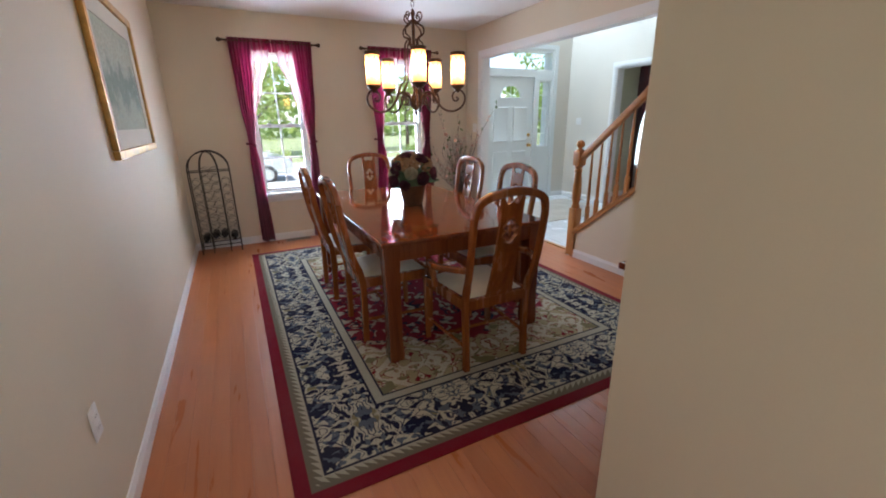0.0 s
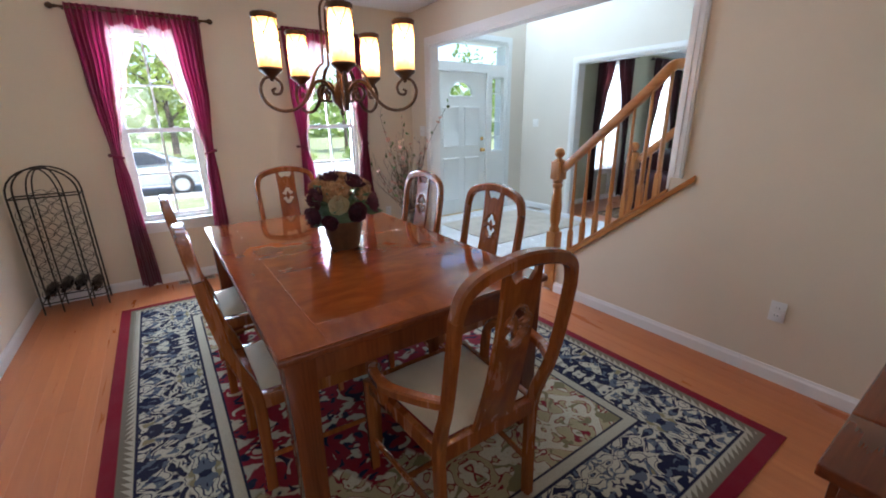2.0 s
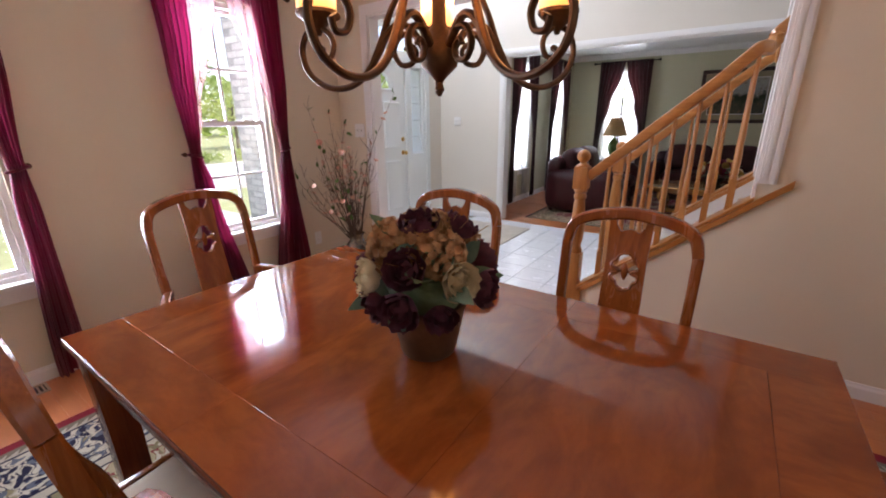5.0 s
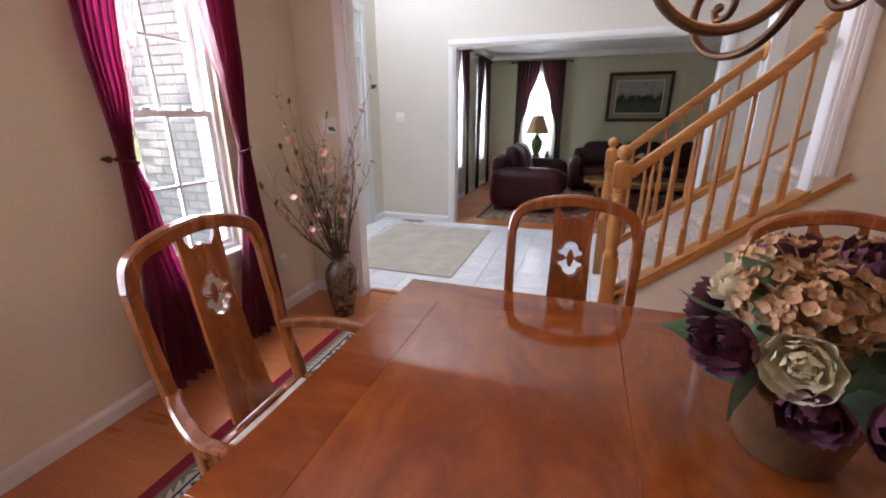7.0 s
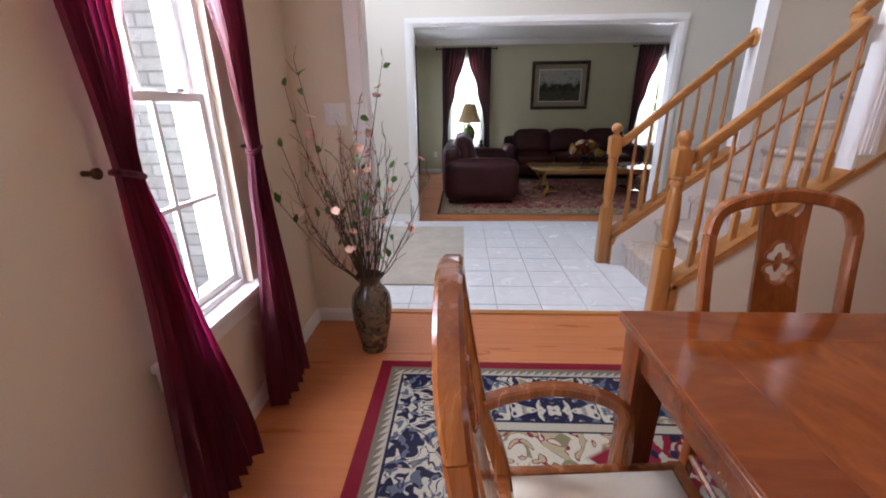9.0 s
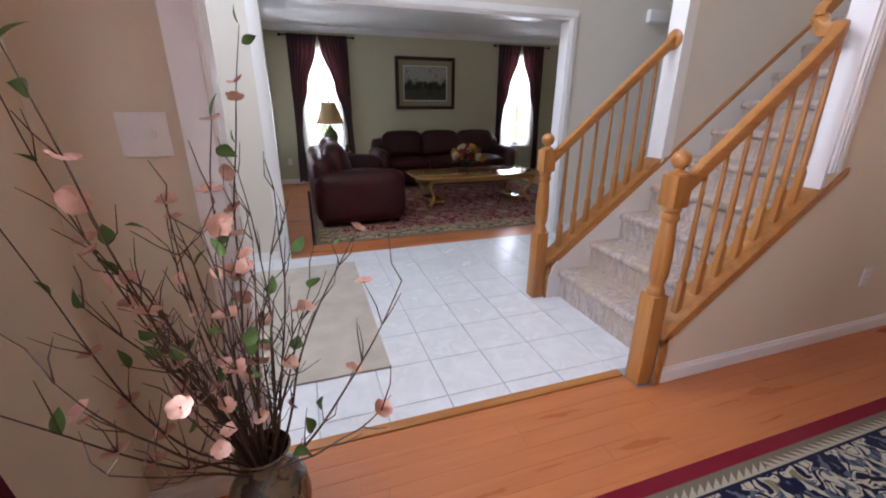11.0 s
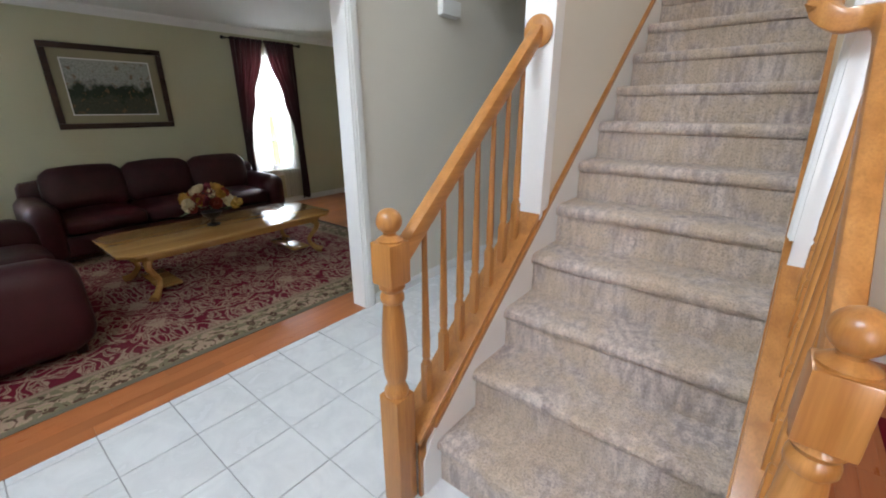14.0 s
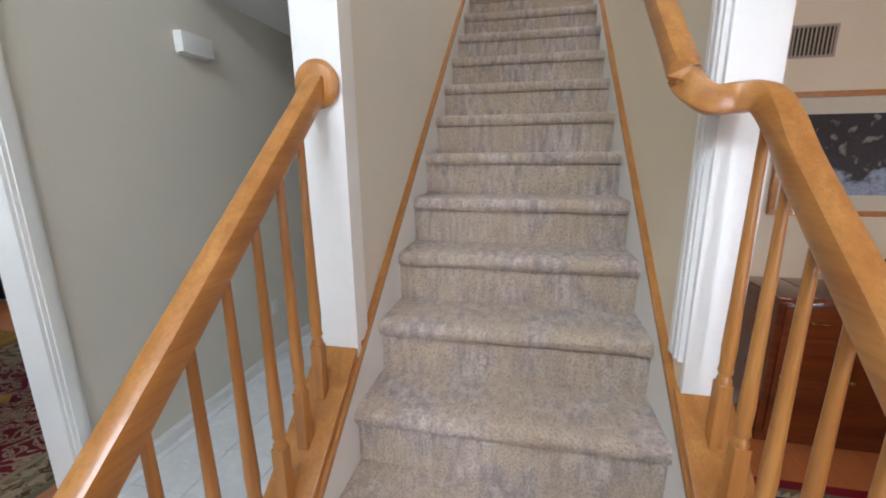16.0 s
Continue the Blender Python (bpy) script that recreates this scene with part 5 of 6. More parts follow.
def floor_vase():
    v = thing("floor_vase", pose(4.66, 6.765, 0), "mottled brown ceramic floor vase with blossoming branches", "vase")
    prof = [(0.001, 0.002), (0.068, 0.002), (0.072, 0.010), (0.070, 0.03), (0.086, 0.10), (0.104, 0.19), (0.112, 0.27), (0.104, 0.335), (0.080, 0.375), (0.058, 0.40), (0.053, 0.425),
            (0.066, 0.45), (0.074, 0.457), (0.068, 0.460), (0.048, 0.43), (0.045, 0.40), (0.001, 0.36)]
    bm = bmesh.new()
    lathe(bm, prof, 30)
    part("vase_body", bm, vase_material(), v, "glazed ceramic body")
    r = random.Random(21)
    tips, fixed = [], []
    for k in range(40):
        if k < 6:
            az, tilt, ln = radians(r.uniform(110, 235)), radians(r.uniform(22, 52)), r.uniform(0.45, 0.8)
        else:
            az, tilt, ln = r.uniform(0, math.tau), radians(r.uniform(2, 17)), r.uniform(0.35, 0.85)
        d = Vector((math.cos(az) * math.sin(tilt), math.sin(az) * math.sin(tilt), math.cos(tilt)))
        p = Vector((0.022 * math.cos(az), 0.022 * math.sin(az), 0.38))
        pts = [p]
        n = 7
        for i in range(n):
            d = (d + Vector((r.uniform(-1, 1), r.uniform(-1, 1), r.uniform(-0.4, 0.6))) * 0.12).normalized()
            p = p + d * ln / n
            if p.y > 0.39:
                p.y, d.y = 0.39, -0.05
            if p.x > 0.24:
                p.x, d.x = 0.24, -0.05
            pts.append(p.copy())
        if 20 <= k < 20 + len(STEMS):
            # the long stems end at their own blossoms
            end, bow = Vector(STEMS[k - 20][0]), Vector(STEMS[k - 20][1])
            start = Vector((0.012 * (k - 22), 0.01, 0.38))
            pts = [start + (end - start) * (i / n) + bow * math.sin(math.pi * i / n) + Vector((r.uniform(-1, 1), r.uniform(-1, 1), 0)) * 0.010 * (0 < i < n) for i in range(n + 1)]
        bm = bmesh.new()
        tube(bm, smooth_path(pts, 3), lambda u: 0.0042 * (1 - 0.72 * u), 6)
        br = part("branch", bm, TWIG, v)
        for i in range(2, n + 1):
            for _ in range(2):
                if r.random() < 0.75:
                    td = (d + Vector((r.uniform(-1, 1), r.uniform(-1, 1), r.uniform(-0.2, 1)))).normalized()
                    q1 = pts[i] + td * r.uniform(0.03, 0.07)
                    q2 = q1 + (td + Vector((r.uniform(-0.6, 0.6), r.uniform(-0.6, 0.6), 0.4))).normalized() * r.uniform(0.03, 0.07)
                    if max(q1.y, q2.y) < 0.41 and max(q1.x, q2.x) < 0.27:
                        bm = bmesh.new()
                        tube(bm, [pts[i], q1, q2], lambda u: 0.0018 * (1 - 0.6 * u), 5)
                        part("twig", bm, TWIG, br)
                        tips.append((q2, td))
        tips.append((pts[-1], d))
        tips.append((pts[-3], d))
        if 20 <= k < 20 + len(STEMS):
            for i in range(3, n + 1):
                side = Vector((r.uniform(-1, 1), r.uniform(-1, 1), r.uniform(-0.3, 0.6))).normalized()
                fixed += [(pts[i], d), (pts[i] * 0.6 + pts[i - 1] * 0.4 + side * 0.02, side)][:2 if k < 23 else 1]
    r.shuffle(tips)
    tips = fixed + tips
    for i, (p, d) in enumerate(tips[:120]):
        q = d.to_track_quat("Z", "Y").to_matrix().to_4x4()
        bm = bmesh.new()
        if i % 5 < 3:
            for k in range(5):
                petal(bm, Matrix.Translation(p) @ q @ pose(0, 0, 0, 0, 0, 72 * k) @ pose(0, 0.002, 0, -r.uniform(62, 88), 0, 0), (0.0150 if i < len(fixed) else 0.0105), (0.026 if i < len(fixed) else 0.019), 0.10, -0.15)
            part("blossom", bm, PINK, v)
        else:
            leaf(bm, Matrix.Translation(p) @ q @ pose(0, 0, 0, r.uniform(10, 60), 0, r.uniform(0, 360)), r.uniform(0.04, 0.065), 0.03)
            part("leaf", bm, LEAFG, v)


LEAFG = petal_mat("green_leaves", (0.06, 0.13, 0.025), (0.09, 0.18, 0.035))
floor_vase()

# ---------------------------------------------------------------- wine rack


def wine_rack():
    k = thing("wine_rack", pose(1.69, 7.02, 0), "black iron arched wine rack, nearly empty, on the floor", "wine rack")
    w, top, spring = 0.195, 1.115, 0.93

    def arch(half, y, crown, spring_z):
        pts = [(-half, y, 0.012), (-half, y, spring_z)]
        pts += [(-half * math.cos(a), y, spring_z + (crown - spring_z) * math.sin(a)) for a in (math.pi * i / 12 for i in range(1, 12))]
        return pts + [(half, y, spring_z), (half, y, 0.012)]
    for y in (-0.09, 0.09):
        bm = bmesh.new()
        tube(bm, arch(w, y, top, spring), 0.0062, 8, up=(0, 1, 0))
        part("outer_arch", bm, RACK, k)
        bm = bmesh.new()
        tube(bm, arch(0.085, y, top - 0.005, 0.90), 0.0052, 8, up=(0, 1, 0))
        part("inner_arch", bm, RACK, k)
    for z in (0.10, 0.905):
        for y in (-0.09, 0.09):
            bm = bmesh.new()
            tube(bm, [(-w, y, z), (w, y, z)], 0.005, 6)
            part("crossbar", bm, RACK, k)
        for x in (-w, w, -0.085, 0.085):
            bm = bmesh.new()
            tube(bm, [(x, -0.09, z), (x, 0.09, z)], 0.005, 6)
            part("side_bar", bm, RACK, k)
    first = None
    for row in range(9):
        for col in range(4):
            x = (-0.140, -0.043, 0.043, 0.140)[col]
            z = 0.17 + row * 0.088 + (0.03 if col in (1, 2) else 0.0)
            if col in (0, 3) and row > 7:
                continue
            for y in (-0.085, 0.085):
                if first is None:
                    bm = bmesh.new()
                    tube(bm, [(0.040 * math.cos(a), 0, 0.040 * math.sin(a)) for a in (math.tau * i / 18 for i in range(19))], 0.0020, 5, up=(0, 1, 0))
                    first = part("bottle_ring", bm, RACK, k, m=pose(x, y, z))
                else:
                    again(first, pose(x, y, z))
    for x, z in ((-0.043, 0.20), (0.043, 0.20), (0.14, 0.17), (-0.14, 0.17)):
        bm = bmesh.new()
        lathe(bm, [(0.001, 0.0), (0.034, 0.002), (0.036, 0.02), (0.036, 0.17), (0.030, 0.20), (0.014, 0.225), (0.013, 0.285), (0.015, 0.29), (0.015, 0.30), (0.001, 0.301)], 16)
        single("wine_bottle", bm, BOTTLE, "dark glass wine bottle lying in the iron rack", "bottle", pose(1.69 + x, 7.165, z, 90), "wine bottles")


RACK = mat("brown_black_iron", (0.040, 0.032, 0.028), 0.5, 0.4, var=0.3, big=14, fine=120, bump=0.2, dist=0.001)
BOTTLE = mat("dark_bottle_glass", (0.012, 0.010, 0.010), 0.12, var=0.3, bump=0.0)
wine_rack()

# ---------------------------------------------------------------- pictures


def landscape(name, sky_c, tree_c, ground_c, accent, w, h, seed):
    """A painted landscape: sky, tree masses, ground and highlights, softened by brush strokes."""
    n = Nodes(name)
    s = n.add("ShaderNodeSeparateXYZ")
    n.put(s.inputs[0], n.co)
    v = n.math("DIVIDE", n.math("ADD", s.outputs[2], h / 2), h)
    u = n.vec((1, 1, 1), (seed, 0, seed * 0.7))
    a, b, f = n.noise(5 / w, 4, u), n.noise(14 / w, 5, u), n.noise(60 / w, 3, u)
    vv = n.math("ADD", v, n.math("MULTIPLY", n.math("SUBTRACT", a, 0.5), 0.75))
    vv = n.math("ADD", vv, n.math("MULTIPLY", n.math("SUBTRACT", b, 0.5), 0.35))
    c = n.mix(n.ramp(vv, 0.50, 0.64), tree_c, sky_c)
    c = n.mix(n.ramp(vv, 0.34, 0.24), c, ground_c)
    c = n.mix(n.ramp(b, 0.58, 0.66, 0, 0.8), c, accent)
    c = n.mix(n.ramp(f, 0.4, 0.7, 0, 0.4), c, shade(tree_c, 0.6))
    n.bump(f, 0.2, 0.002)
    return n.done(c, 0.75, Specular_IOR_Level=0.15)


def picture(name, m, w, h, border, frame_mat, mat_w, mat_mat, art, label, depth=0.03, slip=None):
    """A framed picture; local x along the wall, y into the wall."""
    p = thing(name, m, label, "picture")
    for bx in ((-w / 2, w / 2, h / 2 - border, h / 2), (-w / 2, w / 2, -h / 2, -h / 2 + border)):
        part("frame_rail", rbox(bx[0], bx[1], -depth, 0, bx[2], bx[3], 0.007), frame_mat, p)
    for s in (-1, 1):
        a, b = sorted((s * w / 2, s * (w / 2 - border)))
        part("frame_stile", rbox(a, b, -depth, 0, -h / 2 + border + 0.0005, h / 2 - border - 0.0005, 0.007), frame_mat, p)
    bm = bmesh.new()
    iw, ih = w / 2 - border, h / 2 - border
    for x0, x1, z0, z1 in ((-iw, iw, ih - mat_w, ih), (-iw, iw, -ih, -ih + mat_w), (-iw, -iw + mat_w, -ih + mat_w, ih - mat_w), (iw - mat_w, iw, -ih + mat_w, ih - mat_w)):
        box(bm, x0, x1, -0.014, -0.006, z0, z1)
    part("mount", bm, mat_mat, p, soft=False)
    if slip:
        bm = bmesh.new()
        a, b, t = iw - mat_w, ih - mat_w, 0.012
        for x0, x1, z0, z1 in ((-a, a, b - t, b), (-a, a, -b, -b + t), (-a, -a + t, -b + t, b - t), (a - t, a, -b + t, b - t)):
            box(bm, x0, x1, -0.013, -0.008, z0, z1)
        part("slip", bm, slip, p, soft=False)
    bm = bmesh.new()
    box(bm, -iw + mat_w, iw - mat_w, -0.010, -0.006, -ih + mat_w, ih - mat_w)
    part("artwork", bm, art, p, soft=False)
    return p


MOUNT = mat("cream_mount", (0.58, 0.55, 0.45), 0.8, var=0.05)
MOUNT2 = mat("olive_mount", (0.30, 0.27, 0.17), 0.8, var=0.08)
WHITEM = mat("white_mount", (0.75, 0.74, 0.70), 0.8, var=0.03)
ART1 = landscape("faded_green_print", (0.40, 0.42, 0.32), (0.20, 0.25, 0.19), (0.36, 0.38, 0.28), (0.30, 0.36, 0.29), 0.9, 0.6, 3.0)
ART2 = landscape("village_print", (0.40, 0.41, 0.37), (0.045, 0.055, 0.035), (0.09, 0.09, 0.065), (0.24, 0.15, 0.08), 0.8, 0.5, 8.0)
ART3 = landscape("winter_print", (0.05, 0.045, 0.05), (0.06, 0.055, 0.06), (0.32, 0.38, 0.50), (0.30, 0.28, 0.24), 0.8, 0.5, 5.0)
picture("framed_picture", pose(XL + 0.001, 5.13, 1.64, 0, 0, 90), 1.18, 0.85, 0.045, GOLD, 0.10, MOUNT, ART1, "gilt framed faded landscape print on the beige wall")
picture("framed_picture", pose(XF - 0.001, 4.35, 1.69, 0, 0, -90), 1.11, 0.88, 0.06, DARKWOOD, 0.085, MOUNT2, ART2, "dark framed village landscape above the leather sofa", 0.035, WHITEM)
picture("framed_picture", pose(3.62, YB + 0.001, 1.56, 0, 0, 180), 1.08, 0.66, 0.03, OAKY, 0.085, MOUNT, ART3, "winter woodland print above the sideboard", 0.03)

# ---------------------------------------------------------------- sideboard and small fixtures


def sideboard():
    x0, x1, y0, y1, z = 3.20, 4.24, YB + 0.016, 2.955, 0.862
    s = thing("sideboard", pose((x0 + x1) / 2, y0, 0), "polished mahogany sideboard with drop-leaf top on the wooden floor", "sideboard")
    w, d = (x1 - x0) / 2, y1 - y0
    part("body", rbox(-w + 0.025, w - 0.025, 0.0, d - 0.03, 0.06, z - 0.028, 0.004), BUFFET, s)
    part("plinth", rbox(-w + 0.04, w - 0.04, 0.01, d - 0.05, 0.0, 0.06, 0.003), BUFFET, s)
    for a, b in ((-w, -w + 0.20), (-w + 0.203, w - 0.203), (w - 0.20, w)):
        part("top_board", rbox(a, b, 0.0, d, z - 0.025, z, 0.005, 3), BUFFET, s)
    for k in range(3):
        a = -w + 0.05 + k * (2 * w - 0.1) / 3
        b = a + (2 * w - 0.1) / 3 - 0.008
        dr = part("drawer", rbox(a, b, d - 0.031, d - 0.016, z - 0.20, z - 0.045, 0.004), BUFFET, s)
        bm = bmesh.new()
        tube(bm, smooth_path([((a + b) / 2 - 0.04, d - 0.016, z - 0.12), ((a + b) / 2 - 0.03, d + 0.004, z - 0.13), ((a + b) / 2 + 0.03, d + 0.004, z - 0.13), ((a + b) / 2 + 0.04, d - 0.016, z - 0.12)], 4), 0.004, 6)
        part("handle", bm, BRASS, dr, "brass bail handle")
        do = part("door", rbox(a, b, d - 0.031, d - 0.016, 0.09, z - 0.21, 0.005), BUFFET, s)
        bm = bmesh.new()
        lathe(bm, [(0.006, 0), (0.006, 0.012), (0.014, 0.018), (0.010, 0.026)], 12, pose(b - 0.03, d - 0.016, 0.42, -90))
        part("handle", bm, BRASS, do, "brass knob")
    return s


sideboard()
bm = bmesh.new()
for px, py, pz, rx, rz in ((0, 0, 0.03, 0.085, 0.030), (-0.03, 0.01, 0.085, 0.038, 0.062), (-0.04, 0.0, 0.155, 0.030, 0.036), (0.045, 0.0, 0.10, 0.026, 0.085), (0.06, 0.0, 0.185, 0.022, 0.03), (0.0, 0.01, 0.12, 0.05, 0.02)):
    mm = pose(px, py, pz) @ Matrix.Diagonal((rx, rx * 0.7, rz, 1))
    bmesh.ops.create_icosphere(bm, subdivisions=3, radius=1.0, matrix=mm)
for v in bm.verts:
    v.co += Vector((1, 1, 1)) * 0.006 * noise.noise(v.co * 40)
    v.co.z = max(v.co.z, 0.0)
single("statuette", bm, BLACK, "small dark cast statuette standing on the sideboard", "statuette", pose(3.74, 2.80, 0.862))


def wall_plate(name, m, label, kind_):
    """A white cover plate; local x along the wall, y into the wall."""
    p = thing(name, m, label, "outlet" if kind_ == "outlet" else "switch")
    w = 0.035 if kind_ == "outlet" else 0.058
    part("cover_plate", rbox(-w, w, -0.006, 0, -0.057, 0.057, 0.003), PLASTIC, p)
    if kind_ == "outlet":
        for z in (-0.021, 0.021):
            so = part("socket", rbox(-0.017, 0.017, -0.0085, -0.005, z - 0.014, z + 0.014, 0.003), PLASTIC, p)
            for x in (-0.007, 0.007):
                # slots are solid dark pieces, coloured like the shade in a hole
                part("slot", rbox(x - 0.0012, x + 0.0012, -0.0092, -0.008, z - 0.003, z + 0.006, 0.0003, 1), DARK, so)
    else:
        for x in (-0.023, 0.023):
            part("toggle", rbox(x - 0.005, x + 0.005, -0.018, -0.005, -0.010, 0.012, 0.002), PLASTIC, p)


wall_plate("wall_outlet", pose(XE - 0.001, 3.466, 0.40, 0, 0, -90), "white duplex outlet on the beige wall", "outlet")
wall_plate("wall_outlet", pose(XL + 0.001, 3.45, 0.46, 0, 0, 90), "white duplex outlet on the beige wall", "outlet")
wall_plate("wall_outlet", pose(XW - 0.001, 2.535, 0.42, 0, 0, -90), "white duplex outlet on the hall wall", "outlet")
wall_plate("light_switch", pose(XE - 0.001, 6.965, 1.28, 0, 0, -90), "white double toggle switch beside the foyer opening", "switch")
wall_plate("wall_outlet", pose(4.60, YF - 0.001, 0.362), "white duplex outlet under the front window", "outlet")
wall_plate("wall_outlet", pose(XF - 0.001, 6.81, 0.385, 0, 0, -90), "white duplex outlet on the sage wall", "outlet")
wall_plate("light_switch", pose(XW - 0.001, 7.53, 1.335, 0, 0, -90), "white double toggle switch beside the front door", "switch")
ch = thing("door_chime", pose(XW, 3.03, 2.20, 0, 0, -90), "white door chime box on the hall wall", "chime")
part("chime_cover", rbox(-0.115, 0.115, -0.055, 0, -0.055, 0.055, 0.006), PLASTIC, ch)
part("chime_base", rbox(-0.108, 0.108, -0.020, -0.001, -0.062, -0.0555, 0.002), PLASTIC, ch)


def vent(name, m, w, d, label, slats=9):
    v = thing(name, m, label, "vent")
    bm = bmesh.new()
    t = 0.012
    for x0, x1, y0, y1 in ((-w, w, d - t, d), (-w, w, -d, -d + t), (-w, -w + t, -d + t, d - t), (w - t, w, -d + t, d - t)):
        box(bm, x0, x1, y0, y1, 0.0, 0.005)
    part("vent_frame", bm, VENTM, v, soft=False)
    # dark sheet below the slats, painting the shade of the duct
    bm = bmesh.new()
    box(bm, -w + t, w - t, -d + t, d - t, 0.0002, 0.0008)
    part("vent_backing", bm, DARK, v, soft=False)
    for k in range(slats):
        x = -w + t + (k + 0.5) * (2 * w - 2 * t) / slats
        bm = bmesh.new()
        box(bm, x - 0.004, x + 0.004, -d + t, d - t, 0.001, 0.004)
        part("slat", bm, VENTM, v, soft=False)


VENTM = mat("tan_metal_vent", (0.38, 0.33, 0.27), 0.5, 0.3, var=0.1)
vent("floor_vent", pose(7.33, 7.34, 0.0035, 0, 0, 90), 0.15, 0.055, "metal floor vent in the foyer tiles", 14)
vent("floor_vent", pose(2.52, 7.11, 0.0035), 0.15, 0.055, "metal floor vent below the window", 14)
vent("floor_vent", pose(10.17, 6.95, 0.0035), 0.15, 0.055, "metal floor vent below the living room window", 14)
vent("wall_vent", pose(4.08, YB + 0.001, 2.14, -90), 0.11, 0.08, "metal return vent high on the beige wall", 10)

# ---------------------------------------------------------------- living room


def pad(x0, x1, y0, y1, z0, z1, r, puff=0.02, m=None):
    """A stuffed cushion: a rounded block, puffed out and slightly uneven."""
    bm = bmesh.new()
    n = 8
    c = Vector(((x0 + x1) / 2, (y0 + y1) / 2, (z0 + z1) / 2))
    h = Vector(((x1 - x0) / 2, (y1 - y0) / 2, (z1 - z0) / 2))
    bmesh.ops.create_cube(bm, size=2.0)
    bmesh.ops.subdivide_edges(bm, edges=list(bm.edges), cuts=n, use_grid_fill=True)
    for v in bm.verts:
        p = v.co.copy()
        q = Vector([max(-1 + r / h[i], min(1 - r / h[i], p[i])) * h[i] for i in range(3)])
        d = Vector([p[i] * h[i] for i in range(3)]) - q
        q = q + (d.normalized() * r if d.length > 1e-6 else d)
        for i in range(3):
            others = [p[j] for j in range(3) if j != i]
            q[i] += puff * p[i] * (1 - others[0] ** 2) * (1 - others[1] ** 2) if abs(p[i]) > 0.99 else 0
        q += Vector((1, 1, 1)) * 0.006 * noise.noise(q * 6 + c * 3)
        v.co = (m @ (c + q)) if m is not None else c + q
    return bm


def sofa(m, w, seats, label):
    """Local x along its width, facing -y; the back at y = 0.95."""
    s = thing("sofa" if seats > 2 else "loveseat", m, label, "sofa")
    h = w / 2
    part("base", pad(-h + 0.10, h - 0.10, 0.08, 0.90, 0.07, 0.30, 0.04, 0.0), LEATHER, s)
    for q in (-1, 1):
        a, b = sorted((q * h, q * (h - 0.25)))
        part("arm", pad(a, b, 0.02, 0.92, 0.05, 0.62, 0.11, 0.012), LEATHER, s)
    part("back", pad(-h + 0.06, h - 0.06, 0.72, 0.95, 0.10, 0.78, 0.10, 0.01), LEATHER, s)
    sw = (w - 0.48) / seats
    for k in range(seats):
        x = -h + 0.24 + k * sw
        part("seat_cushion", pad(x + 0.004, x + sw - 0.004, 0.03, 0.74, 0.29, 0.46, 0.06, 0.025), LEATHER, s)
        part("back_cushion", pad(x + 0.004, x + sw - 0.004, -0.10, 0.12, -0.22, 0.22, 0.085, 0.03, pose(0, 0.66, 0.66, -14)), LEATHER, s)
    for x in (-h + 0.12, h - 0.12):
        for y in (0.10, 0.85):
            bm = bmesh.new()
            lathe(bm, [(0.025, 0.012), (0.03, 0.05), (0.03, 0.09)], 10, pose(x, y, 0))
            part("foot", bm, DARKWOOD, s)
    return s


sofa(pose(9.08, 5.46, 0) @ Matrix.Diagonal((1.06, 1.13, 1.03, 1)), 1.60, 2, "burgundy leather loveseat with rolled arms on the red rug")
sofa(pose(10.27, 4.20, 0, 0, 0, -90), 2.55, 3, "burgundy leather three-seat sofa against the sage wall")


def coffee_table():
    t = thing("coffee_table", pose(9.16, 4.25, 0.011), "honey wood coffee table with shaped legs on the red rug", "table")
    hw, hl, z = 0.42, 0.95, 0.42
    c = 0.10
    outline = [(-hw + c, -hl), (hw - c, -hl), (hw, -hl + c), (hw, hl - c), (hw - c, hl), (-hw + c, hl), (-hw, hl - c), (-hw, -hl + c)]
    bm = bmesh.new()
    prism(bm, outline, z - 0.028, z, "z")
    part("top", bevel(bm, 0.008, 3), CTOP, t)
    bm = bmesh.new()
    prism(bm, [(x * 0.84, y * 0.90) for x, y in outline], z - 0.085, z - 0.028, "z")
    part("apron", bevel(bm, 0.004), CTOP, t)
    for s in (-1, 1):
        bm = bmesh.new()
        prism(bm, [(-0.24, s * 0.62 - 0.09), (0.24, s * 0.62 - 0.09), (0.24, s * 0.62 + 0.09), (-0.24, s * 0.62 + 0.09)], 0.045, 0.065, "z")
        part("lower_shelf", bevel(bm, 0.005), CTOP, t)
        for q in (-1, 1):
            bm = bmesh.new()
            tube(bm, smooth_path([(q * 0.30, s * 0.74, z - 0.06), (q * 0.33, s * 0.77, 0.28), (q * 0.27, s * 0.70, 0.14), (q * 0.30, s * 0.74, 0.05), (q * 0.35, s * 0.79, 0.012)], 5), lambda u: 0.040 - 0.018 * math.sin(math.pi * u), 8)
            part("leg", bm, CTOP, t)


CTOP = wood("golden_oak_table", (0.50, 0.28, 0.085), (0.36, 0.17, 0.045), 0.14, 1, 0.8, 0.1, 0.02, 0.5)
coffee_table()


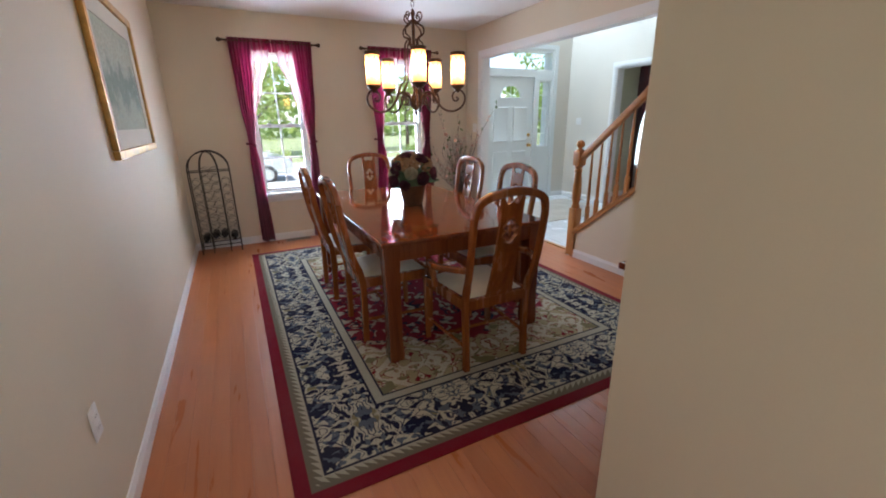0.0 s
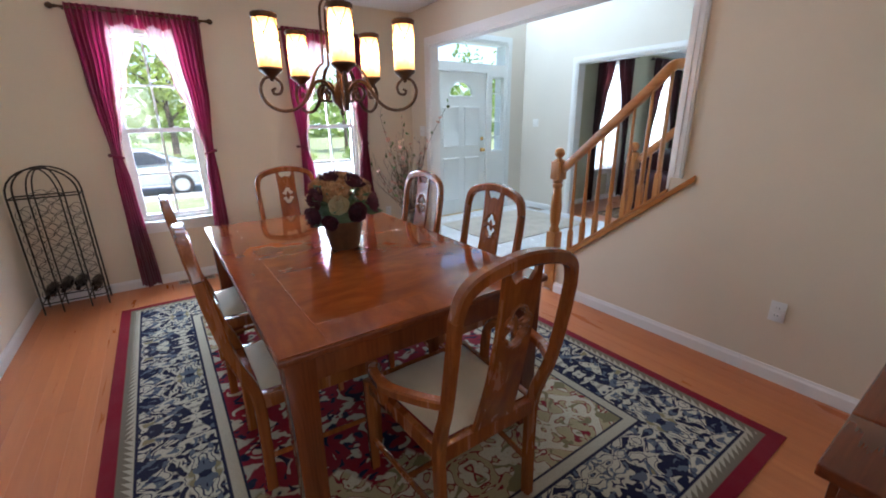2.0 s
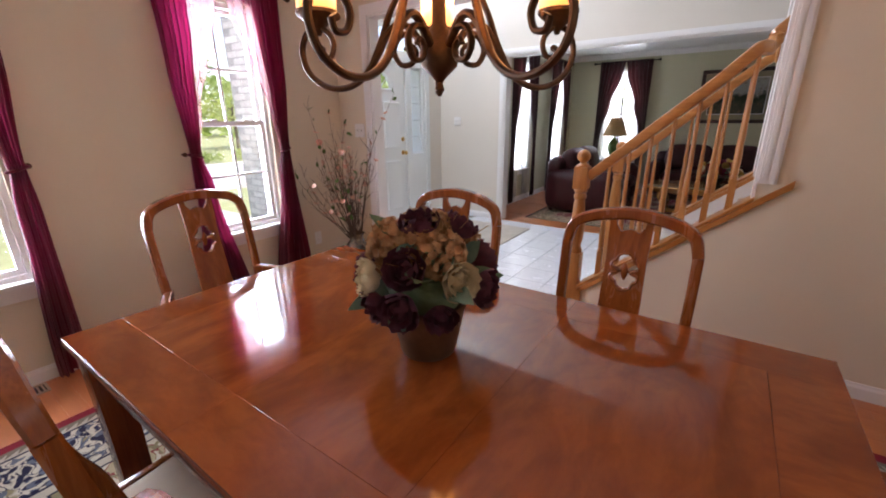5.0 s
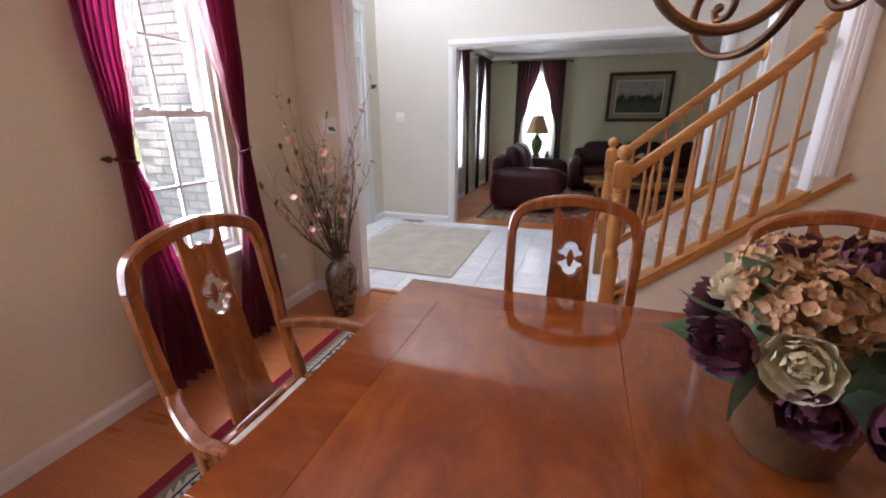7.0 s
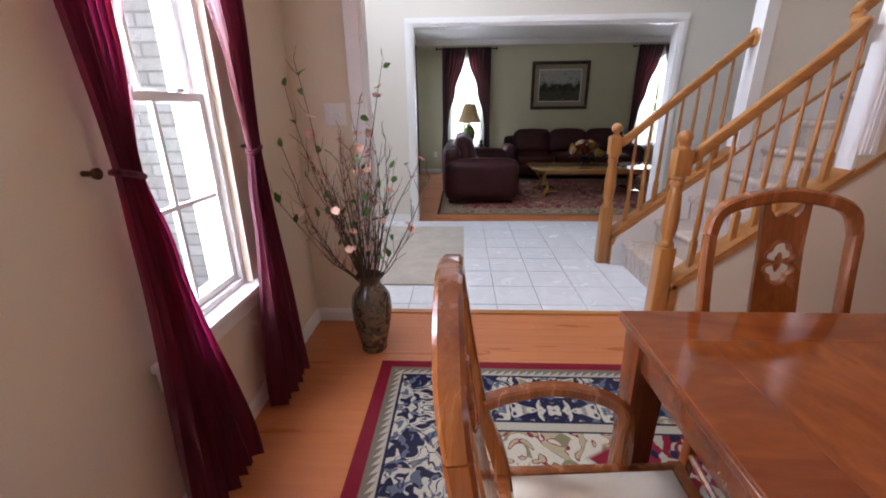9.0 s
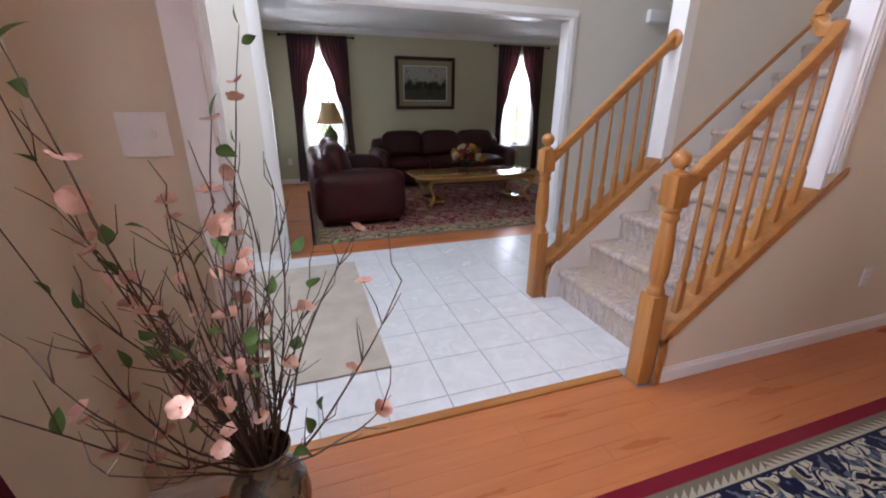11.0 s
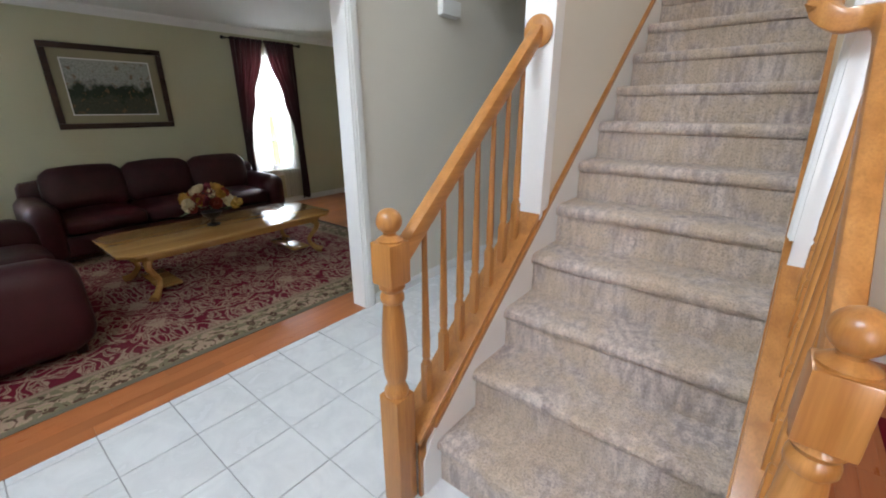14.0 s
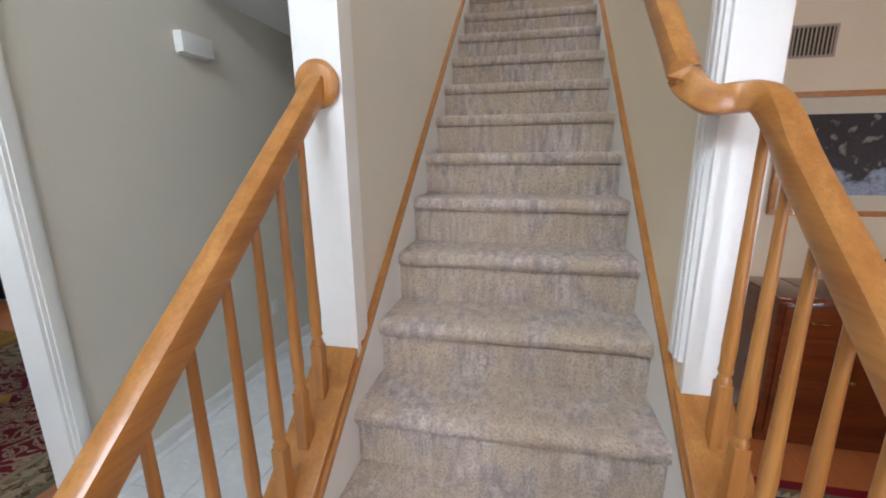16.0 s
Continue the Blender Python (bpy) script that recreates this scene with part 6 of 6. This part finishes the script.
def living_bouquet():
    c = thing("flower_bowl", pose(9.18, 4.35, 0.432), "autumn coloured faux flowers in a dark footed bowl", "flowers")
    bm = bmesh.new()
    lathe(bm, [(0.001, 0.001), (0.055, 0.001), (0.058, 0.012), (0.020, 0.03), (0.020, 0.06), (0.075, 0.095), (0.090, 0.13), (0.084, 0.13), (0.001, 0.10)], 20)
    part("bowl", bm, BLACK, c)
    r = random.Random(5)
    mats = (petal_mat("rust_petals", (0.35, 0.07, 0.03), (0.22, 0.03, 0.03)), petal_mat("gold_petals", (0.55, 0.33, 0.06), (0.40, 0.22, 0.05)), petal_mat("wine_petals", (0.18, 0.02, 0.05), (0.30, 0.05, 0.08)), PCREAM)
    for k in range(26):
        az, el = r.uniform(0, math.tau), r.uniform(-0.15, 1.3)
        d = Vector((math.cos(az) * math.cos(el) * 1.25, math.sin(az) * math.cos(el) * 1.5, math.sin(el) * 0.8))
        bm = bmesh.new()
        mm = Matrix.Translation(Vector((0, 0, 0.20)) + d * 0.15) @ d.to_track_quat("Z", "Y").to_matrix().to_4x4()
        if k % 3:
            rose(bm, mm, r.uniform(0.07, 0.11))
        else:
            floret_ball(bm, mm, 0.04, 18, 0.022)
        part("flower", bm, mats[k % 4], c)
    for k in range(16):
        az, el = r.uniform(0, math.tau), r.uniform(-0.4, 0.8)
        d = Vector((math.cos(az) * math.cos(el), math.sin(az) * math.cos(el) * 1.2, math.sin(el)))
        bm = bmesh.new()
        leaf(bm, Matrix.Translation(Vector((0, 0, 0.17)) + d * 0.12) @ d.to_track_quat("Z", "Y").to_matrix().to_4x4(), 0.14, 0.05)
        part("leaf", bm, PGREEN, c)


living_bouquet()

et = thing("end_table", pose(10.72, 6.10, 0), "small dark wooden end table beside the sofa", "table")
part("top", rbox(-0.28, 0.28, -0.28, 0.28, 0.57, 0.60, 0.006), DARKWOOD, et)
part("shelf", rbox(-0.24, 0.24, -0.24, 0.24, 0.16, 0.18, 0.004), DARKWOOD, et)
for sx in (-1, 1):
    for sy in (-1, 1):
        part("leg", rbox(sx * 0.24 - 0.02, sx * 0.24 + 0.02, sy * 0.24 - 0.02, sy * 0.24 + 0.02, 0.0, 0.57, 0.004), DARKWOOD, et)
la = thing("table_lamp", pose(10.70, 6.12, 0.60), "green ceramic table lamp with a tan shade on the end table", "lamp")
bm = bmesh.new()
lathe(bm, [(0.001, 0.0), (0.075, 0.0), (0.078, 0.02), (0.05, 0.04), (0.055, 0.07), (0.095, 0.16), (0.110, 0.24), (0.095, 0.31), (0.05, 0.36), (0.035, 0.38), (0.045, 0.40), (0.012, 0.41), (0.010, 0.50)], 22)
part("lamp_base", bm, mat("green_glaze", (0.11, 0.17, 0.05), 0.18, var=0.3, big=12, fine=40, bump=0.05), la, "green glazed base")
n = Nodes("tan_lampshade")
f = n.noise(60, 3, n.vec((1, 1, 8)))
n.done(n.mix(n.ramp(f, 0.3, 0.7), (0.46, 0.34, 0.17), (0.56, 0.43, 0.24)), 0.9)
tl, mx = n.add("ShaderNodeBsdfTranslucent"), n.add("ShaderNodeMixShader")
n.put(tl.inputs[0], (0.65, 0.46, 0.22))
n.put(mx.inputs[0], 0.45)
n.put(mx.inputs[1], n.b.outputs[0])
n.put(mx.inputs[2], tl.outputs[0])
n.put(n.out.inputs[0], mx.outputs[0])
bm = bmesh.new()
ring = [(0.215, 0.44), (0.095, 0.76), (0.090, 0.76), (0.210, 0.44)]
seg = 28
vs = [[bm.verts.new((r * math.cos(math.tau * i / seg), r * math.sin(math.tau * i / seg), z)) for i in range(seg)] for r, z in ring]
for k in range(4):
    for i in range(seg):
        bm.faces.new((vs[k][i], vs[k][(i + 1) % seg], vs[(k + 1) % 4][(i + 1) % seg], vs[(k + 1) % 4][i]))
part("shade", bm, n.m, la, "tan fabric shade")
bm = bmesh.new()
lathe(bm, [(0.008, 0.50), (0.010, 0.76), (0.012, 0.78), (0.004, 0.80)], 10)
part("harp", bm, BRASS, la)
pl = thing("potted_plant", pose(10.55, 5.90, 0.60), "small green plant in a pot on the end table", "plant")
bm = bmesh.new()
lathe(bm, [(0.001, 0.0), (0.035, 0.0), (0.045, 0.06), (0.040, 0.06), (0.001, 0.05)], 14)
part("pot", bm, POT, pl)
r_ = random.Random(3)
for k in range(16):
    bm = bmesh.new()
    leaf(bm, pose(0, 0, 0.05) @ pose(0, 0, 0, 0, 0, r_.uniform(0, 360)) @ pose(0, 0, 0, r_.uniform(10, 65)), r_.uniform(0.06, 0.10), 0.03)
    part("leaf", bm, LEAFG, pl)

# ---------------------------------------------------------------- outdoors
G = -0.75


def ground_material(name, a, b, rough, fine):
    n = Nodes(name)
    big, mid, f = n.noise(0.25, 3), n.noise(2.2, 4), n.noise(fine, 4)
    c = n.mix(n.ramp(mid, 0.3, 0.7), a, b)
    c = n.mix(n.ramp(big, 0.35, 0.7, 0, 0.4), c, shade(b, 1.2))
    c = n.mix(n.ramp(f, 0.45, 0.75, 0, 0.5), c, shade(a, 0.6))
    n.bump(f, 0.5, 0.02)
    return n.done(c, rough)


LAWN = ground_material("lawn_grass", (0.17, 0.20, 0.085), (0.24, 0.27, 0.13), 0.95, 60)
ROAD = ground_material("asphalt", (0.26, 0.26, 0.26), (0.33, 0.33, 0.325), 0.9, 90)
WALK = ground_material("concrete", (0.34, 0.33, 0.30), (0.42, 0.41, 0.38), 0.9, 70)
slab("ground", -1500, 1500, -1500, 1500, G - 0.4, G, LAWN, "green lawn")
slab("road", -120, 120, 17.6, 24.6, G - 0.1, G + 0.02, ROAD, "asphalt street")
slab("pavement_near", -120, 120, 17.35, 17.6, G - 0.1, G + 0.13, WALK, "concrete kerb")
slab("pavement_far", -120, 120, 24.6, 24.85, G - 0.1, G + 0.13, WALK, "concrete kerb")
slab("pavement_walk", 5.2, 7.3, 8.02, 17.35, G - 0.1, G + 0.03, WALK, "concrete front walk")
slab("pavement_porch", 5.08, 7.5, 8.02, 9.6, G, -0.12, WALK, "concrete front porch")
CARP = mat("silver_car_paint", (0.48, 0.49, 0.50), 0.25, 0.5, var=0.04, bump=0.0, Coat_Weight=0.6)
RUBBER = mat("tyre_rubber", (0.02, 0.02, 0.02), 0.8, var=0.2)
CARGLASS = mat("dark_car_glass", (0.02, 0.025, 0.03), 0.08, var=0.1, bump=0)


def parked_car(m):
    c = thing("parked_car", m, "silver sedan parked along the street", "car")
    side = [(-2.2, 0.35), (-2.25, 0.62), (-2.15, 0.80), (-1.45, 0.90), (-0.75, 1.34), (-0.2, 1.44), (0.65, 1.42), (1.45, 0.98), (2.1, 0.92), (2.25, 0.70), (2.22, 0.35)]
    bm = bmesh.new()
    prism(bm, side, -0.86, 0.86, "y")
    for v in bm.verts:
        if v.co.z > 1.0:
            v.co.y *= 0.78
    part("body", bevel(bm, 0.05, 3), CARP, c)
    for s in (-1, 1):
        bm = bmesh.new()
        prism(bm, [(-1.25, 0.97), (-0.72, 1.30), (-0.2, 1.37), (-0.2, 0.95)], 0.845 * s - 0.01, 0.845 * s + 0.01, "y")
        prism(bm, [(-0.12, 0.95), (-0.12, 1.37), (0.62, 1.35), (1.22, 1.0)], 0.845 * s - 0.01, 0.845 * s + 0.01, "y")
        for v in bm.verts:
            if v.co.z > 1.0:
                v.co.y *= 0.83
        part("side_window", bm, CARGLASS, c, soft=False)
        for x in (-1.38, 1.35):
            bm = bmesh.new()
            lathe(bm, [(0.2, -0.11), (0.31, -0.10), (0.325, -0.06), (0.325, 0.06), (0.31, 0.10), (0.2, 0.11)], 24, pose(x, 0.80 * s, 0.325, 90))
            wh = part("wheel", bm, RUBBER, c)
            bm = bmesh.new()
            lathe(bm, [(0.02, -0.118), (0.20, -0.115), (0.215, -0.09), (0.215, 0.09), (0.20, 0.115), (0.02, 0.118)], 20, pose(x, 0.80 * s, 0.325, 90))
            part("rim", bm, CARP, wh)
    for s in (-1, 1):
        part("headlight", rbox(-2.235, -2.12, s * 0.62 - 0.16, s * 0.62 + 0.16, 0.62, 0.76, 0.02), PLASTIC, c)
        part("tail_light", rbox(2.14, 2.25, s * 0.62 - 0.16, s * 0.62 + 0.16, 0.68, 0.84, 0.02), CURTAIN, c)


parked_car(pose(1.6, 18.9, G + 0.02))
BARK = mat("tree_bark", (0.10, 0.075, 0.055), 0.95, var=0.4, big=4, fine=30, bump=0.8, dist=0.03)
CROWN = []
for nm, a, b in (("spring_leaves", (0.18, 0.23, 0.05), (0.26, 0.31, 0.09)), ("deep_leaves", (0.12, 0.18, 0.04), (0.18, 0.24, 0.06))):
    n = Nodes(nm)
    isl = n.add("ShaderNodeNewGeometry").outputs["Random Per Island"]
    n.done(n.mix(isl, a, b), 0.8)
    tl, mx = n.add("ShaderNodeBsdfTranslucent"), n.add("ShaderNodeMixShader")
    n.put(tl.inputs[0], shade(b, 2.0))
    n.put(mx.inputs[0], 0.5)
    n.put(mx.inputs[1], n.b.outputs[0])
    n.put(mx.inputs[2], tl.outputs[0])
    n.put(n.out.inputs[0], mx.outputs[0])
    CROWN.append(n.m)


def tree(x, y, h, spread, seed, leafmat, bush=False):
    r = random.Random(seed)
    t = thing("shrub" if bush else "tree", pose(x, y, G), "leafy green shrub across the street" if bush else "leafy tree with a spreading crown across the street", "shrub" if bush else "tree")
    tr = bmesh.new()
    ends = []
    if not bush:
        trunk = [(0, 0, 0.0), (0.05, 0.02, h * 0.2), (-0.04, 0.05, h * 0.42), (0.03, 0, h * 0.7)]
        tube(tr, smooth_path(trunk, 4), lambda u: h * 0.026 * (1 - 0.6 * u), 9)
    for k in range(9 if not bush else 7):
        a = math.tau * k / 8 + r.uniform(-0.3, 0.3)
        z0 = h * r.uniform(0.28, 0.62) if not bush else 0.02
        l = spread * r.uniform(0.6, 1.0)
        p = [Vector((0, 0, z0)), Vector((math.cos(a) * l * 0.45, math.sin(a) * l * 0.45, z0 + h * 0.12)), Vector((math.cos(a) * l * 0.9, math.sin(a) * l * 0.9, z0 + h * r.uniform(0.15, 0.36)))]
        tube(tr, smooth_path(p, 4), lambda u: h * 0.009 * (1 - 0.7 * u) + 0.004, 6)
        ends += [p[1], p[2], p[2] * 0.85]
    ends.append(Vector((0, 0, h * 0.85)))
    part("trunk", tr, BARK, t)
    verts, faces = [], []
    for e in ends:
        rad = spread * r.uniform(0.24, 0.42)
        for _ in range(60):
            d = Vector((r.gauss(0, 1), r.gauss(0, 1), r.gauss(0, 0.75)))
            q = e + d.normalized() * rad * r.random() ** 0.45
            if q.z < 0.05:
                continue
            s = h * r.uniform(0.014, 0.028) + 0.03
            u = Vector((r.uniform(-1, 1), r.uniform(-1, 1), r.uniform(-1, 1))).normalized()
            w = u.cross(Vector((r.uniform(-1, 1), r.uniform(-1, 1), 1))).normalized()
            i = len(verts)
            verts += [q - u * s, q + w * s * 0.6, q + u * s, q - w * s * 0.6]
            faces.append((i, i + 1, i + 2, i + 3))
    me = bpy.data.meshes.new("crown")
    me.from_pydata(verts, [], faces)
    me.materials.append(leafmat)
    o = new("crown", me)
    o.parent = t
    return t


for i, (x, y, h, s) in enumerate(((-7, 31, 9, 3.6), (-1.5, 34, 10, 4.0), (3.4, 30.5, 8, 3.3), (14, 32, 6, 3.0), (20, 36, 5, 2.6), (27, 33, 5, 2.6), (-14, 36, 10, 4.2), (35, 38, 11, 5), (46, 36, 10, 5), (-22, 38, 11, 5))):
    tree(x, y, h, s, 40 + i, CROWN[i % 2])
for i, (x, y) in enumerate(((-3, 26.6), (-0.6, 27), (1.6, 26.5), (3.9, 27.1), (6.4, 26.7), (9.2, 27), (12.5, 26.6), (16, 27))):
    tree(x, y, 1.5, 1.1, 70 + i, CROWN[(i + 1) % 2], True)
# trees on the side lawn, seen through the living room's side windows
for i, (x, y, h, s) in enumerate(((24, 9, 8, 3.5), (26, 4.5, 9, 3.8), (25, 0.5, 8, 3.5), (30, 13, 10, 4))):
    tree(x, y, h, s, 90 + i, CROWN[i % 2])
# woods closing the horizon
bm = bmesh.new()
r_ = random.Random(11)
verts, faces = [], []
for k in range(9000):
    a = r_.uniform(-0.15, 1.15) * math.pi
    d = r_.uniform(58, 75)
    q = Vector((5 + d * math.cos(a), 5 + d * math.sin(a), G + r_.uniform(0, 9) * (0.75 + 0.25 * math.sin(a * 23))))
    s = r_.uniform(0.5, 1.1)
    u = Vector((r_.uniform(-1, 1), r_.uniform(-1, 1), r_.uniform(-1, 1))).normalized()
    w = u.cross(Vector((r_.uniform(-1, 1), r_.uniform(-1, 1), 1))).normalized()
    i = len(verts)
    verts += [q - u * s, q + w * s * 0.7, q + u * s, q - w * s * 0.7]
    faces.append((i, i + 1, i + 2, i + 3))
me = bpy.data.meshes.new("distant_woods")
me.from_pydata(verts, [], faces)
me.materials.append(CROWN[1])
tagged(new("distant_woods", me), "distant green woods beyond the lawns", "woods", kind="stuff")

# ---------------------------------------------------------------- pieces of the setting
MORTAR = mat("mortar", (0.45, 0.43, 0.40), 0.95, var=0.1)
nb = Nodes("pale_brick")
rr = nb.rnd()
cc = nb.mix(rr, (0.60, 0.57, 0.53), (0.74, 0.72, 0.68))
cc = nb.mix(nb.ramp(nb.noise(40, 4), 0.4, 0.7, 0, 0.4), cc, (0.44, 0.40, 0.36))
nb.bump(nb.noise(60, 4), 0.4, 0.003)
BRICK = nb.done(cc, 0.9)
bw = slab("wall_porch", XE - 0.10, XE - 0.002, YF + 0.2, 8.75, G, H1 + 0.6, MORTAR, "pale brick wall outside beside the porch")
me = mesh_of("brick", rbox(-0.007, 0.0, -0.096, 0.096, -0.029, 0.029, 0.003, 1), BRICK, False)
row, z = 0, G + 0.45
while z < 2.6:
    y = YF + 0.2 + (0.10 if row % 2 else 0.0)
    while y < 8.75:
        a, b = max(YF + 0.205, y - 0.096), min(8.75, y + 0.096)
        if b - a > 0.15:
            o = new("brick", me)
            o.parent = bw
            o.matrix_basis = pose(XE - 0.10, y, z)
        y += 0.203
    z, row = z + 0.068, row + 1

tile_floor = bpy.data.objects["floor_foyer"]
T = 0.307
full = mesh_of("tile", rbox(0.0022, T - 0.0022, 0.0022, T - 0.0022, -0.008, 0.0, 0.0015, 1), TILE, False)
xs = [5.128] + [5.53 + T * k for k in range(-1, 7)]
xs = [x for x in xs if x < XW - 0.02] + [XW]
ys = [5.405 + T * k for k in range(-17, 8)] + [YD]
for xa, xb in zip(xs, xs[1:]):
    for ya, yb in zip(ys, ys[1:]):
        if xb - xa < 0.02 or yb - ya < 0.02 or (XS0 < xa and xb < XS1 + 0.02 and yb < 4.6):
            continue
        if abs(xb - xa - T) < 0.001 and abs(yb - ya - T) < 0.001:
            o = new("tile", full)
        else:
            o = new("tile", mesh_of("tile", rbox(0.0022, xb - xa - 0.0022, 0.0022, yb - ya - 0.0022, -0.008, 0.0, 0.0015, 1), TILE, False))
        o.parent = tile_floor
        o.matrix_basis = pose(xa, ya, 0)

rp = random.Random(2)
PW = 0.0826
meshes = {}


def plank(parent, x, y, length, w=PW):
    key = (round(length, 2), round(w, 4))
    if key not in meshes:
        meshes[key] = mesh_of("plank", rbox(0.0002, w - 0.0002, 0.0003, key[0] - 0.0003, -0.012, 0.0, 0.0007, 1), PLANK, False)
    o = new("plank", meshes[key])
    o.parent = parent
    o.matrix_basis = pose(x, y, 0)


def joined_planks(name, x0, x1, y0, y1, parent):
    bm = bmesh.new()
    x = x0
    while x < x1 - 0.001:
        w = min(PW, x1 - x)
        y = y0 - rp.uniform(0, 0.8)
        while y < y1:
            l = rp.choice((0.6, 0.8, 1.0, 1.2))
            a, b = max(y, y0), min(y + l, y1)
            if b - a > 0.01:
                box(bm, x + 0.0006, x + w - 0.0006, a + 0.0006, b - 0.0006, -0.012, 0.0)
            y += l
        x += w
    o = part(name, bm, PLANKI, parent, soft=False)
    return tagged(o, kind="stuff")


n = Nodes("red_oak_floor_joined")
isl = n.add("ShaderNodeNewGeometry").outputs["Random Per Island"]
g = n.noise(1.6, 5, n.vec((9, 0.8, 9)), 0.6, 0.6)
p = n.noise(2.0, 3, n.vec((70, 2.2, 70)))
c = n.mix(n.ramp(g, 0.32, 0.68), (0.46, 0.145, 0.048), (0.54, 0.190, 0.065))
c = n.mix(n.ramp(p, 0.45, 0.75, 0, 0.2), c, (0.22, 0.07, 0.03))
c = n.mix(n.math("MULTIPLY", isl, 0.5), c, (0.26, 0.085, 0.03))
PLANKI = n.done(c, n.ramp(g, 0.3, 0.7, 0.26, 0.36), Coat_Weight=0.12, Coat_Roughness=0.06)

wood_floor = bpy.data.objects["floor"]
# single boards where the floor shows; the rest, under the rug and in the back hall, is joined
x = XL
while x < 5.075 - 0.001:
    w = min(PW, 5.075 - x)
    if w > 0.002:
        under = 2.05 < x < 4.42
        spans = ((2.60, 3.30), (6.60, YF)) if under else ((2.60, YF),)
        if x + w > XE + 0.001:
            spans = ((5.08, 6.79),)
        for s0, s1 in spans:
            y = s0
            while y < s1 - 0.001:
                l = rp.choice((0.7, 0.9, 1.1, 1.3, 1.5))
                l = s1 - y if s1 - y - l < 0.25 else l
                plank(wood_floor, x, y, round(l, 2), w)
                y += round(l, 2)
    x += w
joined_planks("boards_under_rug", XL + PW * math.ceil((2.05 - XL) / PW), XL + PW * math.ceil((4.42 - XL) / PW), 3.30, 6.60, wood_floor)
joined_planks("boards_back_hall", XL, XE, 0.1, 2.60, wood_floor)
joined_planks("boards", XW + 0.0, XF, 0.62, YF, bpy.data.objects["floor_living"])
